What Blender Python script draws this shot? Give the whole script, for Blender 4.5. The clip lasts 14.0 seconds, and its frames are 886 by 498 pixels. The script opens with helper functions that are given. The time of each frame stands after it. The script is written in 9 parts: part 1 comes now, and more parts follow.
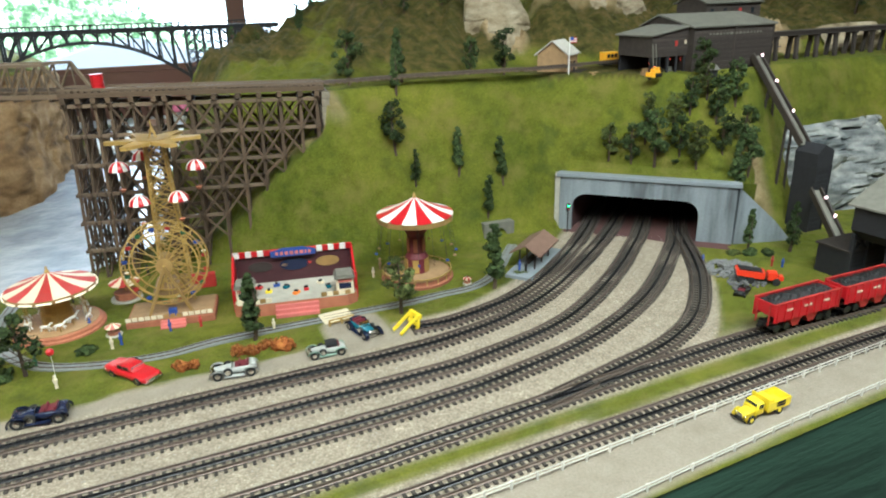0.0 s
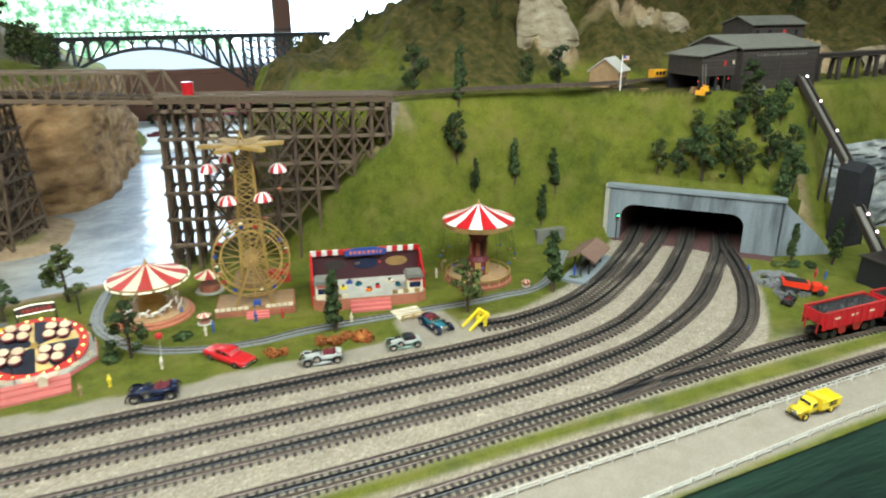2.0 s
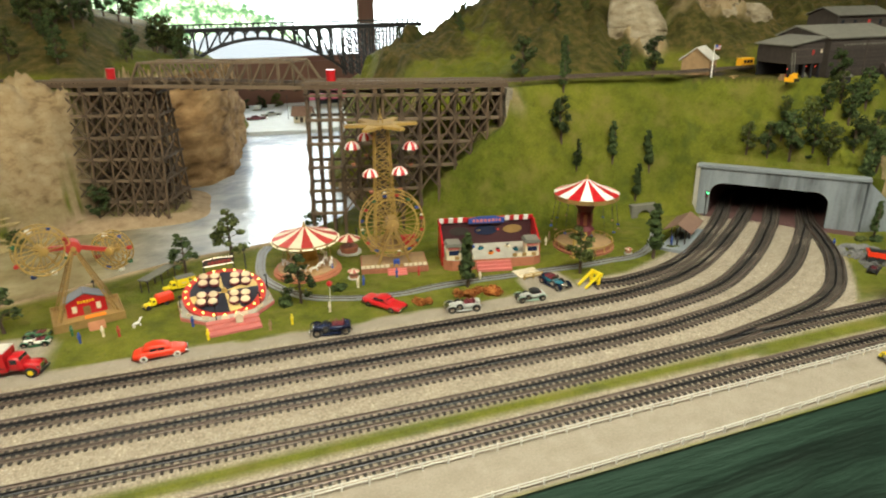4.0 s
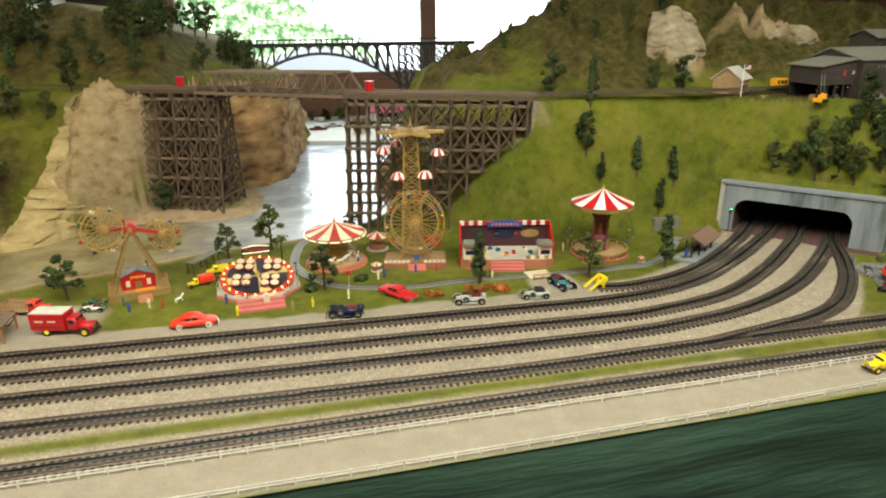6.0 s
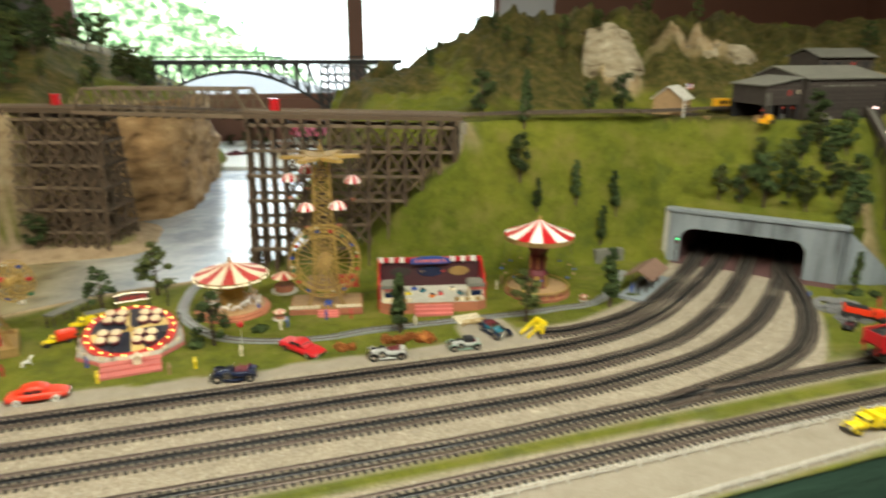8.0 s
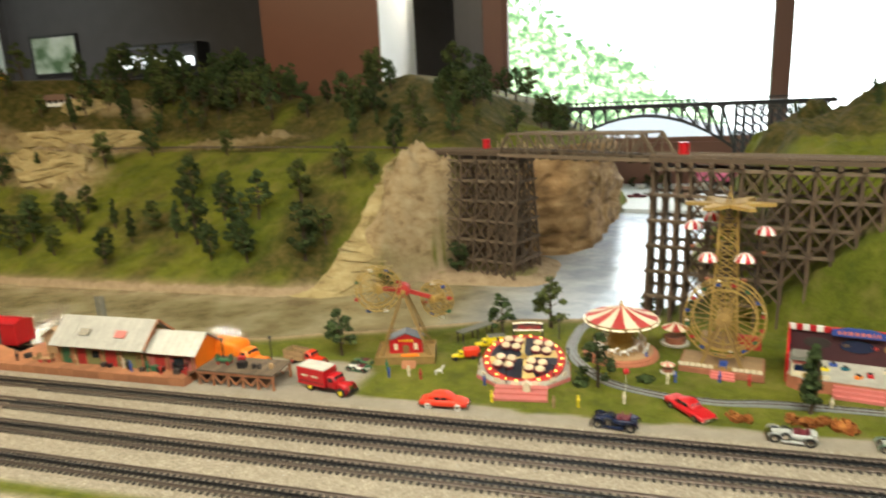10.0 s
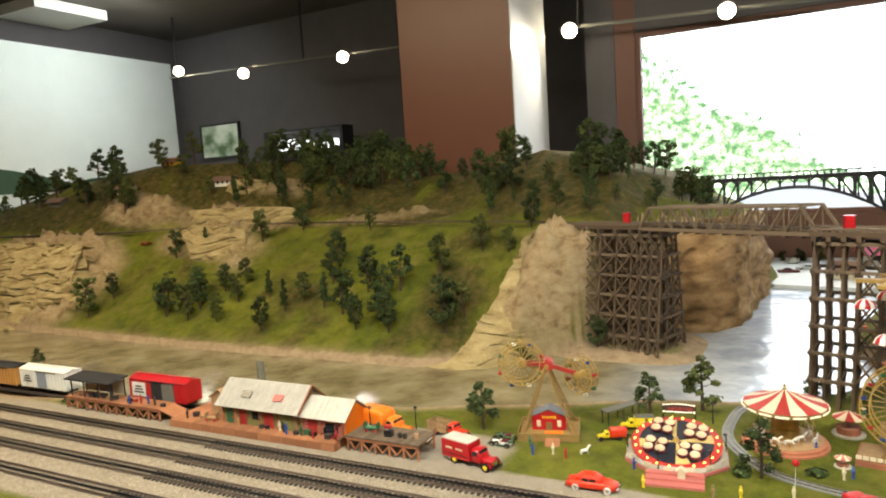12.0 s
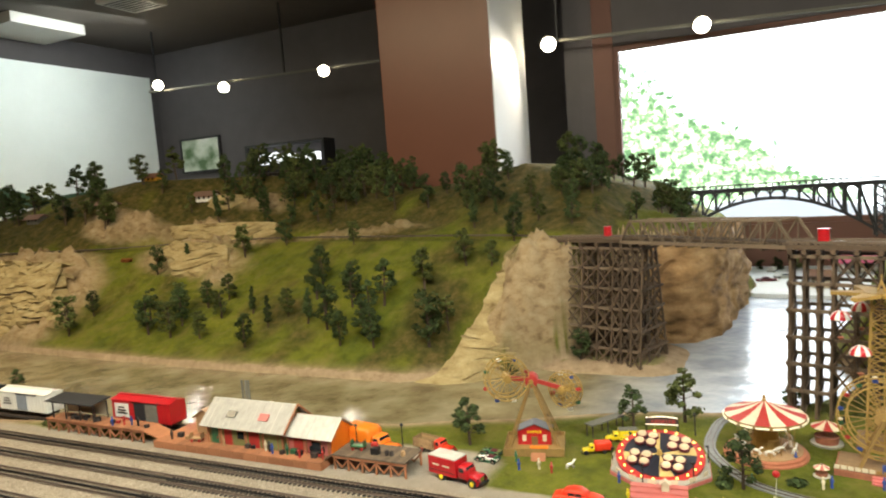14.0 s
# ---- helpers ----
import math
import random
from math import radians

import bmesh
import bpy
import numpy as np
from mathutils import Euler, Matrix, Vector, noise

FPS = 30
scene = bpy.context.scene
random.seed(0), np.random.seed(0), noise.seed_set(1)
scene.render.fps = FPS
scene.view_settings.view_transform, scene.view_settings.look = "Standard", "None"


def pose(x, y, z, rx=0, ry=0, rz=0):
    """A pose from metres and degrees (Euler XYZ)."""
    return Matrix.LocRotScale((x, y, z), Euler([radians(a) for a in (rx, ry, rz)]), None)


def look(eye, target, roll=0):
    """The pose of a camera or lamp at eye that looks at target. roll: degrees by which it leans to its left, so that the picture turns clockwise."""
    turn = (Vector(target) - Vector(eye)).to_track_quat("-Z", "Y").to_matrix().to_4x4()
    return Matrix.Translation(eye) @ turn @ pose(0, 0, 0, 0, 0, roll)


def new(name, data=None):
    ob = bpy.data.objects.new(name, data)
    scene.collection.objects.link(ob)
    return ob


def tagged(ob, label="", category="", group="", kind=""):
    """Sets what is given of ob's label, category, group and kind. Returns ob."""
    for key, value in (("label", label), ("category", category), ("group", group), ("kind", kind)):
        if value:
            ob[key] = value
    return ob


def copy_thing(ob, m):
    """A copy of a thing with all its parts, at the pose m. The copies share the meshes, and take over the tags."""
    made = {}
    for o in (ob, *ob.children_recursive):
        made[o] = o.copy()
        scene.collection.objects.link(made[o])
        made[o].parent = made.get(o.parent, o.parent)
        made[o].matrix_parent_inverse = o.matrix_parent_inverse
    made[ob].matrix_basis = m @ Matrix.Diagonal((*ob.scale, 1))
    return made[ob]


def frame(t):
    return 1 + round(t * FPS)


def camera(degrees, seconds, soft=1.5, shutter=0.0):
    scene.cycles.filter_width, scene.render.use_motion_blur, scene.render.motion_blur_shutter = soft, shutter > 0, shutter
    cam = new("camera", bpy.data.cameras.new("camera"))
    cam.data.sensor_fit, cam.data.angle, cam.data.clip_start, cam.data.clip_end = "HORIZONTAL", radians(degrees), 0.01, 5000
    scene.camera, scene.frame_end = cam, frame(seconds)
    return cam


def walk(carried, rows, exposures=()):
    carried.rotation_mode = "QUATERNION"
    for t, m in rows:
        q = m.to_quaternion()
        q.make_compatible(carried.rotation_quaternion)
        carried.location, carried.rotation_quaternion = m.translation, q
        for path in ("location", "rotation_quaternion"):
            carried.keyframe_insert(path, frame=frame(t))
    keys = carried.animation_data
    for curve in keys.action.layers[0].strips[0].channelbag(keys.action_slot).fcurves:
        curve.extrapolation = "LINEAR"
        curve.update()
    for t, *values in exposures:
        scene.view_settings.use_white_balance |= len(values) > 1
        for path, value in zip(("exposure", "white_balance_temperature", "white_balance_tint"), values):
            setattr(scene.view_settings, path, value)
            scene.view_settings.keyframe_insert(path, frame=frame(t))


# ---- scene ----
cam = camera(67.3, 14.0, soft=2.0, shutter=0.4)
ROWS = [
    (0, 0.4924, 0.4072, 0.5784, -23.65, -20.52, -1.57),
    (0.5, 0.4754, 0.4226, 0.5909, -23.47, -20.97, -0.83),
    (1, 0.4533, 0.4287, 0.5966, -23.02, -20.94, -0.87),
    (1.5, 0.4317, 0.4291, 0.5990, -22.12, -20.89, -0.80),
    (2, 0.3590, 0.3639, 0.6089, -22.22, -20.03, -0.46),
    (2.5, 0.2400, 0.2562, 0.6279, -22.31, -19.95, -0.59),
    (3, 0.1983, 0.2524, 0.6355, -21.08, -20.70, -1.06),
    (3.5, 0.1550, 0.2443, 0.6346, -19.86, -20.78, -1.06),
    (4, 0.1192, 0.2334, 0.6345, -18.17, -21.04, -0.90),
    (4.2, 0.1107, 0.2218, 0.6148, -17.48, -20.31, -0.51),
    (6.3, 0.2327, 0.0709, 0.6260, -11.54, -19.06, -0.51),
    (6.5, 0.2478, 0.0886, 0.6099, -13.19, -18.70, -0.70),
    (7, 0.3192, 0.1291, 0.5842, -19.75, -18.66, -0.91),
    (7.5, 0.3322, 0.2182, 0.5879, -27.28, -18.04, 1.42),
    (8, 0.3175, 0.2872, 0.5873, -17.05, -17.28, 0.28),
    (8.5, 0.3115, 0.3299, 0.5759, -7.92, -16.07, -1.93),
    (9, 0.3088, 0.3359, 0.5672, -0.56, -15.86, -1.73),
    (9.2, 0.3163, 0.3364, 0.5737, 2.99, -16.19, -1.60),
    (11.3, 0.2690, 0.2865, 0.5933, 27.80, -6.32, -3.89),
    (11.5, 0.2657, 0.2882, 0.5957, 27.58, -6.53, -4.12),
    (12, 0.2736, 0.2852, 0.5973, 27.20, -6.24, -3.72),
    (12.5, 0.2771, 0.2835, 0.5966, 26.38, -5.62, -3.57),
    (13, 0.2706, 0.2790, 0.5992, 26.31, -5.14, -3.93),
    (13.5, 0.2694, 0.2720, 0.6026, 27.21, -5.01, -3.36),
    (14, 0.2764, 0.2738, 0.6156, 25.63, -5.49, -4.25),
]
walk(cam, [(t, pose(x, y, z, 90 + pitch, 0, yaw) @ pose(0, 0, 0, 0, 0, roll)) for t, x, y, z, yaw, pitch, roll in ROWS],
     [(0.0, 0.15, 5450, 2), (2.0, 0.15, 5450, 1), (3.2, -0.02, 6500, 3), (4.2, -0.06, 6650, 4), (9.0, -0.04, 6500, 3), (11.5, 0.06, 6650, 9), (14.0, 0.05, 6550, 8)])

# ---- world and lamps ----
world = bpy.data.worlds.new("daylight")
scene.world = world
world.use_nodes = True
sky = world.node_tree.nodes.new("ShaderNodeTexSky")
sky.sky_type = "NISHITA"
sky.sun_disc = False
sky.sun_elevation = radians(50)
sky.sun_rotation = radians(200)
world.node_tree.links.new(sky.outputs[0], world.node_tree.nodes["Background"].inputs[0])
world.node_tree.nodes["Background"].inputs[1].default_value = 0.12


def lamp(name, kind, place, target, power, colour, size=0.5, size_y=None, spot=None):
    data = bpy.data.lights.new(name, kind)
    data.energy = power
    data.color = colour
    if kind == "AREA":
        data.size = size
        if size_y:
            data.shape = "RECTANGLE"
            data.size_y = size_y
    elif kind == "SPOT":
        data.spot_size = radians(spot)
        data.spot_blend = 0.6
        data.shadow_soft_size = size
    elif kind == "SUN":
        data.angle = radians(size)
    ob = new(name, data)
    ob.matrix_world = look(place, target)
    return ob


WARM = (0.97, 0.905, 0.75)
lamp("sun", "SUN", (3, 9, 7), (0, 0, 0), 2.0, (1.0, 0.95, 0.86), 0.6)
lamp("ceiling_light", "AREA", (0.5, 0.3, 2.2), (0.5, 0.9, 0), 262, (0.95, 0.91, 0.775), 3.0, 1.2)
lamp("ceiling_light", "AREA", (-2.4, 1.2, 2.2), (-2.4, 1.5, 0), 68, (1.0, 0.80, 0.50), 2.0, 1.0)
lamp("ceiling_light", "AREA", (3.0, 0.8, 2.2), (2.7, 1.0, 0), 30, WARM, 1.6, 1.0)
# the row of spot lamps on the track
for sx, sy, sz in ((-4.76, 4.86, 1.70), (-3.97, 4.86, 1.58), (-2.90, 4.86, 1.57), (-0.877, 4.36, 1.39), (0.011, 4.36, 1.36)):
    lamp("spot_light", "SPOT", (sx, sy - 0.04, sz), (sx * 0.9, sy - 1.6, 0.3), 26, (1.0, 0.88, 0.70), 0.03, spot=120)
# fill lamp added to brighten the pale board along the left wall
lamp("panel_light", "AREA", (-4.5, 4.2, 2.1), (-5.6, 4.5, 0.9), 22, (0.90, 0.97, 0.97), 0.8, 0.6)

# ---- materials ----
def tree_of(name):
    m = bpy.data.materials.new(name)
    m.use_nodes = True
    return m, m.node_tree.nodes, m.node_tree.links, m.node_tree.nodes["Principled BSDF"]


def noise_node(n, l, scale, detail=4.0, rough=0.6, coord="Object", src=None):
    if src is None:
        src = n.new("ShaderNodeTexCoord").outputs[coord]
    t = n.new("ShaderNodeTexNoise")
    t.inputs["Scale"].default_value = scale
    t.inputs["Detail"].default_value = detail
    t.inputs["Roughness"].default_value = rough
    l.new(src, t.inputs["Vector"])
    return t


def ramp(n, l, fac, stops):
    r = n.new("ShaderNodeValToRGB")
    els = r.color_ramp.elements
    while len(els) < len(stops):
        els.new(0.5)
    for e, (p, c) in zip(els, stops):
        e.position = p
        e.color = (*c, 1) if len(c) == 3 else c
    l.new(fac, r.inputs[0])
    return r


def mixed(n, l, fac, a, b, kind="MIX"):
    m = n.new("ShaderNodeMix")
    m.data_type = "RGBA"
    m.blend_type = kind
    for sock, v in ((m.inputs[0], fac), (m.inputs[6], a), (m.inputs[7], b)):
        if isinstance(v, (int, float)):
            sock.default_value = v
        elif isinstance(v, tuple):
            sock.default_value = (*v, 1)
        else:
            l.new(v, sock)
    return m.outputs[2]


def bumped(n, l, bsdf, height, strength, dist):
    b = n.new("ShaderNodeBump")
    b.inputs["Strength"].default_value = strength
    b.inputs["Distance"].default_value = dist
    l.new(height, b.inputs["Height"])
    l.new(b.outputs[0], bsdf.inputs["Normal"])


def paint(name, colour, rough=0.5, metal=0.0, vary=0.12, scale=60.0, bump=0.15, spec=None, world_space=False):
    """A surface of one colour, with grain and wear at two scales and a slight spread from object to object."""
    m, n, l, b = tree_of(name)
    src = n.new("ShaderNodeNewGeometry").outputs["Position"] if world_space else None
    fine = noise_node(n, l, scale, 5, 0.65, src=src)
    wide = noise_node(n, l, scale * 0.16, 2, 0.5, src=src)
    dark = tuple(c * (1 - vary * 1.6) for c in colour)
    light = tuple(min(1, c * (1 + vary)) for c in colour)
    r = ramp(n, l, fine.outputs[0], [(0.3, dark), (0.7, light)])
    w = ramp(n, l, wide.outputs[0], [(0.3, tuple(c * (1 - vary) for c in colour)), (0.7, colour)])
    col = mixed(n, l, 0.5, r.outputs[0], w.outputs[0])
    info = n.new("ShaderNodeObjectInfo")
    hsv = n.new("ShaderNodeHueSaturation")
    mp = n.new("ShaderNodeMapRange")
    mp.inputs["To Min"].default_value = 1 - vary
    mp.inputs["To Max"].default_value = 1 + vary * 0.6
    l.new(info.outputs["Random"], mp.inputs[0])
    l.new(mp.outputs[0], hsv.inputs["Value"])
    l.new(col, hsv.inputs["Color"])
    l.new(hsv.outputs[0], b.inputs["Base Color"])
    b.inputs["Roughness"].default_value = rough
    b.inputs["Metallic"].default_value = metal
    if spec is not None:
        b.inputs["Specular IOR Level"].default_value = spec
    if bump:
        bumped(n, l, b, fine.outputs[0], bump, 0.0015)
    return m


def glow(name, colour, strength):
    m, n, l, b = tree_of(name)
    b.inputs["Base Color"].default_value = (*colour, 1)
    b.inputs["Emission Color"].default_value = (*colour, 1)
    b.inputs["Emission Strength"].default_value = strength
    return m


M = {}
M["tie"] = paint("creosoted tie wood", (0.055, 0.046, 0.038), 0.85, vary=0.35)
M["rail"] = paint("brown oxidised rail", (0.10, 0.07, 0.05), 0.35, 0.7, vary=0.25)
M["rail_black"] = paint("blackened centre rail", (0.012, 0.012, 0.014), 0.3, 0.4)
M["trestle"] = paint("dark stained trestle timber", (0.105, 0.068, 0.040), 0.85, vary=0.4, scale=90)
M["truss_wood"] = paint("sun bleached truss timber", (0.165, 0.12, 0.077), 0.8, vary=0.3)
M["deck"] = paint("weathered deck timber", (0.155, 0.11, 0.072), 0.85, vary=0.3)
M["concrete"] = paint("grey blue concrete", (0.20, 0.225, 0.25), 0.8, vary=0.16, scale=25)


def stained_concrete(name, colour):
    """Painted concrete with soft dark rain streaks running down it."""
    m, n, l, b = tree_of(name)
    pos = n.new("ShaderNodeTexCoord").outputs["Object"]
    mp = n.new("ShaderNodeMapping")
    mp.inputs["Scale"].default_value = (26, 26, 3.5)
    l.new(pos, mp.inputs["Vector"])
    streak = noise_node(n, l, 1.0, 4, 0.55, src=mp.outputs[0])
    grain = noise_node(n, l, 160, 4, 0.7, src=pos)
    c = ramp(n, l, streak.outputs[0], [(0.34, tuple(v * 0.42 for v in colour)), (0.47, tuple(v * 0.85 for v in colour)), (0.62, tuple(v * 1.12 for v in colour))]).outputs[0]
    g = ramp(n, l, grain.outputs[0], [(0.3, (0.86, 0.86, 0.86)), (0.7, (1.1, 1.1, 1.1))]).outputs[0]
    l.new(mixed(n, l, 0.8, c, g, "MULTIPLY"), b.inputs["Base Color"])
    b.inputs["Roughness"].default_value = 0.75
    bumped(n, l, b, grain.outputs[0], 0.25, 0.001)
    return m


M["portal_wall"] = stained_concrete("rain streaked grey blue concrete", (0.205, 0.23, 0.255))
M["concrete_light"] = paint("pale concrete edge", (0.42, 0.40, 0.34), 0.85, vary=0.2, scale=40)
# the reddish light inside the tunnel is put into this colour
M["tunnel"] = paint("dark tunnel lining with red glow painted in", (0.085, 0.036, 0.034), 0.9)
M["red_gloss"] = paint("gloss red enamel", (0.46, 0.012, 0.018), 0.3, vary=0.06, bump=0.03)
M["red_matt"] = paint("dull red paint", (0.40, 0.03, 0.025), 0.55, vary=0.15)
M["orange_red"] = paint("orange red enamel", (0.66, 0.04, 0.014), 0.3, vary=0.05, bump=0.03)
M["orange"] = paint("orange enamel", (0.80, 0.20, 0.015), 0.4, vary=0.08, bump=0.05)
M["yellow"] = paint("bright yellow enamel", (0.80, 0.62, 0.02), 0.35, vary=0.05, bump=0.03)
M["cream"] = paint("cream paint", (0.66, 0.58, 0.42), 0.5, vary=0.08)
M["white"] = paint("white paint", (0.80, 0.79, 0.74), 0.55, vary=0.07)
M["black"] = paint("black enamel", (0.012, 0.012, 0.013), 0.4, vary=0.1)
M["navy"] = paint("dark blue enamel", (0.012, 0.018, 0.05), 0.25, vary=0.1, bump=0.02)
M["teal"] = paint("metallic teal enamel", (0.03, 0.16, 0.22), 0.25, 0.3, vary=0.1, bump=0.02)
M["grey_car"] = paint("light grey enamel", (0.42, 0.43, 0.41), 0.35, vary=0.08, bump=0.02)
M["green_car"] = paint("pale green enamel", (0.27, 0.37, 0.30), 0.35, vary=0.08, bump=0.02)
M["green_dark"] = paint("dark green enamel", (0.03, 0.13, 0.06), 0.35, vary=0.1)
M["chrome"] = paint("bright chrome", (0.75, 0.75, 0.74), 0.15, 1.0, vary=0.05, bump=0)
M["tyre"] = paint("black rubber", (0.018, 0.018, 0.018), 0.75)
M["whitewall"] = paint("off white rubber", (0.62, 0.60, 0.55), 0.6)
M["brass"] = paint("gilded plastic", (0.44, 0.29, 0.085), 0.45, 0.25, vary=0.2)
M["brass_dull"] = paint("ochre wood plastic", (0.29, 0.18, 0.058), 0.6, vary=0.25)
M["brick"] = paint("brick red base", (0.36, 0.13, 0.07), 0.75, vary=0.25)
M["wood_red"] = paint("red brown platform wood", (0.36, 0.15, 0.07), 0.75, vary=0.25)
M["wood"] = paint("tan wood", (0.38, 0.24, 0.12), 0.75, vary=0.25)
M["wood_dark"] = paint("dark weathered siding", (0.050, 0.038, 0.032), 0.85, vary=0.35, scale=80)
M["wood_black"] = paint("blackened tipple siding", (0.016, 0.016, 0.02), 0.8, vary=0.3, scale=80)
M["roof_grey"] = paint("weathered grey roofing", (0.155, 0.15, 0.125), 0.8, vary=0.25)
M["slate"] = paint("blue grey slate roofing", (0.15, 0.16, 0.19), 0.7, vary=0.2)
M["roof_light"] = paint("pale grey corrugated roofing", (0.50, 0.48, 0.43), 0.7, vary=0.2)
M["coal"] = paint("coal", (0.02, 0.02, 0.022), 0.5, vary=0.5, scale=200, bump=0.6)
M["stone_grey"] = paint("grey rubble", (0.15, 0.15, 0.15), 0.9, vary=0.4, scale=150, bump=0.6)
M["glass_dark"] = paint("dark car glass", (0.02, 0.025, 0.03), 0.08, vary=0.05, bump=0)
M["trunk"] = paint("bark", (0.075, 0.05, 0.032), 0.9, vary=0.3)
M["skin"] = paint("painted figure", (0.45, 0.27, 0.17), 0.6)
M["blue"] = paint("blue paint", (0.03, 0.07, 0.30), 0.5)
M["maroon"] = paint("maroon paint", (0.13, 0.015, 0.025), 0.6)
M["pink_red"] = paint("pinkish red paint", (0.55, 0.16, 0.14), 0.6, vary=0.15)
M["olive"] = paint("olive wall paint", (0.20, 0.20, 0.07), 0.7, vary=0.15)


def cloth_material():
    m, n, l, b = tree_of("dark green table cloth")
    pos = n.new("ShaderNodeNewGeometry").outputs["Position"]
    mp = n.new("ShaderNodeMapping")
    mp.inputs["Scale"].default_value = (2.6, 2.6, 26)
    mp.inputs["Rotation"].default_value = (0, radians(6), 0)
    l.new(pos, mp.inputs["Vector"])
    crease_sheen = noise_node(n, l, 1.0, 5, 0.6, src=mp.outputs[0])
    weave = noise_node(n, l, 420, 2, 0.5, src=pos)
    # streaks in the colour paint the sheen and shade of the folds
    col = ramp(n, l, crease_sheen.outputs[0], [(0.30, (0.007, 0.023, 0.013)), (0.52, (0.011, 0.036, 0.021)), (0.70, (0.018, 0.050, 0.031))]).outputs[0]
    grain = ramp(n, l, weave.outputs[0], [(0.3, (0.8, 0.8, 0.8)), (0.7, (1.15, 1.15, 1.15))]).outputs[0]
    l.new(mixed(n, l, 0.7, col, grain, "MULTIPLY"), b.inputs["Base Color"])
    b.inputs["Roughness"].default_value = 0.72
    bumped(n, l, b, crease_sheen.outputs[0], 0.5, 0.02)
    return m


M["cloth"] = cloth_material()
M["bulb"] = glow("yellow bulb", (1.0, 0.62, 0.12), 9.0)
M["bulb_white"] = glow("warm white bulb", (1.0, 0.86, 0.62), 4.0)
M["bulb_pink"] = glow("pinkish lamp", (1.0, 0.62, 0.62), 7.0)
M["bulb_green"] = glow("green signal lamp", (0.1, 1.0, 0.3), 6.0)
M["bulb_red"] = glow("red lamp", (1.0, 0.08, 0.05), 4.0)

# ---- building helpers ----
def mesh_of(name, bm, material):
    me = bpy.data.meshes.new(name)
    bm.to_mesh(me)
    bm.free()
    if material:
        me.materials.append(material)
    return me


def thing(name, m, label, category, group="", kind=""):
    ob = new(name)
    ob.empty_display_size = 0.02
    ob.matrix_world = m
    return tagged(ob, label, category, group, kind)


def part(name, bm, material, parent, label="", at=None):
    me = bm if isinstance(bm, bpy.types.Mesh) else mesh_of(name, bm, material)
    ob = new(name, me)
    ob.parent = parent
    if at is not None:
        ob.matrix_basis = at
    return tagged(ob, label)


def solid(name, bm, material, label, category="", kind="", group=""):
    return tagged(new(name, mesh_of(name, bm, material)), label, category, group, kind)


def add_box(bm, sx, sy, sz, m=None, bevel=0.0):
    """A box of that size standing on its own origin, moved by m."""
    g = bmesh.ops.create_cube(bm, size=1.0)["verts"]
    for v in g:
        v.co = Vector((v.co.x * sx, v.co.y * sy, (v.co.z + 0.5) * sz))
    if bevel:
        es = list({e for v in g for e in v.link_edges})
        r = bmesh.ops.bevel(bm, geom=es, offset=bevel, segments=2, affect="EDGES", profile=0.6)
        g = list({v for f in r["faces"] for v in f.verts} | {v for v in g if v.is_valid})
    if m is not None:
        bmesh.ops.transform(bm, matrix=m, verts=g)
    return g


def box(sx, sy, sz, m=None, bevel=0.0):
    bm = bmesh.new()
    add_box(bm, sx, sy, sz, m, bevel)
    return bm


def add_cyl(bm, r1, r2, h, m=None, seg=12, caps=True):
    g = bmesh.ops.create_cone(bm, cap_ends=caps, segments=seg, radius1=r1, radius2=r2, depth=h)["verts"]
    bmesh.ops.translate(bm, vec=(0, 0, h / 2), verts=g)
    if m is not None:
        bmesh.ops.transform(bm, matrix=m, verts=g)
    return g


def cyl(r1, r2, h, m=None, seg=12):
    bm = bmesh.new()
    add_cyl(bm, r1, r2, h, m, seg)
    return bm


def ball(r, m=None, div=1, squash=(1, 1, 1)):
    bm = bmesh.new()
    g = bmesh.ops.create_icosphere(bm, subdivisions=div, radius=r)["verts"]
    for v in g:
        v.co = Vector((v.co.x * squash[0], v.co.y * squash[1], v.co.z * squash[2]))
    if m is not None:
        bmesh.ops.transform(bm, matrix=m, verts=g)
    return bm


def prism(outline, depth, m=None):
    """An outline in x and z, drawn out along y by depth, centred on y = 0."""
    bm = bmesh.new()
    a = [bm.verts.new((x, -depth / 2, z)) for x, z in outline]
    b = [bm.verts.new((x, depth / 2, z)) for x, z in outline]
    bm.faces.new(a)
    bm.faces.new(list(reversed(b)))
    for i in range(len(a)):
        j = (i + 1) % len(a)
        bm.faces.new((a[j], a[i], b[i], b[j]))
    bmesh.ops.recalc_face_normals(bm, faces=bm.faces)
    if m is not None:
        bmesh.ops.transform(bm, matrix=m, verts=bm.verts)
    return bm


def lathe(profile, seg=24, m=None):
    """A profile of radius and height turned about z."""
    bm = bmesh.new()
    rings = []
    for r, z in profile:
        rings.append([bm.verts.new((r * math.cos(2 * math.pi * i / seg), r * math.sin(2 * math.pi * i / seg), z)) for i in range(seg)])
    for a, b in zip(rings, rings[1:]):
        for i in range(seg):
            j = (i + 1) % seg
            bm.faces.new((a[i], a[j], b[j], b[i]))
    if profile[0] != profile[-1]:
        if profile[0][0] > 1e-6:
            bm.faces.new(list(reversed(rings[0])))
        if profile[-1][0] > 1e-6:
            bm.faces.new(rings[-1])
    bmesh.ops.remove_doubles(bm, verts=bm.verts, dist=1e-6)
    bmesh.ops.recalc_face_normals(bm, faces=bm.faces)
    if m is not None:
        bmesh.ops.transform(bm, matrix=m, verts=bm.verts)
    return bm


def smoothed(me):
    for p in me.polygons:
        p.use_smooth = True
    return me


UNIT = {}


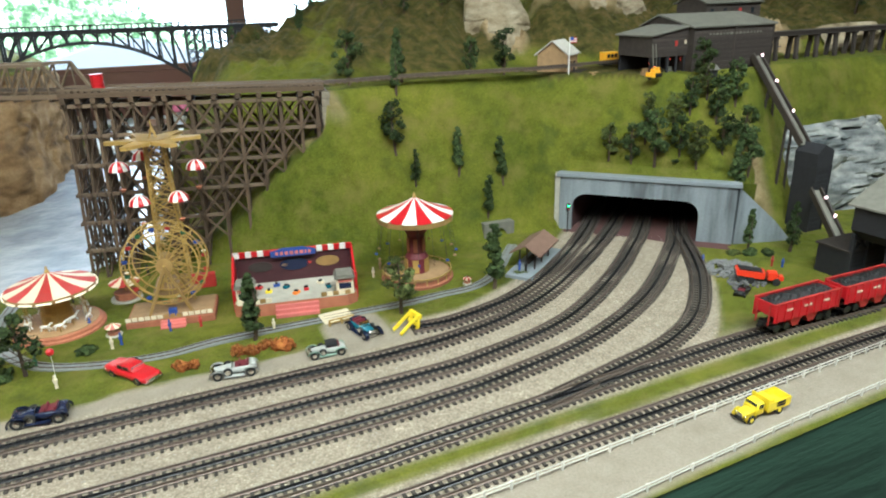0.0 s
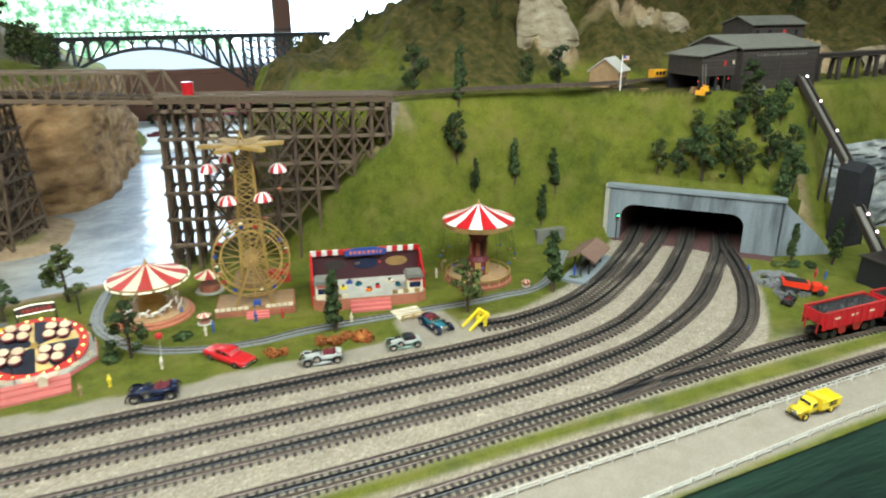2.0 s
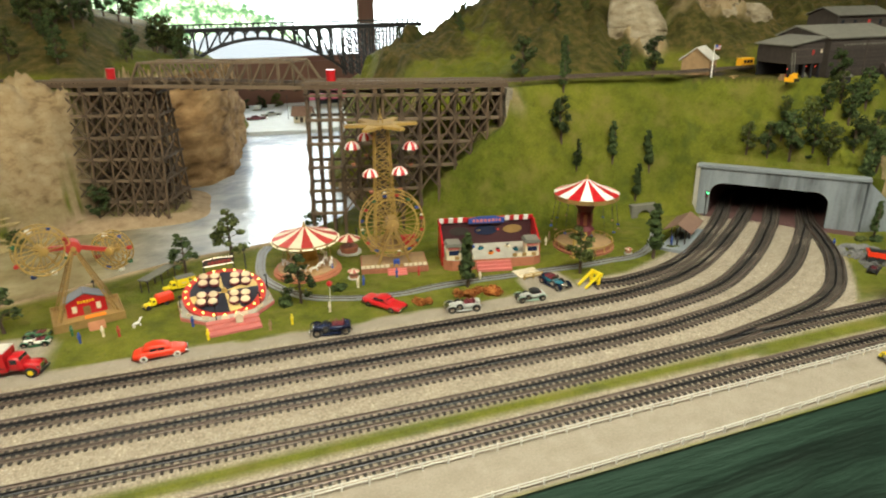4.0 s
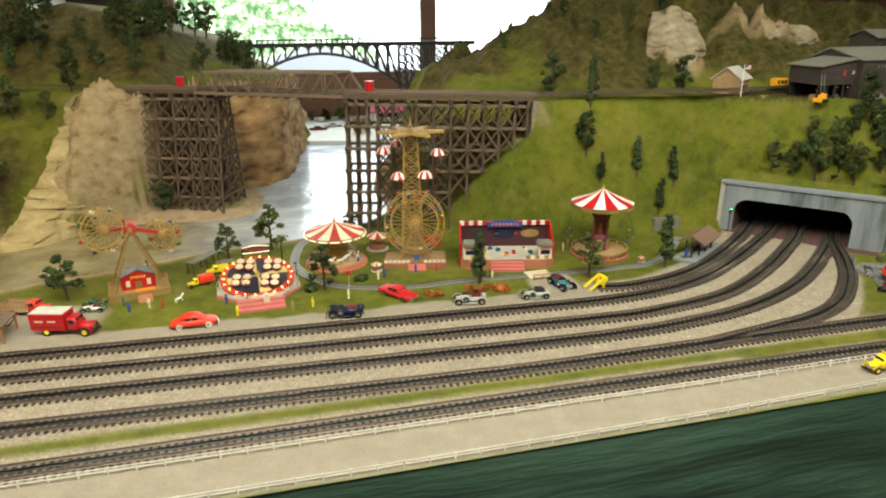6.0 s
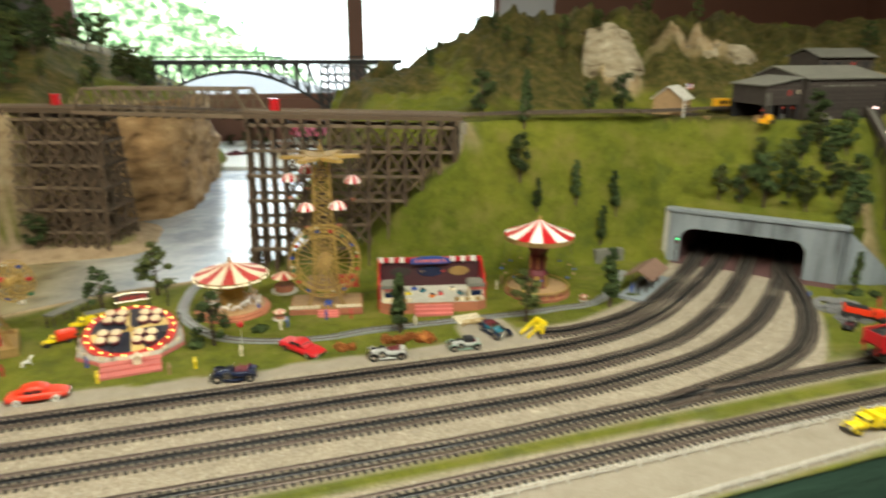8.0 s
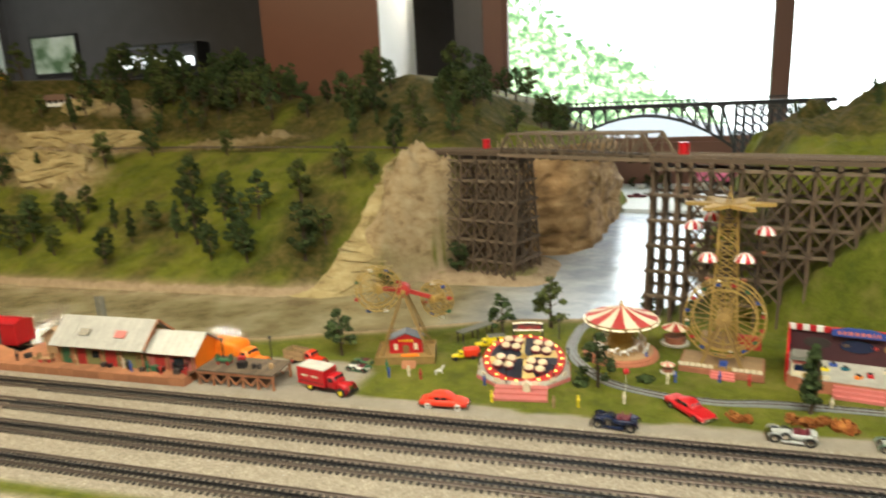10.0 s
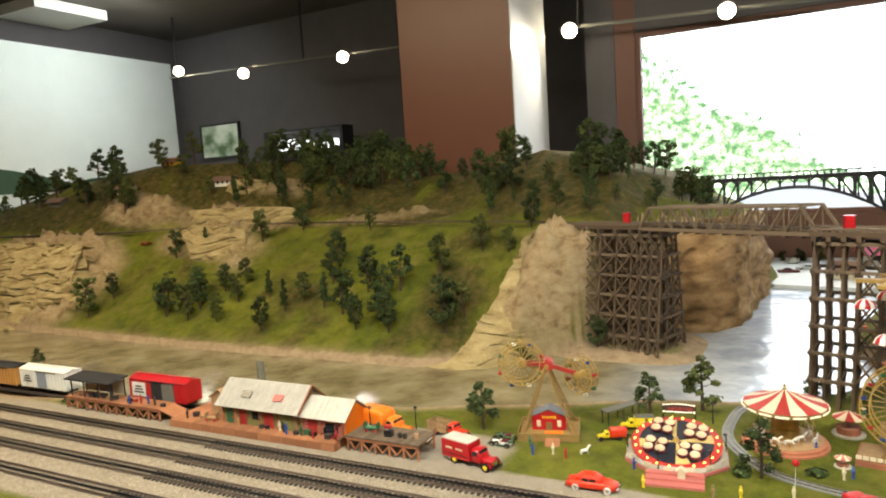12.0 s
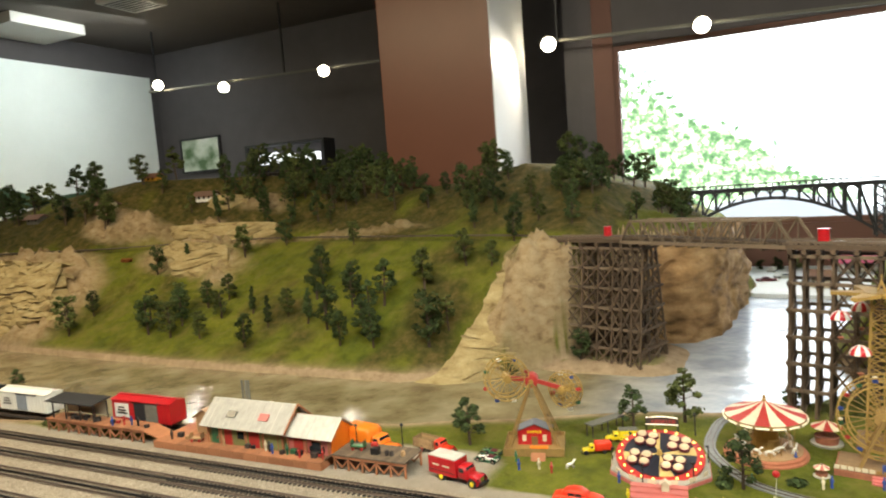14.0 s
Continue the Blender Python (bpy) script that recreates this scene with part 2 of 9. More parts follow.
def unit_box(material):
    if material.name not in UNIT:
        bm = bmesh.new()
        bmesh.ops.create_cube(bm, size=1.0)
        UNIT[material.name] = mesh_of("beam", bm, material)
    return UNIT[material.name]


def between(p, q, w, h):
    """The pose that lays a unit box from p to q, w wide and h high."""
    p, q = Vector(p), Vector(q)
    d = q - p
    x = d.normalized()
    side = Vector((0, 0, 1)).cross(x)
    if side.length < 1e-4:
        side = Vector((0, 1, 0))
    side.normalize()
    up = x.cross(side)
    m = Matrix((x * d.length, side * w, up * h)).transposed().to_4x4()
    m.translation = (p + q) / 2
    return m


def beam(name, p, q, w, h, material, parent, label=""):
    """A straight timber or bar from p to q in the parent's own coordinates."""
    ob = new(name, unit_box(material))
    ob.parent = parent
    ob.matrix_basis = between(p, q, w, h)
    return tagged(ob, label)


def add_beam(bm, p, q, w, h):
    g = bmesh.ops.create_cube(bm, size=1.0)["verts"]
    bmesh.ops.transform(bm, matrix=between(p, q, w, h), verts=g)


def interp(points, s):
    xs, ys = zip(*points)
    return np.interp(s, xs, ys)


def bez(points, step):
    """Points at even steps along a smooth line through the given points (Catmull-Rom)."""
    p = [Vector((*q, 0)) if len(q) == 2 else Vector(q) for q in points]
    p = [2 * p[0] - p[1]] + p + [2 * p[-1] - p[-2]]
    fine = []
    for i in range(1, len(p) - 2):
        for k in range(24):
            t = k / 24
            a, b, c, d = p[i - 1:i + 3]
            fine.append(0.5 * (2 * b + (c - a) * t + (2 * a - 5 * b + 4 * c - d) * t * t + (3 * b - a - 3 * c + d) * t ** 3))
    fine.append(p[-2])
    out, left = [fine[0]], step
    for a, b in zip(fine, fine[1:]):
        d = (b - a).length
        while d >= left:
            a = a + (b - a) * (left / d)
            out.append(a.copy())
            d = (b - a).length
            left = step
        left -= d
    return out


# ---- the lie of the land ----
PORTAL_L, PORTAL_R = Vector((1.466, 1.82, 0)), Vector((1.757, 1.527, 0))
UPPER = [(-5.6, 2.66), (-3.3, 2.70), (-2.5, 2.92), (-2.02, 3.03), (-1.23, 2.86), (-0.64, 2.70), (-0.33, 2.53), (-0.04, 2.41), (0.12, 2.28), (0.34, 2.09), (0.46, 2.045), (0.87, 1.995), (1.1, 2.0), (1.4, 1.97), (1.7, 1.98), (4.5, 2.3)]
DECK = 0.397


def deck_at(x):
    """Height of the upper line, a little higher over the river."""
    return float(np.interp(x, [-0.4, 0.0, 0.34, 0.87], [DECK, DECK + 0.006, DECK + 0.013, DECK]))


FENCE_A = [(-5.5, 0.80), (-1.5, 0.92), (-0.06, 0.964), (0.9, 0.998), (1.23, 1.013), (4.5, 1.14)]
FENCE_B = [(-5.5, 0.70), (-1.5, 0.83), (0.28, 0.886), (0.80, 0.907), (1.0, 0.920), (1.25, 0.937), (4.5, 1.08)]


def step(a, b, v):
    t = np.clip((v - a) / (b - a), 0, 1)
    return t * t * (3 - 2 * t)


def fbm(x, y, scale, octaves=4, seed=0.0):
    """Soft random relief, about -1 to 1, from sums of turned waves."""
    z = np.zeros_like(x)
    amp, tot = 1.0, 0.0
    rs = np.random.RandomState(int(seed * 10) + 5)
    for o in range(octaves):
        for k in range(5):
            a, ph = rs.uniform(0, 2 * np.pi), rs.uniform(0, 2 * np.pi)
            f = scale * 2.0 ** o * rs.uniform(0.7, 1.4)
            z += amp * np.sin(f * (x * np.cos(a) + y * np.sin(a)) + ph + 1.3 * np.sin(f * 0.6 * (x * np.sin(a) - y * np.cos(a)) + ph * 2))
        tot += amp * 2.2
        amp *= 0.5
    return z / tot


def land(x, y):
    """Height of the ground, and the shares of rock, gravel, bare earth and river bed, at places given as arrays."""
    x, y = np.asarray(x, float), np.asarray(y, float)
    rough = fbm(x, y, 9.0, 4, 1)
    # right hand hill
    foot = interp([(0.35, 2.40), (0.45, 2.20), (0.60, 1.99), (0.65, 1.95), (0.70, 1.92), (0.80, 1.86), (0.95, 1.84), (1.23, 1.84), (1.465, 1.822), (1.757, 1.528), (1.90, 1.555), (2.0, 1.545), (2.08, 1.60), (2.2, 1.66), (2.5, 1.66), (2.62, 1.50), (3.2, 1.3), (4.5, 1.25)], x)
    top = interp([(0.35, 2.55), (0.60, 2.20), (0.65, 2.12), (0.70, 2.07), (0.80, 1.99), (0.87, 1.955), (1.1, 2.01), (1.4, 1.99), (1.6, 1.93), (1.8, 1.74), (2.15, 1.78), (2.45, 1.80), (3.2, 1.7), (4.5, 1.6)], x)
    a = np.clip((y - foot) / np.maximum(top - foot, 0.03), 0, 1)
    cliff = DECK - 0.012
    over = np.where((x > 1.42) & (x < 1.86), step(0.0, 0.02, y - foot) * 0.142, 0)
    zr = np.maximum(over + (cliff - over) * (0.55 * a + 0.45 * a * a * (3 - 2 * a)) * (a > 0), 0)
    zr = zr + (rough * 0.020 + fbm(x, y, 38, 3, 21) * 0.009 + fbm(x, y, 85, 2, 27) * 0.0035) * np.sin(np.pi * a)
    shelf = top + interp([(0.6, 0.08), (1.3, 0.12), (1.55, 0.30), (2.1, 0.36), (2.5, 0.22), (4, 0.2)], x)
    crest = interp([(0.42, 0.02), (0.60, 0.37), (0.78, 0.43), (0.95, 0.465), (1.06, 0.51), (1.14, 0.575), (1.28, 0.645), (1.42, 0.665), (2.1, 0.655), (2.9, 0.635), (3.5, 0.68), (4.5, 0.72)], x - (y - 2.8) * 0.17)
    b = np.clip((y - shelf) / np.maximum(2.85 - shelf, 0.1), 0, 1)
    up = np.maximum(crest - cliff, -0.5) * (b ** 0.8) + rough * 0.03 * np.sin(np.pi * np.clip(b, 0, 1)) * (crest > cliff) + (np.abs(fbm(x * 1.3 - y * 0.7, y * 0.4, 13, 4, 23)) * 0.060 + np.abs(fbm(x, y, 34, 3, 24)) * 0.02) * np.clip(b * 4, 0, 1) * (crest > cliff)
    zr = np.where(y > shelf, cliff + up, zr)
    flank = step(0.40, 0.66, x - (y - 2.2) * 0.12 - 0.07 * step(2.62, 2.35, y))
    zr = np.where(y > top - 0.02, zr * flank, zr)
    # the bank falls away under the trestle
    cap = interp([(0.40, 0.0), (0.52, 0.005), (0.60, 0.045), (0.68, 0.115), (0.76, 0.195), (0.845, 0.275), (0.872, 0.29), (0.885, 0.40)], x + 0.012 * fbm(x, y, 25, 3, 41))
    zr = np.where(((y < 2.16) & (x < 0.90)) | ((y < 2.56) & (x < 0.62)), np.minimum(zr, cap), zr)
    zr = np.where(x < 0.35, 0, zr)
    zr = np.where(y > 2.9, zr - 0.25 * step(2.9, 3.6, y), zr)
    # left hand hill
    bank = interp([(-5, 2.2), (-3, 2.16), (-1.8, 2.10), (-0.8, 2.10), (-0.5, 2.24), (-0.34, 2.40), (-0.20, 2.62), (-0.05, 2.78), (0.06, 2.84), (0.13, 3.0), (0.18, 3.25), (0.24, 3.6)], x)
    line = interp(UPPER, x)
    line = np.where(x > -0.04, np.maximum(line, bank + 0.02), line)
    line = np.maximum(line, bank + 0.05)
    c = np.clip((y - bank) / (line - 0.03 - bank), 0, 1)
    shape = 0.85 * c + 0.15 * c * c
    wall = step(-0.62, -0.42, x)
    shape = shape * (1 - wall) + wall * np.clip(c * 2.4, 0, 1) ** 0.6
    zl = cliff * shape + (rough * 0.022 + fbm(x, y, 38, 3, 22) * 0.009 + fbm(x, y, 85, 2, 28) * 0.0035) * np.sin(np.pi * c)
    crest_l = interp([(-5.5, 0.55), (-4.9, 0.56), (-4.2, 0.69), (-3.3, 0.78), (-2.6, 0.76), (-2.0, 0.72), (-1.47, 0.60), (-1.1, 0.62), (-0.72, 0.69), (-0.4, 0.60), (-0.1, 0.52), (0.05, 0.40), (0.2, 0.33), (0.27, -0.1)], x + (y - 3.3) * 0.10)
    d = np.clip((y - line - 0.06) / 0.55, 0, 1)
    zl = np.where(y > line + 0.06, cliff + (crest_l - cliff) * d ** 0.85 + rough * 0.03 * np.sin(np.pi * np.clip(d, 0, 1)), zl)
    zl = zl * (1 - step(0.02, 0.10, x - np.clip(y - 2.85, 0, 1) * 0.16))
    # river bed and level ground
    near = interp([(-5, 1.45), (-1.84, 1.47), (-1.2, 1.60), (-0.59, 1.74), (-0.07, 1.95), (0.20, 2.02), (0.31, 2.07), (0.40, 2.14), (0.48, 2.24), (0.56, 2.45), (0.64, 2.9), (0.80, 4.5)], x)
    bed = step(0, 0.05, y - near)
    base = -0.04 * bed + fbm(x, y, 14, 3, 4) * 0.0025 * (y > 1.47) - 0.0
    z = np.maximum(np.maximum(base, zr - 0.0), np.where(zl > 0.004, zl, -1))
    z = np.where((zr <= 0.004) & (zl <= 0.004), base, z)
    mound = np.clip(1.25 - ((x + 0.19) / 0.26) ** 4 - ((y - 2.52) / 0.22) ** 4, 0, 1)
    z = np.maximum(z, -0.04 + 0.05 * mound + 0.004 * fbm(x, y, 30, 3, 31) * mound)
    # strata on the cliffs
    ledge = fbm(x * 0.6 + 3, y * 0.6, 16, 4, 7)
    bare = np.zeros_like(x)
    bare = np.maximum(bare, wall * (c > 0.02) * (c < 0.97) * (x < 0.3))
    def blob(cx, cy, rx, ry, power=2.0):
        return np.clip(1.35 - (np.abs((x - cx) / rx) ** power + np.abs((y - cy) / ry) ** power) + 0.55 * ledge, 0, 1)
    bare = np.maximum(bare, blob(-0.49, 2.36, 0.12, 0.15) * (c > 0.05) * (y < line))
    bare = np.maximum(bare, blob(-3.35, 2.44, 0.62, 0.30, 4) * (c > 0.0))
    bare = np.maximum(bare, blob(-2.35, 2.80, 0.36, 0.13))
    bare = np.maximum(bare, blob(-2.35, 3.02, 0.34, 0.10))
    bare = np.maximum(bare, blob(-1.60, 3.02, 0.46, 0.055) * 0.6)
    bare = np.maximum(bare, blob(-3.0, 2.98, 0.40, 0.11))
    bare = np.maximum(bare, blob(-2.3, 3.30, 0.20, 0.08) * 0.8)
    bare = np.maximum(bare, blob(1.56, 2.37, 0.07, 0.10, 4))
    bare = np.maximum(bare, blob(1.92, 2.42, 0.22, 0.07))
    bare = np.maximum(bare, blob(2.45, 2.10, 0.10, 0.09, 3))
    bare = np.maximum(bare, blob(1.90, 1.62, 0.06, 0.07) * 0.8)
    bare = np.maximum(bare, blob(-2.10, 2.68, 0.10, 0.10) * 0.9)
    bare = np.maximum(bare, step(0.05, 0.015, np.abs(x - 0.60 - (2.2 - y) * 1.15)) * (zr > 0.01) * (y < 2.3) * (y > 1.94) * 0.6)
    crag = np.abs(fbm(x, y, 34, 4, 9)) * 1.6 + 0.8 * np.abs(fbm(x + 0.3 * y, z * 3.0, 50, 3, 11))
    z = z + bare * (crag - 0.45) * 0.034 * np.clip(z / 0.04, 0, 1)
    # loose ground
    gravel = step(1.468, 1.452, y + 0.012 * fbm(x, y, 22, 3, 3)) * step(0.98, 1.0, y)
    curve_in = interp([(0.85, 1.49), (1.0, 1.50), (1.15, 1.56), (1.3, 1.66), (1.45, 1.80), (1.60, 1.95)], x)
    right_in = interp([(0.95, 1.06), (1.15, 1.11), (1.33, 1.15), (1.40, 1.21), (1.47, 1.28), (1.54, 1.36), (1.63, 1.49), (1.70, 1.60), (1.9, 1.9)], x)
    fan = (x > 0.85) * step(0.01, -0.01, y - curve_in) * step(-0.01, 0.01, y - right_in) * (z < 0.05)
    gravel = np.where(x > 0.85, np.maximum(fan, step(1.49, 1.46, y) * (x < 1.0)), gravel)
    gravel = np.maximum(gravel, np.exp(-((y - 1.15 - 0.03 * (x - 1.5)) / 0.035) ** 2) * (x > 1.1) * 1.2)
    verge = np.exp(-((y - 1.078 - 0.03 * (x - 0.5)) / 0.017) ** 4) * (x < 2.2)
    gravel = np.clip(gravel * (1 - verge), 0, 1)
    gravel = np.maximum(gravel, step(1.062, 1.052, y - 0.035 * (x - 0.7)) * (y > 0.86))
    lip = 0.883 + 0.040 * (x - 0.25)
    gravel = gravel * step(lip + 0.012, lip + 0.022, y)
    lot = np.clip(1.5 - ((x + 0.47) / 0.21) ** 4 - ((y - 1.52) / 0.10) ** 4 + 0.3 * fbm(x, y, 18, 3, 6), 0, 1)
    gravel = np.maximum(gravel, lot * (z < 0.03))
    park = np.clip(1.6 - ((x - 0.79) / 0.055) ** 4 - ((y - 1.49) / 0.075) ** 4, 0, 1)
    gravel = np.maximum(gravel, park)
    earth = np.maximum(bed * (z < 0.01), 0.4 * mound * (z < 0.03))
    shore = np.exp(-((y - bank) / 0.035) ** 2) * (x < 0.2) + np.exp(-((y - near) / 0.025) ** 2) * (x < 0.3)
    # brown scrub, increased with height to paint in the upper slopes' dimmer light
    brown = np.clip(step(0.0, 0.75, 0.9 * fbm(x, y, 8, 4, 12) + 1.0 * step(0.385, 0.46, z) + 0.05 + 0.08 * step(0.42, 0.50, z)), 0, 1) * (y > 2.05) * 0.95
    brown = np.maximum(brown, step(1.44, 1.50, x) * step(2.16, 2.10, x) * step(1.80, 1.84, y) * step(2.12, 2.06, y) * (z > 0.375) * 0.9)
    earth = np.clip(np.maximum(earth, shore * (z < 0.03)), 0, 1)
    road = step(0.012, 0.0, y - interp(FENCE_A, x)) * step(-0.012, 0.0, y - interp(FENCE_B, x))
    road = np.maximum(road, step(1.415, 1.43, y) * np.clip(gravel, 0, 1) * (x < 0.9))
    return z, np.clip(bare, 0, 1), np.clip(gravel, 0, 1), np.clip(earth, 0, 1), np.clip(brown, 0, 1), road


def height(x, y):
    return float(land(np.array([x]), np.array([y]))[0][0])


def land_material():
    m, n, l, b = tree_of("scenic ground")
    pos = n.new("ShaderNodeNewGeometry").outputs["Position"]

    def mask(name):
        a = n.new("ShaderNodeAttribute")
        a.attribute_name = name
        return a.outputs["Fac"]
    wide = noise_node(n, l, 4.5, 3, 0.55, src=pos)
    mid = noise_node(n, l, 26, 5, 0.7, src=pos)
    fine = noise_node(n, l, 260, 4, 0.75, src=pos)
    grass = ramp(n, l, mid.outputs[0], [(0.28, (0.053, 0.065, 0.007)), (0.5, (0.140, 0.157, 0.015)), (0.75, (0.22, 0.22, 0.030))]).outputs[0]
    lush = ramp(n, l, wide.outputs[0], [(0.35, (0.076, 0.100, 0.010)), (0.65, (0.188, 0.19, 0.020))]).outputs[0]
    grass = mixed(n, l, 0.5, grass, lush)
    tuft = ramp(n, l, fine.outputs[0], [(0.3, (0.55, 0.55, 0.55)), (0.7, (1.25, 1.25, 1.25))]).outputs[0]
    grass = mixed(n, l, 0.8, grass, tuft, "MULTIPLY")
    dry = noise_node(n, l, 11, 5, 0.65, src=pos)
    grass = mixed(n, l, ramp(n, l, dry.outputs[0], [(0.50, (0, 0, 0)), (0.68, (0.6, 0.6, 0.6))]).outputs[0], grass, (0.20, 0.165, 0.045))
    grass = mixed(n, l, ramp(n, l, dry.outputs[0], [(0.34, (0.55, 0.55, 0.55)), (0.46, (0, 0, 0))]).outputs[0], grass, (0.055, 0.075, 0.014))
    brown = ramp(n, l, mid.outputs[0], [(0.28, (0.024, 0.024, 0.007)), (0.46, (0.060, 0.056, 0.014)), (0.58, (0.105, 0.080, 0.024)), (0.74, (0.19, 0.13, 0.055))]).outputs[0]
    col = mixed(n, l, mask("brown"), grass, brown)
    strat = n.new("ShaderNodeTexNoise")
    mp = n.new("ShaderNodeMapping")
    mp.inputs["Scale"].default_value = (22, 22, 34)
    l.new(pos, mp.inputs["Vector"])
    l.new(mp.outputs[0], strat.inputs["Vector"])
    strat.inputs["Scale"].default_value = 1.0
    strat.inputs["Detail"].default_value = 6
    rock = ramp(n, l, strat.outputs[0], [(0.28, (0.20, 0.135, 0.07)), (0.42, (0.36, 0.26, 0.145)), (0.62, (0.44, 0.34, 0.205)), (0.78, (0.50, 0.41, 0.28))]).outputs[0]
    rock = mixed(n, l, 0.35, rock, tuft, "MULTIPLY")
    crack = n.new("ShaderNodeTexVoronoi")
    crack.feature = "DISTANCE_TO_EDGE"
    crack.inputs["Scale"].default_value = 1.0
    mq = n.new("ShaderNodeMapping")
    mq.inputs["Scale"].default_value = (13, 13, 30)
    mq.inputs["Rotation"].default_value = (0, radians(25), 0)
    l.new(pos, mq.inputs["Vector"])
    warp = n.new("ShaderNodeVectorMath")
    warp.operation = "MULTIPLY_ADD"
    l.new(mid.outputs["Color"], warp.inputs[0])
    warp.inputs[1].default_value = (1.4, 1.4, 1.4)
    l.new(mq.outputs[0], warp.inputs[2])
    l.new(warp.outputs[0], crack.inputs["Vector"])
    rock = mixed(n, l, 0.35, rock, ramp(n, l, crack.outputs["Distance"], [(0.0, (0.45, 0.40, 0.34)), (0.05, (0.9, 0.88, 0.85)), (0.25, (1.0, 1.0, 1.0))]).outputs[0], "MULTIPLY")
    col = mixed(n, l, mask("rock"), col, rock)
    stones = n.new("ShaderNodeTexVoronoi")
    stones.inputs["Scale"].default_value = 330
    l.new(pos, stones.inputs["Vector"])
    speck = ramp(n, l, stones.outputs["Distance"], [(0.1, (0.50, 0.44, 0.36)), (0.75, (0.34, 0.295, 0.232))]).outputs[0]
    pebble = ramp(n, l, mid.outputs[0], [(0.3, (0.80, 0.78, 0.76)), (0.7, (1.15, 1.12, 1.08))]).outputs[0]
    gravel = mixed(n, l, 0.8, speck, pebble, "MULTIPLY")
    grey = n.new("ShaderNodeSeparateColor")
    l.new(stones.outputs["Color"], grey.inputs[0])
    tone = ramp(n, l, grey.outputs[0], [(0.0, (0.72, 0.71, 0.70)), (0.8, (1.05, 1.05, 1.04)), (0.97, (1.1, 1.1, 1.1)), (1.0, (1.45, 1.45, 1.45))]).outputs[0]
    gravel = mixed(n, l, 1.0, gravel, tone, "MULTIPLY")
    col = mixed(n, l, mask("gravel"), col, gravel)
    grit = ramp(n, l, fine.outputs[0], [(0.3, (0.30, 0.262, 0.212)), (0.7, (0.40, 0.352, 0.285))]).outputs[0]
    worn = ramp(n, l, mid.outputs[0], [(0.3, (0.86, 0.85, 0.83)), (0.7, (1.06, 1.06, 1.06))]).outputs[0]
    col = mixed(n, l, mask("road"), col, mixed(n, l, 1.0, grit, worn, "MULTIPLY"))
    mud = ramp(n, l, mid.outputs[0], [(0.3, (0.25, 0.175, 0.105)), (0.7, (0.46, 0.345, 0.225))]).outputs[0]
    col = mixed(n, l, mask("earth"), col, mud)
    l.new(col, b.inputs["Base Color"])
    b.inputs["Roughness"].default_value = 0.95
    b.inputs["Specular IOR Level"].default_value = 0.2
    add = n.new("ShaderNodeMath")
    l.new(fine.outputs[0], add.inputs[0])
    l.new(strat.outputs[0], add.inputs[1])
    bumped(n, l, b, add.outputs[0], 0.75, 0.008)
    return m


M["land"] = land_material()


def in_tunnel(x, y):
    """True in the strip behind the portal where the ground is open."""
    d = PORTAL_R - PORTAL_L
    u = d.normalized()
    px, py = x - PORTAL_L.x, y - PORTAL_L.y
    s = px * u.x + py * u.y
    back = px * -u.y + py * u.x
    return (s > 0.0) & (s < d.length) & (back > -0.03) & (back < 0.035)


def build_land():
    xs = np.concatenate([np.arange(-5.5, -2.6, 0.03), np.arange(-2.6, 2.9, 0.0115), np.arange(2.9, 4.4, 0.03)])
    ys = np.concatenate([np.arange(0.80, 3.1, 0.0105), np.arange(3.1, 4.45, 0.03)])
    gx, gy = np.meshgrid(xs, ys)
    lip = 0.877 + 0.040 * (gx - 0.25)
    gy = np.maximum(gy, lip)
    z, rock, gravel, earth, brown, road = land(gx.ravel(), gy.ravel())
    gx, gy = gx.ravel(), gy.ravel()
    nx, ny = len(xs), len(ys)
    idx = np.arange(nx * ny).reshape(ny, nx)
    quads = np.stack([idx[:-1, :-1], idx[:-1, 1:], idx[1:, 1:], idx[1:, :-1]], -1).reshape(-1, 4)
    cx, cy = gx[quads].mean(1), gy[quads].mean(1)
    flat = (gy[quads].max(1) - gy[quads].min(1)) < 1e-6
    quads = quads[~(in_tunnel(cx, cy) | flat)]
    me = bpy.data.meshes.new("ground")
    me.from_pydata(np.stack([gx, gy, z], -1).tolist(), [], quads.tolist())
    for name, v in (("rock", rock), ("gravel", gravel), ("earth", earth), ("brown", brown), ("road", road)):
        a = me.attributes.new(name, "FLOAT", "POINT")
        a.data.foreach_set("value", v.astype(np.float32))
    me.materials.append(M["land"])
    smoothed(me)
    tagged(new("ground", me), "grassy model landscape with sandy ballast, rocky cliffs and river bed", "ground", kind="structure")


build_land()

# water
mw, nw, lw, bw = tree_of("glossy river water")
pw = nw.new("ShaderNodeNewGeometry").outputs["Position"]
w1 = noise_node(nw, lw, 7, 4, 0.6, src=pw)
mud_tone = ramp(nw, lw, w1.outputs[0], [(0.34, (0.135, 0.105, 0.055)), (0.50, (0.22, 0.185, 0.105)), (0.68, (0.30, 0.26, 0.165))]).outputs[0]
# pale blue that paints the window's reflection into the water colour
window_sheen_tone = ramp(nw, lw, w1.outputs[0], [(0.35, (0.38, 0.45, 0.56)), (0.7, (0.66, 0.72, 0.82))]).outputs[0]
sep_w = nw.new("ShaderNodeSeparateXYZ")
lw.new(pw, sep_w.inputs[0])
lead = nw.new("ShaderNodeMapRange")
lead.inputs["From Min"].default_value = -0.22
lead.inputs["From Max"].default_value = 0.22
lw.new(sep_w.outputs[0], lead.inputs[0])
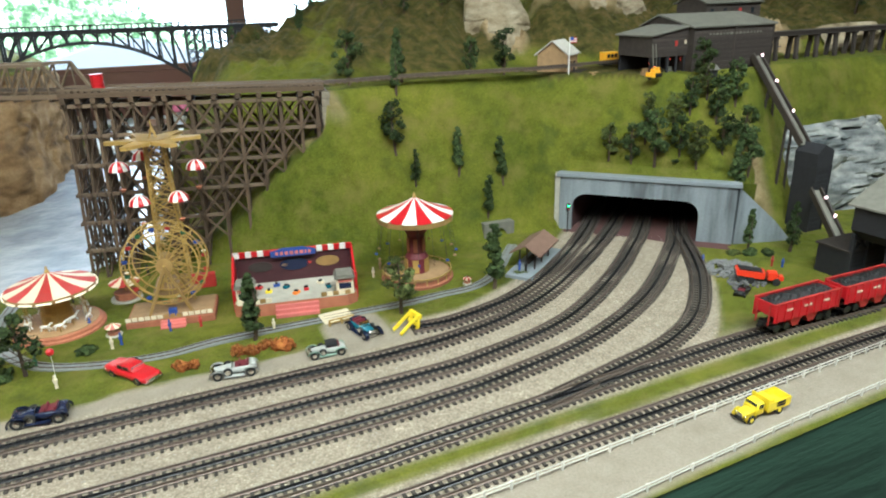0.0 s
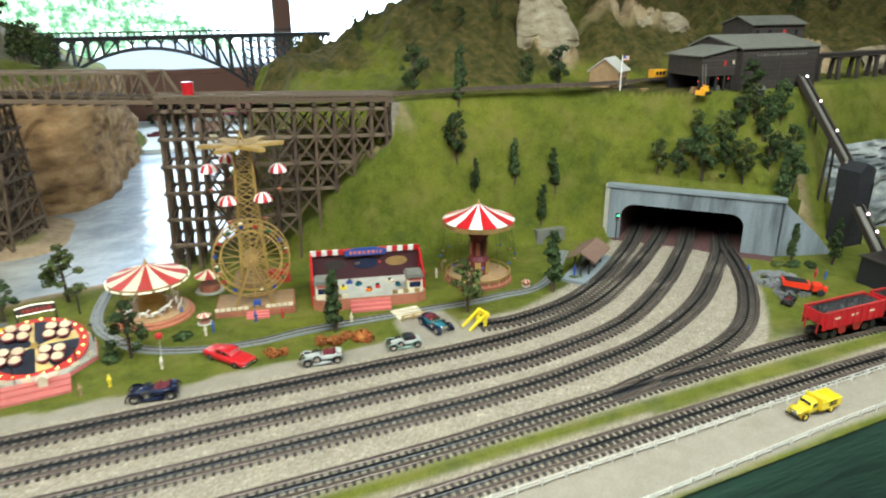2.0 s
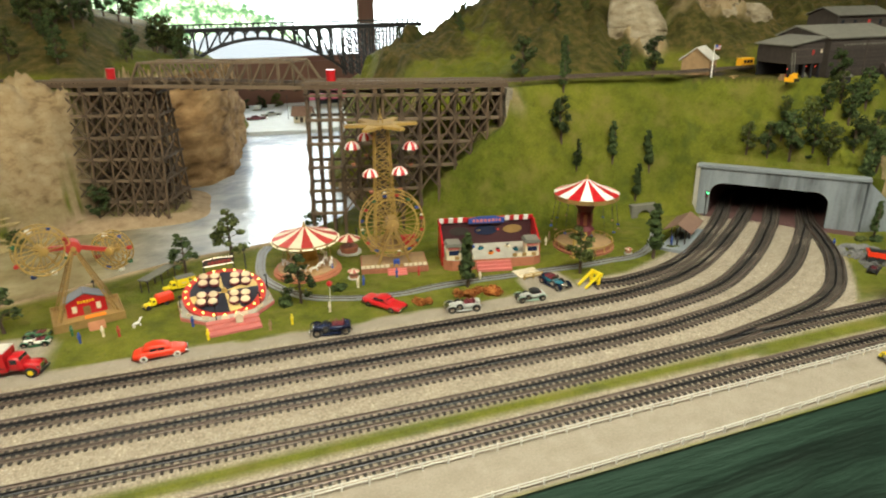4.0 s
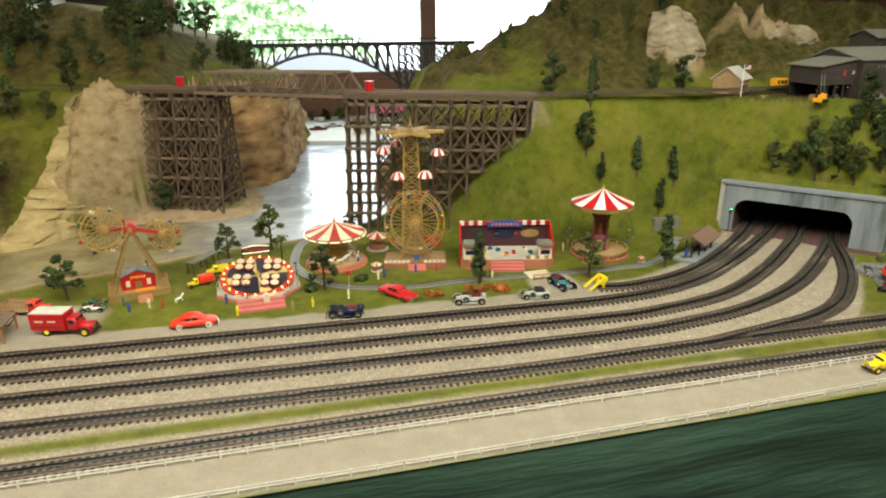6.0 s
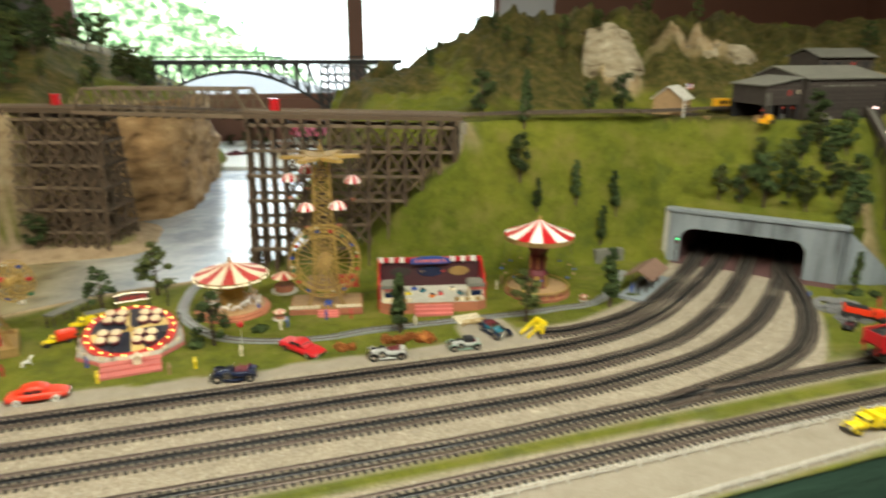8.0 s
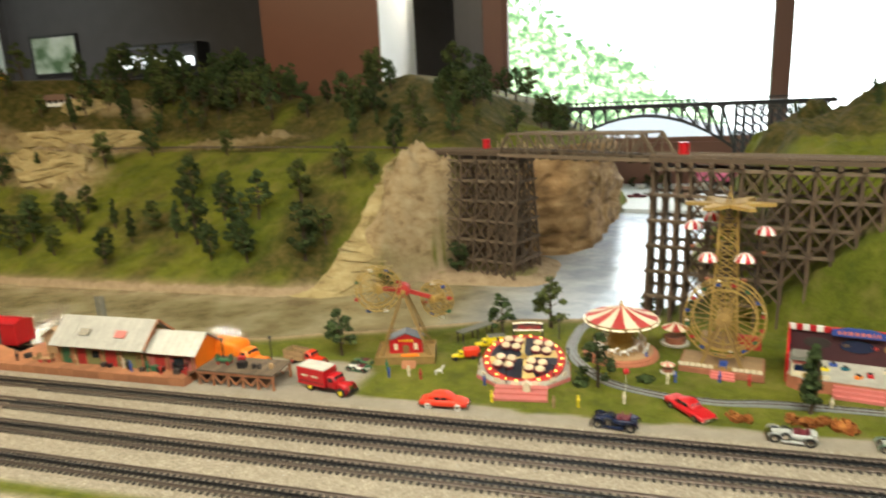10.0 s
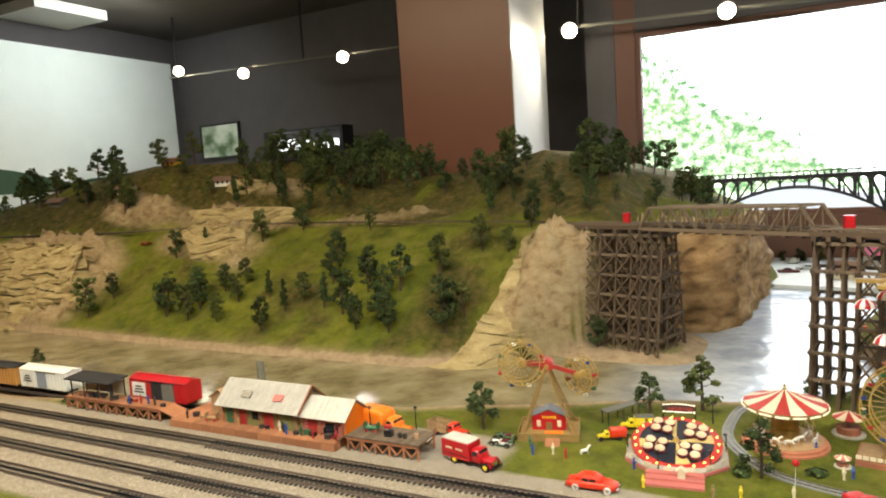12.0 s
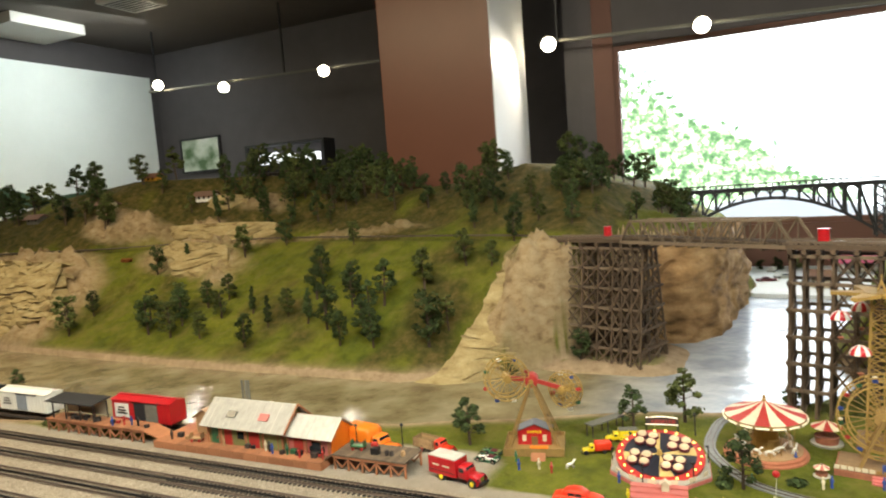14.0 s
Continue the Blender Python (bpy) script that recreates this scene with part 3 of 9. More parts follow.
lw.new(mixed(nw, lw, lead.outputs[0], mud_tone, window_sheen_tone), bw.inputs["Base Color"])
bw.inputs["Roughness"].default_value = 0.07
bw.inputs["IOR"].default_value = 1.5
w2 = noise_node(nw, lw, 34, 4, 0.6, src=pw)
wave = nw.new("ShaderNodeMath")
wave.operation = "MULTIPLY_ADD"
lw.new(w2.outputs[0], wave.inputs[0])
wave.inputs[1].default_value = 0.22
lw.new(w1.outputs[0], wave.inputs[2])
bumped(nw, lw, bw, wave.outputs[0], 0.42, 0.02)
M["water"] = mw
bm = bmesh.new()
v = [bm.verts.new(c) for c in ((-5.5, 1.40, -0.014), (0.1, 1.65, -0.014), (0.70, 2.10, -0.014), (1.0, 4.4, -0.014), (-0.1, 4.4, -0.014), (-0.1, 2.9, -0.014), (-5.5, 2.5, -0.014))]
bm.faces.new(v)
solid("water", bm, mw, "shiny muddy brown river water, the window's reflection partly painted in", kind="structure")

# skirt of the table and the room's floor
def drape():
    bm = bmesh.new()
    xs = np.arange(-5.5, 4.4, 0.02)
    rows = []
    for k in range(41):
        s = k / 40
        row = []
        for x in xs:
            fold = (0.010 * math.sin(x * 21 + 1.2 * math.sin(x * 5)) + 0.006 * math.sin(x * 47)) * min(1, s * 2.2)
            q = Vector((x * 2.2 - s * 1.4, s * 7.5, 0.0))
            fold += (0.026 * noise.fractal(q, 1.0, 2.0, 3) + 0.006 * noise.noise(q * 4.2)) * min(1, s * 6)
            y = 0.881 + 0.040 * (x - 0.25) - 0.010 * min(1, s * 20) - 0.10 * s + fold
            row.append(bm.verts.new((x, y, -0.002 - 0.93 * s)))
        rows.append(row)
    for a, b in zip(rows, rows[1:]):
        for i in range(len(a) - 1):
            bm.faces.new((a[i], b[i], b[i + 1], a[i + 1]))
    me = mesh_of("table_skirt", bm, M["cloth"])
    smoothed(me)
    return tagged(new("table_skirt", me), "dark green pleated cloth skirt hanging from the table edge", "table skirt")


drape()

# ---- the room ----
M["wall_dark"] = paint("charcoal wall paint", (0.085, 0.078, 0.080), 0.8, vary=0.1, scale=6, world_space=True)
M["wall_brown"] = paint("brown wall paint", (0.13, 0.055, 0.035), 0.6, vary=0.08, scale=5, world_space=True)
M["reveal"] = paint("wall paint paled for the lit reveal", (0.46, 0.46, 0.49), 0.6, vary=0.06, scale=5, world_space=True)
M["ceiling"] = paint("dark brown ceiling paint", (0.075, 0.060, 0.048), 0.7, vary=0.1, scale=5, world_space=True)
M["board"] = paint("pale sky backdrop paint", (0.74, 0.79, 0.76), 0.7, vary=0.05, scale=3, world_space=True)
M["carpet"] = paint("grey carpet", (0.10, 0.10, 0.11), 0.95, vary=0.2, scale=80, world_space=True)
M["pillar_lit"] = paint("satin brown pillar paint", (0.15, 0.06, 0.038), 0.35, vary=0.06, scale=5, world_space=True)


def slab(name, lo, hi, material, label, kind="structure", category=""):
    bm = box(hi[0] - lo[0], hi[1] - lo[1], hi[2] - lo[2], Matrix.Translation(((lo[0] + hi[0]) / 2, (lo[1] + hi[1]) / 2, lo[2])))
    return solid(name, bm, material, label, category, kind)


FLOOR, TOP = -0.95, 2.25
slab("floor", (-6.2, -2.2, FLOOR - 0.1), (5.2, 6.3, FLOOR), M["carpet"], "grey carpeted floor of the exhibition room")
slab("ceiling", (-6.2, -2.2, TOP), (5.2, 6.3, TOP + 0.1), M["ceiling"], "black painted ceiling")
slab("wall_south", (-6.2, -2.3, FLOOR), (5.2, -2.2, TOP), M["wall_brown"], "plain brown wall behind the visitors")
slab("wall_east", (5.1, -2.2, FLOOR), (5.2, 6.3, TOP), M["wall_brown"], "plain brown wall")
slab("wall_west", (-5.75, -2.2, FLOOR), (-5.65, 6.3, TOP), M["wall_dark"], "charcoal wall")
slab("wall_north_left", (-5.65, 5.7, FLOOR), (-0.74, 5.8, TOP), M["wall_dark"], "charcoal wall behind the left hill")
slab("wall_north_sill", (-0.528, 4.62, FLOOR), (5.1, 4.72, 0.245), M["wall_brown"], "dark brown wall under the big window")
slab("wall_north_head", (-0.528, 4.62, 1.40), (5.1, 4.72, TOP), M["wall_dark"], "charcoal wall over the big window")
slab("wall_north_jamb", (-0.655, 4.62, FLOOR), (-0.53, 4.72, TOP), M["wall_brown"], "brown wall beside the window")
slab("wall_north_corner", (-0.742, 4.62, FLOOR), (-0.657, 4.72, TOP), M["wall_dark"], "charcoal wall beside the brown jamb")
slab("wall_north_return", (-0.84, 4.62, FLOOR), (-0.742, 5.70, TOP), M["wall_dark"], "charcoal return wall behind the brown jamb")
# lit window reveal: its brightness is put into the pale colour
slab("wall_north_reveal", (2.03, 4.60, 0.246), (2.41, 4.72, 1.399), M["reveal"], "pier beside the window, painted pale grey for the light on it")
slab("wall_north_pier", (2.412, 4.62, 0.246), (5.1, 4.72, 1.399), M["wall_brown"], "brown wall right of the window")


def window():
    w = tagged(new("window_1", mesh_of("window_1", box(2.56, 0.05, 0.03, Matrix.Translation((0.75, 4.66, 0.246))), M["wall_brown"])), "large picture window with dark brown mullion", kind="structure")
    part("window_frame", box(2.56, 0.05, 0.03, Matrix.Translation((0.75, 4.66, 1.369))), M["wall_brown"], w)
    for x, ww in ((-0.515, 0.03), (1.075, 0.10), (2.015, 0.03)):
        part("mullion", box(ww, 0.06, 1.10, Matrix.Translation((x, 4.66, 0.272))), M["wall_brown"], w)
    g, n, l, b = tree_of("window glass")
    b.inputs["Transmission Weight"].default_value = 1.0
    b.inputs["Roughness"].default_value = 0.0
    b.inputs["IOR"].default_value = 1.02
    for x0, x1 in ((-0.5, 1.025), (1.125, 2.00)):
        p = part("pane", box(x1 - x0, 0.004, 1.095, Matrix.Translation(((x0 + x1) / 2, 4.66, 0.276))), g, w)
        p.visible_shadow = False
    return w


window()


def outside():
    """What the window shows: bright hazy sky with sunlit leaves before it, far out."""
    m, n, l, b = tree_of("bright outdoors")
    pos = n.new("ShaderNodeNewGeometry").outputs["Position"]
    sep = n.new("ShaderNodeSeparateXYZ")
    l.new(pos, sep.inputs[0])
    leaves = noise_node(n, l, 6.0, 6, 0.75, src=pos)
    big = noise_node(n, l, 0.9, 2, 0.5, src=pos)

    def math_node(kind, a, c):
        k = n.new("ShaderNodeMath")
        k.operation = kind
        for sock, v in ((k.inputs[0], a), (k.inputs[1], c)):
            if isinstance(v, (int, float)):
                sock.default_value = v
            else:
                l.new(v, sock)
        return k.outputs[0]
    reach = math_node("MULTIPLY_ADD", sep.outputs[0], 0.42)
    reach.node.inputs[2].default_value = 0.0
    level = math_node("ADD", reach, math_node("MULTIPLY", sep.outputs[2], 0.62))
    edge = math_node("SUBTRACT", math_node("ADD", math_node("MULTIPLY", big.outputs[0], 1.0), 0.32), level)
    cover = ramp(n, l, math_node("ADD", edge, math_node("MULTIPLY", leaves.outputs[0], 1.5)), [(0.90, (0, 0, 0)), (1.0, (1, 1, 1))])
    cover.color_ramp.elements[0].position = 0.86
    green = ramp(n, l, leaves.outputs[0], [(0.34, (1.0, 1.0, 0.96)), (0.46, (0.52, 0.74, 0.42)), (0.56, (0.20, 0.40, 0.18)), (0.68, (0.09, 0.20, 0.10))])
    e = n.new("ShaderNodeEmission")
    l.new(e.outputs[0], n["Material Output"].inputs["Surface"])
    dim = ramp(n, l, leaves.outputs[0], [(0.3, (1, 1, 1)), (0.52, (0.28, 0.28, 0.28))])
    l.new(mixed(n, l, cover.outputs[0], (0.88, 0.95, 1.0), mixed(n, l, 1.0, green.outputs[0], dim.outputs[0], "MULTIPLY")), e.inputs["Color"])
    e.inputs["Strength"].default_value = 8.0
    bm = bmesh.new()
    v = [bm.verts.new(c) for c in ((-9, 13, -3), (16, 13, -3), (16, 13, 9), (-9, 13, 9))]
    bm.faces.new(v)
    solid("backdrop", bm, m, "bright white hazy sky with sunlit green leaves outside the window", kind="structure")


outside()
lot = bmesh.new()
v = [lot.verts.new(c) for c in ((-6, 4.9, -0.6), (14, 4.9, -0.6), (14, 12.9, -0.6), (-6, 12.9, -0.6))]
lot.faces.new(v)
M["lot"] = paint("pale sunlit paving", (0.62, 0.62, 0.62), 0.8, vary=0.1, scale=4, world_space=True)
solid("pavement", lot, M["lot"], "pale sunlit paving outside the window", kind="structure")
M["canvas"] = paint("white canopy cloth", (0.82, 0.84, 0.86), 0.7, vary=0.04, scale=8)
tent = thing("garden_canopy", pose(0.45, 9.0, -0.6), "white pitched garden canopy outside the window", "canopy")
for s in (-1, 1):
    for q in (-1, 1):
        beam("pole", (s * 1.2, q * 0.9, 0), (s * 1.2, q * 0.9, 0.52), 0.04, 0.04, M["canvas"], tent)
cover = bmesh.new()
base = [cover.verts.new((x, y, 0.50)) for x, y in ((-1.35, -1.0), (1.35, -1.0), (1.35, 1.0), (-1.35, 1.0))]
apex = [cover.verts.new((-0.15, 0, 0.86)), cover.verts.new((0.15, 0, 0.86))]
for f in ((base[0], base[1], apex[1], apex[0]), (base[1], base[2], apex[1]), (base[2], base[3], apex[0], apex[1]), (base[3], base[0], apex[0])):
    cover.faces.new(f)
part("cloth", cover, M["canvas"], tent)

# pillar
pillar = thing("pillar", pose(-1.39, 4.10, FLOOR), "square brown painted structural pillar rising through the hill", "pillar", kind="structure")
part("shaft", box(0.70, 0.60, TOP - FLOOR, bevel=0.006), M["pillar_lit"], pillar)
# window light on the pillar's right face, put into a pale sheet
M["pillar_sheen"] = paint("pale paint for the window's sheen", (0.70, 0.72, 0.74), 0.35, vary=0.05, scale=4, world_space=True)
part("side_panel", box(0.006, 0.588, TOP - FLOOR, Matrix.Translation((0.3535, 0, 0))), M["pillar_sheen"], pillar, "thin pale sheet that paints the window's sheen on the pillar")

# painted sky board along the left wall
board = thing("backdrop_board", pose(-5.60, 3.55, -0.3), "pale sky coloured backdrop board with painted green hills", "backdrop")
part("panel", box(0.03, 4.0, 2.28), M["board"], board)
M["painted_hill"] = paint("painted green hill", (0.045, 0.10, 0.05), 0.8, vary=0.15, scale=6)


def painted_hill(y0, y1, h):
    pts = [(y0, 0)] + [(y0 + (y1 - y0) * i / 12, h * math.sin(math.pi * i / 12) ** 0.8 + 0.001) for i in range(1, 12)] + [(y1, 0)]
    return prism([(y, z) for y, z in pts], 0.004, Matrix.Translation((0.019, 0, 0.98)) @ Matrix.Rotation(radians(90), 4, "Z"))


part("painted_hill", painted_hill(-1.9, 0.9, 0.26), M["painted_hill"], board, "painted green hills")
part("painted_hill", painted_hill(0.5, 1.7, 0.12), M["painted_hill"], board)

# ---- tunnel portal ----
def tunnel_portal():
    d = PORTAL_R - PORTAL_L
    L = d.length
    ang = math.degrees(math.atan2(d.y, d.x))
    # local x runs along the front, local y into the hill
    t = thing("tunnel_portal", pose(PORTAL_L.x, PORTAL_L.y, 0, 0, 0, ang), "grey blue concrete tunnel portal with a wide rounded opening", "tunnel portal", kind="structure")
    a, b2, hh, r = 0.020, L - 0.082, 0.100, 0.036
    arch = [(a, 0), (a, hh - r)]
    arch += [(a + r - r * math.cos(k * math.pi / 12), hh - r + r * math.sin(k * math.pi / 12)) for k in range(1, 7)]
    arch += [(b2 - r + r * math.sin(k * math.pi / 12), hh - r + r * math.cos(k * math.pi / 12)) for k in range(0, 7)]
    arch += [(b2, 0)]
    outer = [(-0.012, 0), (-0.012, 0.142), (L, 0.142), (L, 0)]
    bm = bmesh.new()
    loops = []
    for y in (-0.012, 0.012):
        loops.append(([bm.verts.new((x, y, z)) for x, z in arch], [bm.verts.new((x, y, z)) for x, z in outer]))
    for (i, o), flip in zip(loops, (False, True)):
        n = len(i)
        mid = n // 2
        f1 = [o[0], o[1]] + [i[k] for k in range(mid, -1, -1)]
        f2 = [o[1], o[2], o[3]] + [i[k] for k in range(n - 1, mid - 1, -1)]
        for f in (f1, f2):
            bm.faces.new(f if flip else list(reversed(f)))
    for k in range(2):
        pa, pb = loops[0][k], loops[1][k]
        for i in range(len(pa) - 1):
            bm.faces.new((pa[i], pa[i + 1], pb[i + 1], pb[i]))
    bmesh.ops.recalc_face_normals(bm, faces=bm.faces)
    part("wall", bm, M["portal_wall"], t)
    part("coping", box(L + 0.03, 0.034, 0.010, Matrix.Translation((L / 2 - 0.006, 0, 0.142)), bevel=0.002), M["concrete"], t, "darker concrete coping")
    part("edge_strip", box(0.012, 0.05, 0.150, Matrix.Translation((-0.019, 0.012, 0))), M["concrete_light"], t, "pale concrete edge")
    wing = prism([(0, 0), (0, 0.142), (0.10, 0.055), (0.15, 0)], 0.02, pose(L, 0.0, 0, 0, 0, 28))
    part("wing_wall", wing, M["portal_wall"], t, "sloping wing wall")
    part("wing_wall", prism([(0, 0), (0, 0.155), (-0.035, 0.10), (-0.05, 0)], 0.02, pose(-0.02, 0.02, 0, 0, 0, -30)), M["concrete_light"], t)
    bm = bmesh.new()
    rows = []
    m = t.matrix_world
    for back, lift in ((0.010, None), (0.035, 0.5), (0.075, 1.0)):
        row = []
        for k in range(40):
            x = -0.02 + (L + 0.06) * k / 39
            w = m @ Vector((x, back, 0))
            z = 0.149 if lift is None else 0.149 * (1 - lift) + lift * (height(w.x, w.y) + 0.006)
            row.append(bm.verts.new((x, back, z)))
        rows.append(row)
    for a1, b1 in zip(rows, rows[1:]):
        for k in range(39):
            bm.faces.new((a1[k], a1[k + 1], b1[k + 1], b1[k]))
    part("turf_strip", bm, M["land"], t, "grassy strip behind the coping")
    # bore
    bm = bmesh.new()
    n = len(arch)
    f = [bm.verts.new((x, 0.010, z)) for x, z in arch]
    g = [bm.verts.new((x + 0.10, 0.9, z)) for x, z in arch]
    for i in range(n - 1):
        bm.faces.new((f[i], g[i], g[i + 1], f[i + 1]))
    bm.faces.new(list(reversed(g)))
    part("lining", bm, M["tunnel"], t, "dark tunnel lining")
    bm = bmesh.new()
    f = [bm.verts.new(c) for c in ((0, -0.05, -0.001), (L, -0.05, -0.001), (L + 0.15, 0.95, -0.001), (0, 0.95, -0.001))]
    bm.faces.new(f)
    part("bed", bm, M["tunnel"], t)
    return t


tunnel_portal()

# ---- track ----
TRACKS = {
    "siding": [(0.885, 1.455), (0.967, 1.450), (1.113, 1.487), (1.264, 1.575), (1.486, 1.758), (1.72, 2.00)],
    "first": [(-5.4, 1.379), (-2.0, 1.379), (-0.5, 1.379), (0.6, 1.379), (0.80, 1.379), (0.94, 1.389), (1.075, 1.420), (1.225, 1.492), (1.403, 1.619), (1.568, 1.752), (1.80, 1.97)],
    "second": [(-5.4, 1.293), (-2.0, 1.293), (-0.5, 1.293), (0.6, 1.293), (0.82, 1.293), (0.952, 1.303), (1.158, 1.356), (1.366, 1.485), (1.546, 1.632), (1.62, 1.70), (1.86, 1.94)],
    "third": [(-5.4, 1.210), (-2.0, 1.210), (-0.5, 1.210), (0.6, 1.210), (0.83, 1.216), (0.968, 1.231), (1.165, 1.276), (1.383, 1.385), (1.603, 1.562), (1.685, 1.642), (1.92, 1.90)],
    "fourth": [(-5.4, 1.115), (-2.0, 1.115), (-0.5, 1.115), (0.5, 1.116), (0.8, 1.127), (1.02, 1.138), (1.244, 1.146), (1.422, 1.150), (1.761, 1.140), (2.5, 1.125), (4.2, 1.10)],
    "branch": [(0.98, 1.137), (1.149, 1.172), (1.267, 1.200), (1.39, 1.262), (1.516, 1.380), (1.60, 1.490), (1.664, 1.590), (1.72, 1.668), (1.93, 1.90)],
    "front": [(-5.4, 0.847), (-2.0, 0.925), (-0.2, 0.996), (0.7, 1.030), (1.1, 1.042), (1.7, 1.052), (2.6, 1.045), (4.2, 1.02)],
}
PITCH, GAUGE, TIE_H, RAIL_H = 0.0125, 0.0318, 0.0030, 0.0052
M["rail_shiny"] = paint("worn rail head", (0.15, 0.115, 0.095), 0.45, 0.4, vary=0.2)


def rail_mesh(name, pts, off, material, z0, h=RAIL_H, w=0.0019):
    bm = bmesh.new()
    prev = None
    prof = [(-w * 0.9, 0), (-w * 0.9, h * 0.14), (-w * 0.3, h * 0.3), (-w * 0.3, h * 0.68), (-w * 0.55, h * 0.78), (-w * 0.5, h), (w * 0.5, h), (w * 0.55, h * 0.78), (w * 0.3, h * 0.68), (w * 0.3, h * 0.3), (w * 0.9, h * 0.14), (w * 0.9, 0)]
    for i, p in enumerate(pts):
        d = (pts[min(i + 1, len(pts) - 1)] - pts[max(i - 1, 0)]).normalized()
        side = Vector((-d.y, d.x, 0))
        ring = [bm.verts.new(p + side * (off + u) + Vector((0, 0, z0 + v))) for u, v in prof]
        if prev:
            for k in range(len(prof) - 1):
                bm.faces.new((prev[k], prev[k + 1], ring[k + 1], ring[k]))
        prev = ring
    return mesh_of(name, bm, material)


def tie_pose(p, d, z):
    return pose(p.x, p.y, z, 0, 0, math.degrees(math.atan2(d.y, d.x)))


tie_mesh = mesh_of("tie", box(0.0048, 0.046, TIE_H, bevel=0.0), M["tie"])


def lay_track(name, points, label, z=0.0, near=(-0.95, 1.72), limit=290, gauge=GAUGE, pitch=PITCH, tm=None, middle=True, three_level=False):
    lift = z if callable(z) else (lambda x: z)
    t = thing(name, pose(points[0][0], points[0][1], lift(points[0][0])), label, "railway track", "model railway tracks")
    inv = t.matrix_world.inverted()
    fine = [Vector((p.x, p.y, lift(p.x))) for p in bez(points, 0.02)]
    loc = [inv @ p for p in fine]
    for off, mat in ((gauge / 2, M["rail_shiny"]), (0, M["rail_black"]), (-gauge / 2, M["rail_shiny"])):
        if off == 0 and not middle:
            continue
        part("rail", rail_mesh("rail", loc, off, mat, TIE_H), None, t, "black centre rail" if off == 0 else "")
    pts = bez(points, pitch)
    far = bmesh.new()
    n = 0
    for i, p in enumerate(pts):
        d = (pts[min(i + 1, len(pts) - 1)] - pts[max(i - 1, 0)]).normalized()
        m = inv @ tie_pose(p, d, lift(p.x))
        if near[0] < p.x < near[1] and n < limit:
            ob = new("tie", tm or tie_mesh)
            ob.parent = t
            ob.matrix_basis = m
            n += 1
        else:
            g = bmesh.ops.create_cube(far, size=1.0)["verts"] if len(far.verts) < 1600 else None
            if g is None:
                continue
            bmesh.ops.transform(far, matrix=m @ Matrix.Translation((0, 0, TIE_H / 2)) @ Matrix.Diagonal((0.0048, 0.046, TIE_H, 1)), verts=g)
    if len(far.verts):
        tagged(part("far_ties", far, M["tie"], t), kind="stuff")
    else:
        far.free()
    return t


for key, pts in TRACKS.items():
    lay_track("track", pts, "three-rail model track with dark ties " + {"siding": "ending at yellow bumper", "branch": "curving from the switch", "fourth": "leading to the coal siding", "front": "along the white fence"}.get(key, "sweeping into the tunnel"))

# ---- upper line, trestles and truss ----
M["rail_thin"] = paint("thin rusty rail", (0.13, 0.09, 0.06), 0.5, 0.5)
small_tie = mesh_of("tie", box(0.006, 0.040, TIE_H), M["deck"])


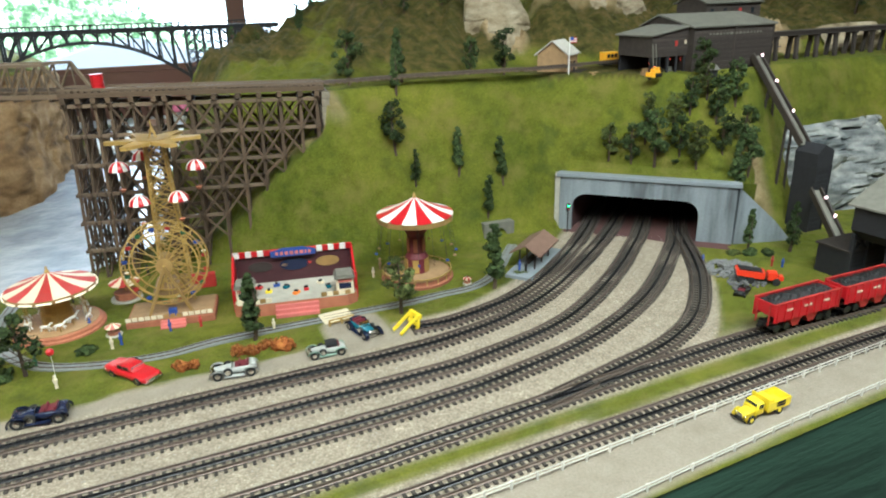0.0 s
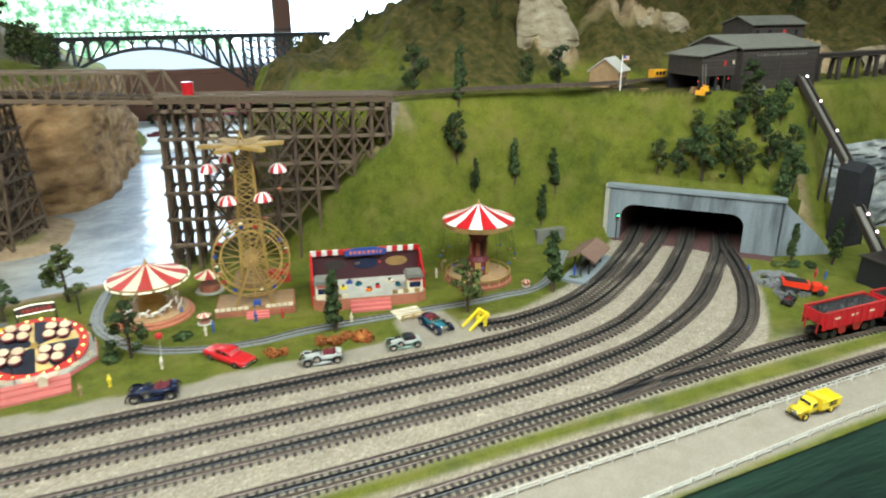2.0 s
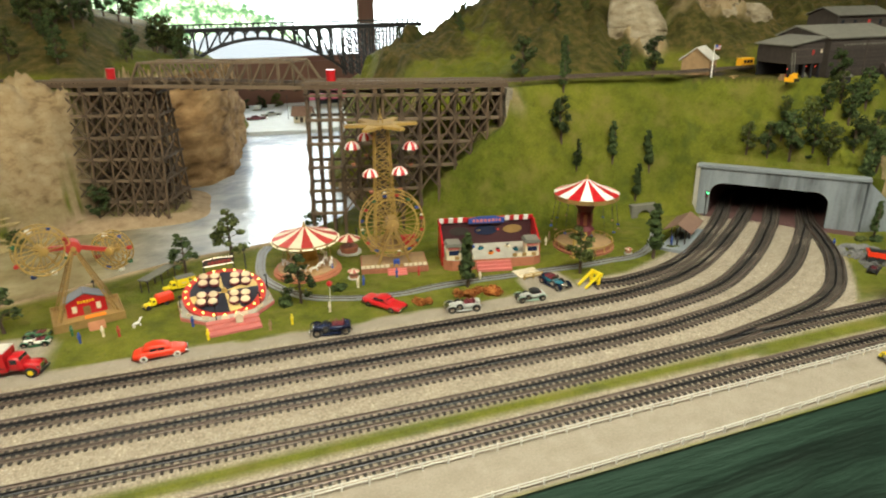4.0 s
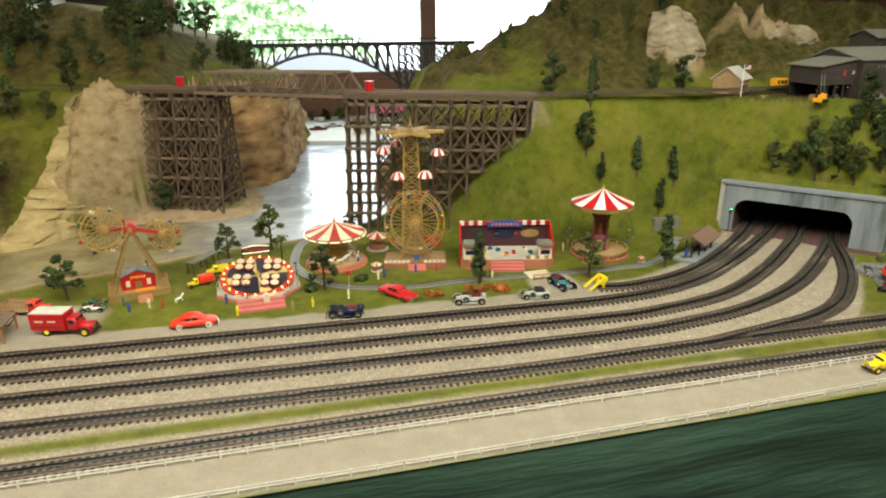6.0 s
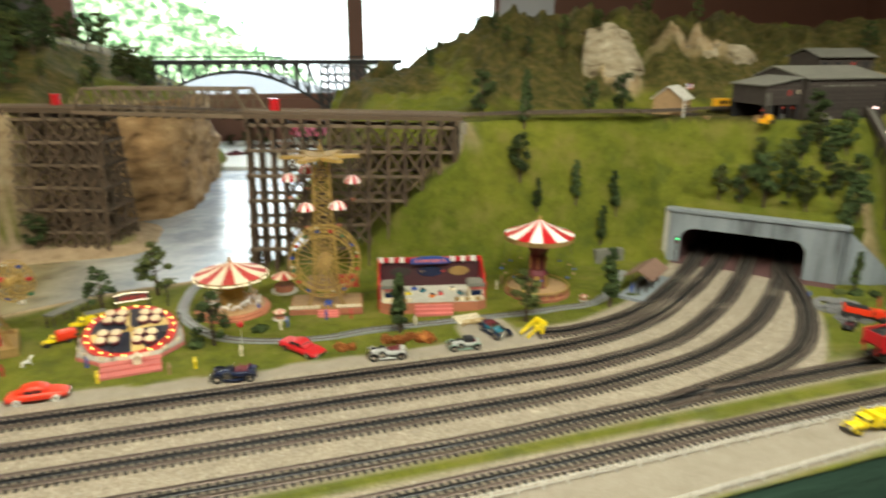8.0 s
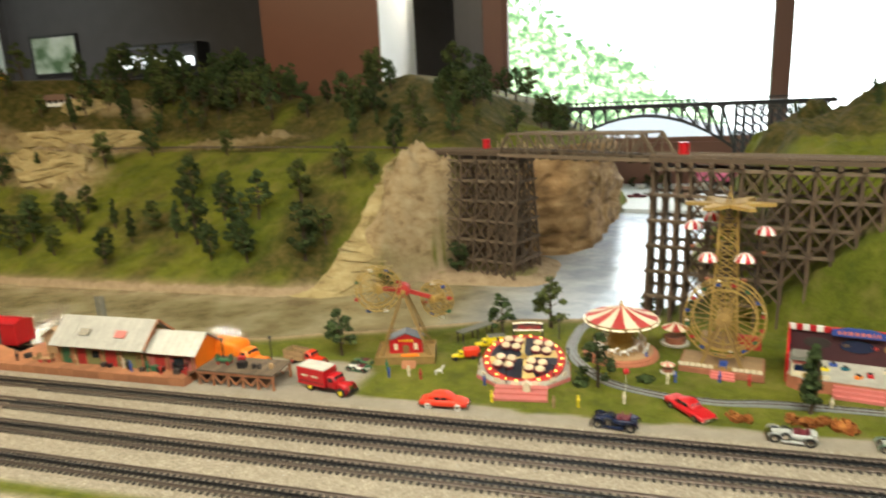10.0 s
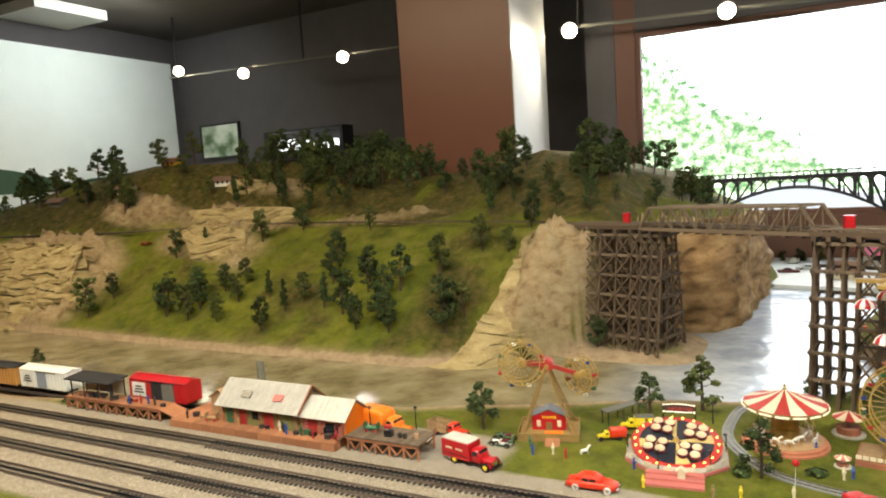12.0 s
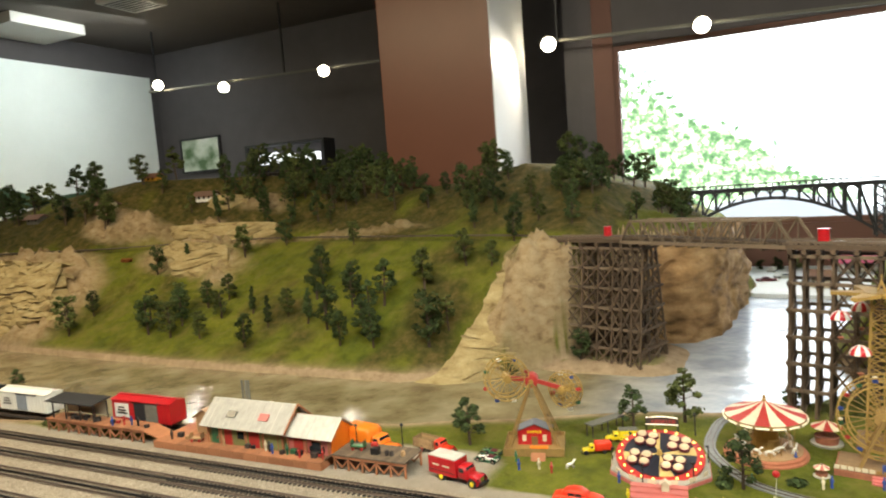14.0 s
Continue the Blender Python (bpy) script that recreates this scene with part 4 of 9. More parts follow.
def timber_trestle(a, b, floor_of, bents, label, base_w=0.075, top_w=0.045, storeys=6, za=DECK, zb=DECK, hanging=()):
    """A many-storeyed timber trestle from a to b, standing on the height floor_of(s) along it."""
    a, b = Vector((*a, 0)), Vector((*b, 0))
    d = (b - a).normalized()
    side = Vector((-d.y, d.x, 0))
    L = (b - a).length
    t = thing("timber_trestle", pose(a.x, a.y, za - DECK, 0, 0, math.degrees(math.atan2(d.y, d.x))) @ pose(0, 0, 0, 0, math.degrees(math.atan2(za - zb, L)), 0), label, "trestle bridge")
    top = DECK - 0.012
    levels = [top - 0.012 - k * (top + 0.0) / storeys for k in range(storeys + 1)]

    def half(z):
        return top_w + (base_w - top_w) * (top - z) / top
    xs = [L * f for f in bents]
    for i, x in enumerate(xs):
        fl = floor_of(x / L) if i not in hanging else 0.085
        for k in range(4):
            u = -1 + 2 * k / 3
            spot = a + d * x + side * u * half(fl)
            low = fl if i in hanging else min(fl, height(spot.x, spot.y)) - 0.026
            beam("post", (x, u * half(low), low), (x, u * half(top) * 0.85, top), 0.0058, 0.0062, M["trestle"], t)
        beam("cap", (x, -half(top) - 0.012, top), (x, half(top) + 0.012, top), 0.010, 0.012, M["trestle"], t)
        for z0, z1 in zip(levels, levels[1:]):
            if z0 < fl + 0.01:
                break
            z1 = max(z1, fl)
            for dx in (-0.005, 0.005):
                beam("sill", (x + dx, -half(z0) - 0.008, z0), (x + dx, half(z0) + 0.008, z0), 0.003, 0.007, M["trestle"], t)
            beam("brace", (x - 0.005, -half(z0), z0), (x - 0.005, half(z1), z1), 0.0024, 0.0045, M["trestle"], t)
            beam("brace", (x + 0.005, half(z0), z0), (x + 0.005, -half(z1), z1), 0.0024, 0.0045, M["trestle"], t)
    for i, (x0, x1) in enumerate(zip(xs, xs[1:])):
        fl = max(floor_of(x0 / L), floor_of(x1 / L))
        if i in hanging or i + 1 in hanging:
            fl = 0.05
        for z0, z1 in zip(levels, levels[1:]):
            if z0 < fl + 0.01:
                break
            for s in (-1, 1):
                beam("girt", (x0, s * half(z0), z0), (x1, s * half(z0), z0), 0.006, 0.008, M["deck"], t)
                if z1 >= fl - 0.03 and x1 - x0 > 0.03:
                    lo = max(z1, fl)
                    beam("diagonal", (x0, s * (half(z0) + 0.004), z0), (x1, s * (half(lo) + 0.004), lo), 0.0026, 0.0042, M["trestle"], t)
                    beam("diagonal", (x1, s * (half(z0) + 0.006), z0), (x0, s * (half(lo) + 0.006), lo), 0.0026, 0.0042, M["trestle"], t)
    for u in (-0.035, -0.015, 0.015, 0.035):
        beam("stringer", (-0.01, u, top + 0.010), (L + 0.01, u, top + 0.010), 0.008, 0.010, M["trestle"], t)
    for s in (-1, 1):
        beam("guard_timber", (-0.01, s * 0.034, top + 0.0215), (L + 0.01, s * 0.034, top + 0.0215), 0.005, 0.005, M["deck"], t)
    bm = bmesh.new()
    k = 0.0
    while k < L:
        add_beam(bm, (k, -0.036, top + 0.017), (k, 0.036, top + 0.017), 0.006, 0.005)
        k += 0.013
    tagged(part("deck_ties", bm, M["deck"], t), kind="stuff")
    return t


A2, B2 = (0.337, 2.085), (0.868, 1.995)
timber_trestle(A2, B2, lambda s: float(np.interp(s, [0, 0.30, 0.47, 0.62, 0.78, 0.95, 1], [-0.02, -0.01, 0.02, 0.09, 0.18, 0.265, 0.28])), (0.0, 0.055, 0.11, 0.165, 0.25, 0.335, 0.375, 0.47, 0.565, 0.66, 0.745, 0.83, 0.915, 0.985), "tall dark brown timber trestle on the river bank", base_w=0.060, top_w=0.038, za=DECK + 0.013, hanging=(4,))
M["stone_tan"] = paint("weathered tan stone", (0.27, 0.235, 0.175), 0.9, vary=0.3, scale=90, bump=0.5)
abutment = thing("abutment", pose(0.886, 1.99, 0.24, 0, 0, -8), "pale grey stone abutment at the end of the trestle", "abutment", kind="structure")
ab_rng = random.Random(8)
for k in range(9):
    for j in range(4):
        part("stone", box(ab_rng.uniform(0.017, 0.021), 0.024, 0.0158, pose(ab_rng.uniform(-0.0015, 0.0015), -0.036 + 0.0245 * j, 0.0164 * k, 0, 0, ab_rng.uniform(-4, 4)), bevel=0.0015), M["stone_tan"], abutment)
A1, B1 = (-0.36, 2.545), (-0.04, 2.43)
timber_trestle(A1, B1, lambda s: float(np.interp(s, [0, 0.12, 0.2, 1], [0.31, 0.2, 0.0, 0.0])), (0, 0.18, 0.36, 0.54, 0.70, 0.80, 0.90, 1.0), "dark brown timber trestle tower before the brown cliff", base_w=0.09)


def truss_span(a, b):
    a, b = Vector((*a, 0)), Vector((*b, 0))
    d = (b - a).normalized()
    L = (b - a).length
    t = thing("truss_bridge", pose(a.x, a.y, DECK - 0.004, 0, 0, math.degrees(math.atan2(d.y, d.x))) @ pose(0, 0, 0, 0, -1.2, 0), "weathered wooden truss bridge span between the two trestles", "truss bridge")
    n, h = 13, 0.066
    for s in (-1, 1):
        y = s * 0.04
        beam("bottom_chord", (0, y, 0), (L, y, 0), 0.007, 0.009, M["deck"], t)
        beam("top_chord", (L / n, y, h), (L - L / n, y, h), 0.007, 0.006, M["truss_wood"], t)
        for k in range(n):
            x0, x1 = L * k / n, L * (k + 1) / n
            if k == 0:
                beam("end_post", (x0, y, 0), (x1, y, h), 0.006, 0.006, M["truss_wood"], t)
            elif k == n - 1:
                beam("end_post", (x0, y, h), (x1, y, 0), 0.006, 0.006, M["truss_wood"], t)
            elif k < n // 2:
                beam("diagonal", (x0, y, h), (x1, y, 0), 0.0034, 0.0042, M["truss_wood"], t)
            else:
                beam("diagonal", (x0, y, 0), (x1, y, h), 0.0034, 0.0042, M["truss_wood"], t)
            if 0 < k:
                beam("upright", (x0, y, 0), (x0, y, h), 0.003, 0.0034, M["truss_wood"], t)
    for k in range(1, n):
        beam("cross_brace", (L * k / n, -0.04, h), (L * k / n, 0.04, h), 0.003, 0.003, M["truss_wood"], t)
        beam("floor_beam", (L * k / n, -0.042, -0.006), (L * k / n, 0.042, -0.006), 0.006, 0.008, M["trestle"], t)
    return t


truss_span((-0.10, 2.445), (0.375, 2.078))
upper = [p for p in UPPER]
lay_track("track", upper, "thin upper track along the hillside and trestles", z=lambda x: deck_at(x) + 0.002, near=(-0.4, 1.6), limit=170, tm=small_tie, middle=False, gauge=0.022, pitch=0.014)


def arch_bridge():
    """Black steel deck arch in front of the window, with lattice approach towers."""
    t = thing("arch_bridge", pose(0, 3.46, 0), "black steel deck arch bridge before the window", "arch bridge")
    x0, x1, zd = -0.22, 1.08, 0.495
    a0, a1 = -0.06, 0.70
    k = M["black"]

    def rib(x):
        u = (x - (a0 + a1) / 2) / ((a1 - a0) / 2)
        return 0.457 - 0.150 * u * u
    n = 14
    for y in (-0.03, 0.03):
        beam("deck_girder", (x0, y, zd), (x1, y, zd), 0.008, 0.012, k, t)
        for i in range(n):
            p, q = a0 + (a1 - a0) * i / n, a0 + (a1 - a0) * (i + 1) / n
            beam("arch_rib", (p, y, rib(p)), (q, y, rib(q)), 0.008, 0.011, k, t)
            beam("column", (p, y, rib(p)), (p, y, zd), 0.007, 0.008, k, t)
            for s in (-1, 1):
                beam("knee", (p, y, zd - 0.022), (p + s * 0.016, y, zd - 0.004), 0.004, 0.005, k, t)
            if zd - rib(p) > 0.055 or zd - rib(q) > 0.055:
                low, high = (p, q) if rib(p) < rib(q) else (q, p)
                beam("brace", (low, y, rib(low)), (high, y, zd - 0.004), 0.005, 0.006, k, t)
        for i in range(11):
            p = a1 + 0.034 * i
            if p > 1.04:
                break
            foot = max(height(p, 3.46), 0.30) - 0.02
            beam("tower_leg", (p, y, foot), (p, y, zd), 0.006, 0.007, k, t)
            z = zd
            while z - 0.035 > foot:
                beam("lattice", (p, y, z), (p + 0.034, y, z - 0.035), 0.003, 0.004, k, t)
                beam("lattice", (p + 0.034, y, z), (p, y, z - 0.035), 0.003, 0.004, k, t)
                z -= 0.035
    for i in range(5):
        p = 0.50 + 0.05 * i
        beam("lattice", (p, -0.03, rib(p)), (p, 0.03, zd), 0.004, 0.004, k, t)
        beam("lattice", (p, 0.03, rib(p)), (p, -0.03, zd), 0.004, 0.004, k, t)
    beam("deck", (x0, 0, zd + 0.009), (x1, 0, zd + 0.009), 0.080, 0.006, k, t)
    for y in (-0.038, 0.038):
        beam("handrail", (x0, y, zd + 0.026), (x1, y, zd + 0.026), 0.004, 0.004, k, t)
        for i in range(53):
            x = x0 + (x1 - x0) * i / 52
            beam("rail_post", (x, y, zd + 0.012), (x, y, zd + 0.026), 0.004, 0.004, k, t)
    return t


arch_bridge()

# ---- rock faces ----
def rock_material(name, stops, strat=(20, 20, 36)):
    m, n, l, b = tree_of(name)
    pos = n.new("ShaderNodeNewGeometry").outputs["Position"]
    mp = n.new("ShaderNodeMapping")
    mp.inputs["Scale"].default_value = strat
    l.new(pos, mp.inputs["Vector"])
    t = n.new("ShaderNodeTexNoise")
    t.inputs["Scale"].default_value = 1.0
    t.inputs["Detail"].default_value = 7
    l.new(mp.outputs[0], t.inputs["Vector"])
    fine = noise_node(n, l, 120, 5, 0.7, src=pos)
    c = ramp(n, l, t.outputs[0], stops).outputs[0]
    d = ramp(n, l, fine.outputs[0], [(0.3, (0.72, 0.72, 0.72)), (0.7, (1.15, 1.15, 1.15))]).outputs[0]
    l.new(mixed(n, l, 0.6, c, d, "MULTIPLY"), b.inputs["Base Color"])
    b.inputs["Roughness"].default_value = 0.95
    b.inputs["Specular IOR Level"].default_value = 0.2
    bumped(n, l, b, fine.outputs[0], 0.5, 0.006)
    return m


M["rock_brown"] = rock_material("brown cliff rock", [(0.3, (0.10, 0.058, 0.026)), (0.5, (0.28, 0.17, 0.08)), (0.7, (0.42, 0.28, 0.145))], (9, 9, 22))
M["rock_tan"] = rock_material("tan layered rock", [(0.26, (0.16, 0.108, 0.048)), (0.38, (0.32, 0.242, 0.115)), (0.60, (0.41, 0.325, 0.165)), (0.78, (0.49, 0.41, 0.235))], (16, 16, 44))
M["rock_grey"] = rock_material("grey slate rock", [(0.3, (0.07, 0.08, 0.085)), (0.5, (0.22, 0.23, 0.23)), (0.75, (0.42, 0.42, 0.39))], (12, 12, 40))


def rock_face(plan, z0, z1, material, label, rough=0.035, lean=0.12, seed=0, steps=0.008, ledge=0.8, rise=None, beds=26):
    """A craggy rock wall standing over a line in plan, leaning back as it rises."""
    pts = bez(plan, steps)
    nz = max(8, int((z1 - z0) / 0.0065))
    bm = bmesh.new()
    rows = []
    for i, p in enumerate(pts):
        d = (pts[min(i + 1, len(pts) - 1)] - pts[max(i - 1, 0)]).normalized()
        out = Vector((d.y, -d.x, 0))
        col = []
        e = math.sin(math.pi * i / (len(pts) - 1)) ** 0.3
        for k in range(nz + 1):
            s = k / nz
            up = 0.75 + 0.25 * e if rise is None else float(interp(rise, i / (len(pts) - 1)))
            z = z0 + (z1 - z0) * s * up
            q = Vector((p.x * 8 + seed, p.y * 8, z * 12))
            r = noise.fractal(q * 0.6, 1.0, 2.0, 3) * rough * 1.1
            bed = z * beds + 1.4 * noise.noise(Vector((p.x * 5 + seed, p.y * 5, z * 5)))
            cut = max(0.0, 1 - abs(bed - round(bed)) * 6) * max(0.0, 0.25 + noise.noise(Vector((p.x * 14 + seed, p.y * 14, round(bed) * 3.7))))
            r += (0.35 * noise.noise(Vector((p.x * 9, p.y * 9 + seed, math.floor(bed + 0.5) * 2.3))) - 1.1 * cut) * rough
            cell = noise.voronoi(Vector((q.x * 1.3, q.y * 1.3, q.z * 2.2)))[0]
            r += (min(cell[1] - cell[0], 0.3) - 0.15) * rough * ledge
            bulge = 0.02 * math.sin(math.pi * s)
            col.append(bm.verts.new(Vector((p.x, p.y, z)) + out * (r + bulge - lean * s * (z1 - z0) - 0.3 * (1 - e) * 0.1)))
        rows.append(col)
    for a, b in zip(rows, rows[1:]):
        for k in range(nz):
            bm.faces.new((a[k], b[k], b[k + 1], a[k + 1]))
    top = [r[-1] for r in rows]
    back = [bm.verts.new(v.co + Vector((0, 0.05, -0.02))) for v in top]
    for k in range(len(top) - 1):
        bm.faces.new((top[k], top[k + 1], back[k + 1], back[k]))
    me = mesh_of("rock_face", bm, material)
    return tagged(new("rock_face", me), label, "rock face")


rock_face([(-0.34, 2.62), (-0.18, 2.70), (-0.06, 2.74), (0.05, 2.78), (0.12, 2.88), (0.16, 3.05), (0.19, 3.30), (0.22, 3.62)], -0.03, 0.388, M["rock_brown"], "tall rounded brown cliff rising from the river", 0.030, 0.04, 1, ledge=0.35, beds=7)
rock_face([(-0.78, 2.09), (-0.66, 2.10), (-0.56, 2.15), (-0.48, 2.24), (-0.42, 2.34), (-0.385, 2.44), (-0.36, 2.54)], -0.02, 0.385, M["rock_tan"], "pale tan craggy rock slope beside the trestle tower", 0.035, 0.30, 5, rise=[(0, 0.02), (0.25, 0.15), (0.5, 0.44), (0.72, 0.80), (0.85, 0.95), (1, 0.99)])
rock_face([(2.00, 1.66), (2.12, 1.60), (2.26, 1.575), (2.40, 1.58), (2.54, 1.62), (2.62, 1.70)], -0.01, 0.235, M["rock_grey"], "grey slate rock outcrop behind the coal loader", 0.03, 0.35, 9)
M["rock_pale"] = rock_material("pale cream rock", [(0.30, (0.10, 0.075, 0.042)), (0.42, (0.27, 0.22, 0.145)), (0.62, (0.37, 0.315, 0.225)), (0.8, (0.46, 0.41, 0.31))])
rock_face([(1.42, 2.36), (1.49, 2.31), (1.59, 2.285), (1.69, 2.305)], 0.385, 0.655, M["rock_pale"], "pale cream rock face on the upper hill", 0.020, 0.45, 12, rise=[(0, 0.92), (0.4, 1.0), (0.7, 0.97), (1, 0.90)])
rock_face([(1.83, 2.40), (1.95, 2.36), (2.08, 2.35), (2.18, 2.38)], 0.50, 0.585, M["rock_pale"], "pale rock ledge on the upper hill", 0.022, 0.4, 14)
rock_face([(2.60, 1.99), (2.72, 1.95), (2.86, 1.97)], 0.38, 0.475, M["rock_pale"], "pale rock ledge beside the mine trestle", 0.022, 0.4, 16)
rock_face([(-4.4, 2.22), (-3.9, 2.16), (-3.4, 2.15), (-3.0, 2.17), (-2.78, 2.24), (-2.70, 2.40)], -0.02, 0.385, M["rock_tan"], "broad pale tan layered cliff over the river", 0.05, 0.75, 21)
rock_face([(-2.66, 2.74), (-2.52, 2.70), (-2.36, 2.68), (-2.20, 2.70), (-2.10, 2.76)], 0.20, 0.42, M["rock_tan"], "pale tan rock bluff below the upper track", 0.035, 0.45, 25)
rock_face([(-2.95, 2.98), (-2.72, 2.96), (-2.45, 2.98), (-2.2, 3.02), (-2.05, 3.10)], 0.37, 0.50, M["rock_tan"], "pale tan rock cutting behind the upper track", 0.03, 0.4, 29)

rock_face([(-3.05, 3.10), (-2.92, 3.06), (-2.78, 3.10)], 0.46, 0.555, M["rock_tan"], "small tan cut bank on the upper hill", 0.02, 0.4, 33)
rock_face([(-2.74, 3.24), (-2.56, 3.20), (-2.38, 3.25)], 0.52, 0.655, M["rock_tan"], "tan cut bank below the white house", 0.025, 0.4, 37)

# ---- trees ----
def foliage(name, dark, mid, light):
    m, n, l, b = tree_of(name)
    g = n.new("ShaderNodeNewGeometry")
    r = ramp(n, l, g.outputs["Random Per Island"], [(0.0, dark), (0.5, mid), (1.0, light)])
    info = n.new("ShaderNodeObjectInfo")
    hsv = n.new("ShaderNodeHueSaturation")
    mp = n.new("ShaderNodeMapRange")
    mp.inputs["To Min"].default_value = 0.65
    mp.inputs["To Max"].default_value = 1.35
    l.new(info.outputs["Random"], mp.inputs[0])
    l.new(mp.outputs[0], hsv.inputs["Value"])
    l.new(r.outputs[0], hsv.inputs["Color"])
    l.new(hsv.outputs[0], b.inputs["Base Color"])
    b.inputs["Roughness"].default_value = 0.85
    b.inputs["Specular IOR Level"].default_value = 0.2
    return m


M["leaf"] = foliage("dark foam foliage", (0.018, 0.030, 0.012), (0.040, 0.062, 0.020), (0.075, 0.105, 0.035))
M["leaf_olive"] = foliage("olive foam foliage", (0.030, 0.040, 0.012), (0.070, 0.088, 0.024), (0.12, 0.14, 0.045))
M["leaf_rust"] = foliage("rust coloured scrub", (0.16, 0.045, 0.012), (0.30, 0.10, 0.025), (0.42, 0.18, 0.05))


def clump(bm, centre, rad, count, leaf, rng, flat=0.8):
    for _ in range(count):
        v = Vector((rng.gauss(0, 1), rng.gauss(0, 1), rng.gauss(0, 1)))
        v.normalize()
        p = Vector(centre) + Vector((v.x, v.y, v.z * flat)) * rad * (0.55 + 0.5 * rng.random())
        a = v.cross(Vector((rng.random() - 0.5, rng.random() - 0.5, rng.random() - 0.5)))
        if a.length < 1e-3:
            continue
        a.normalize()
        b = v.cross(a)
        tilt = v * (rng.random() - 0.5) * 0.9
        s = leaf * (0.6 + 0.8 * rng.random())
        q = [p + a * s + tilt * s, p + b * s * 0.9, p - a * s - tilt * s, p - b * s * 0.8 + v * s * 0.4]
        bm.faces.new([bm.verts.new(c) for c in q])


def tree_proto(style, seed, mat):
    """A model tree one metre tall; it is scaled where it stands."""
    rng = random.Random(seed)
    t = thing("tree", pose(0, 0, -40), "", "tree", "model trees")
    tr = bmesh.new()
    bend = Vector((rng.uniform(-0.03, 0.03), rng.uniform(-0.03, 0.03), 0))
    pts = [Vector((0, 0, -0.06)), Vector((0, 0, 0.25)) + bend, Vector((0, 0, 0.6)) + bend * 1.6, Vector((0, 0, 0.92)) + bend]
    rad = [0.030, 0.024, 0.015, 0.005]
    for a, b, r1, r2 in zip(pts, pts[1:], rad, rad[1:]):
        d = b - a
        add_cyl(tr, r1, r2, d.length, Matrix.Translation(a) @ d.to_track_quat("Z", "Y").to_matrix().to_4x4(), 6)
    cr = bmesh.new()
    if style == "column":
        for k in range(13):
            z = 0.24 + 0.72 * k / 12
            w = (0.115 * (1 - 0.78 * (k / 12) ** 1.5) + 0.018) * rng.uniform(0.7, 1.2)
            for _ in range(2):
                a = rng.uniform(0, 6.28)
                clump(cr, (math.cos(a) * w * 0.5, math.sin(a) * w * 0.5, z), w * 0.75, 40, 0.028, rng)
    elif style == "pine":
        for k in range(8):
            z = 0.30 + 0.64 * k / 7
            w = 0.30 * (1 - 0.7 * (k / 7) ** 1.2) * rng.uniform(0.75, 1.15)
            for j in range(4 if k < 6 else 2):
                a = rng.uniform(0, 6.28)
                c = (math.cos(a) * w * 0.75, math.sin(a) * w * 0.75, z + rng.uniform(-0.03, 0.03))
                if rng.random() < 0.85:
                    clump(cr, c, 0.085 * rng.uniform(0.7, 1.3), 38, 0.026, rng, 0.6)
                d = Vector(c) - Vector((0, 0, z - 0.05))
                add_cyl(tr, 0.008, 0.003, d.length, Matrix.Translation((0, 0, z - 0.05)) @ d.to_track_quat("Z", "Y").to_matrix().to_4x4(), 4)
    else:
        for k in range(24):
            z = 0.22 + 0.72 * (k + rng.random()) / 24
            w = 0.27 * math.sin(math.pi * min(1, (z - 0.02) / 1.04)) ** 0.8
            a = rng.uniform(0, 6.28)
            c = (math.cos(a) * w * rng.uniform(0.3, 1), math.sin(a) * w * rng.uniform(0.3, 1), z)
            clump(cr, c, rng.uniform(0.07, 0.12), 46, 0.026, rng, 0.8)
            d = Vector(c) - Vector((0, 0, z - 0.15))
            add_cyl(tr, 0.009, 0.003, d.length, Matrix.Translation((0, 0, z - 0.15)) @ d.to_track_quat("Z", "Y").to_matrix().to_4x4(), 4)
    part("trunk", tr, M["trunk"], t)
    part("crown", cr, mat, t)
    return t


PROTO = {
    "broad": [tree_proto("broad", s, M["leaf"]) for s in (3, 8, 13)] + [tree_proto("broad", s, M["leaf_olive"]) for s in (21, 34)],
    "pine": [tree_proto("pine", s, M["leaf"]) for s in (5, 9)] + [tree_proto("pine", 17, M["leaf_olive"])],
    "column": [tree_proto("column", s, M["leaf"]) for s in (2, 6)],
}
TREE_LABEL = {"broad": "bushy dark green model tree on the grassy hillside", "pine": "open-branched dark green model pine with bare trunk", "column": "slim dark green columnar model conifer on the grass"}
tree_rng = random.Random(77)
used = set()


def plant(style, x, y, h, wide=1.0):
    k = tree_rng.randrange(len(PROTO[style]))
    z = height(x, y) - 0.002
    m = pose(x, y, z, tree_rng.uniform(-4, 4), tree_rng.uniform(-4, 4), tree_rng.uniform(0, 360)) @ Matrix.Diagonal((h * wide, h * wide, h, 1))
    src = PROTO[style][k]
    if (style, k) in used:
        t = copy_thing(src, m @ Matrix.Diagonal([1 / c for c in src.scale] + [1]))
    else:
        t = src
        t.matrix_world = m
        used.add((style, k))
    return tagged(t, TREE_LABEL[style])


def grove(style, rows, wide=1.0):
    for x, y, h in rows:
        plant(style, x, y, h, wide)


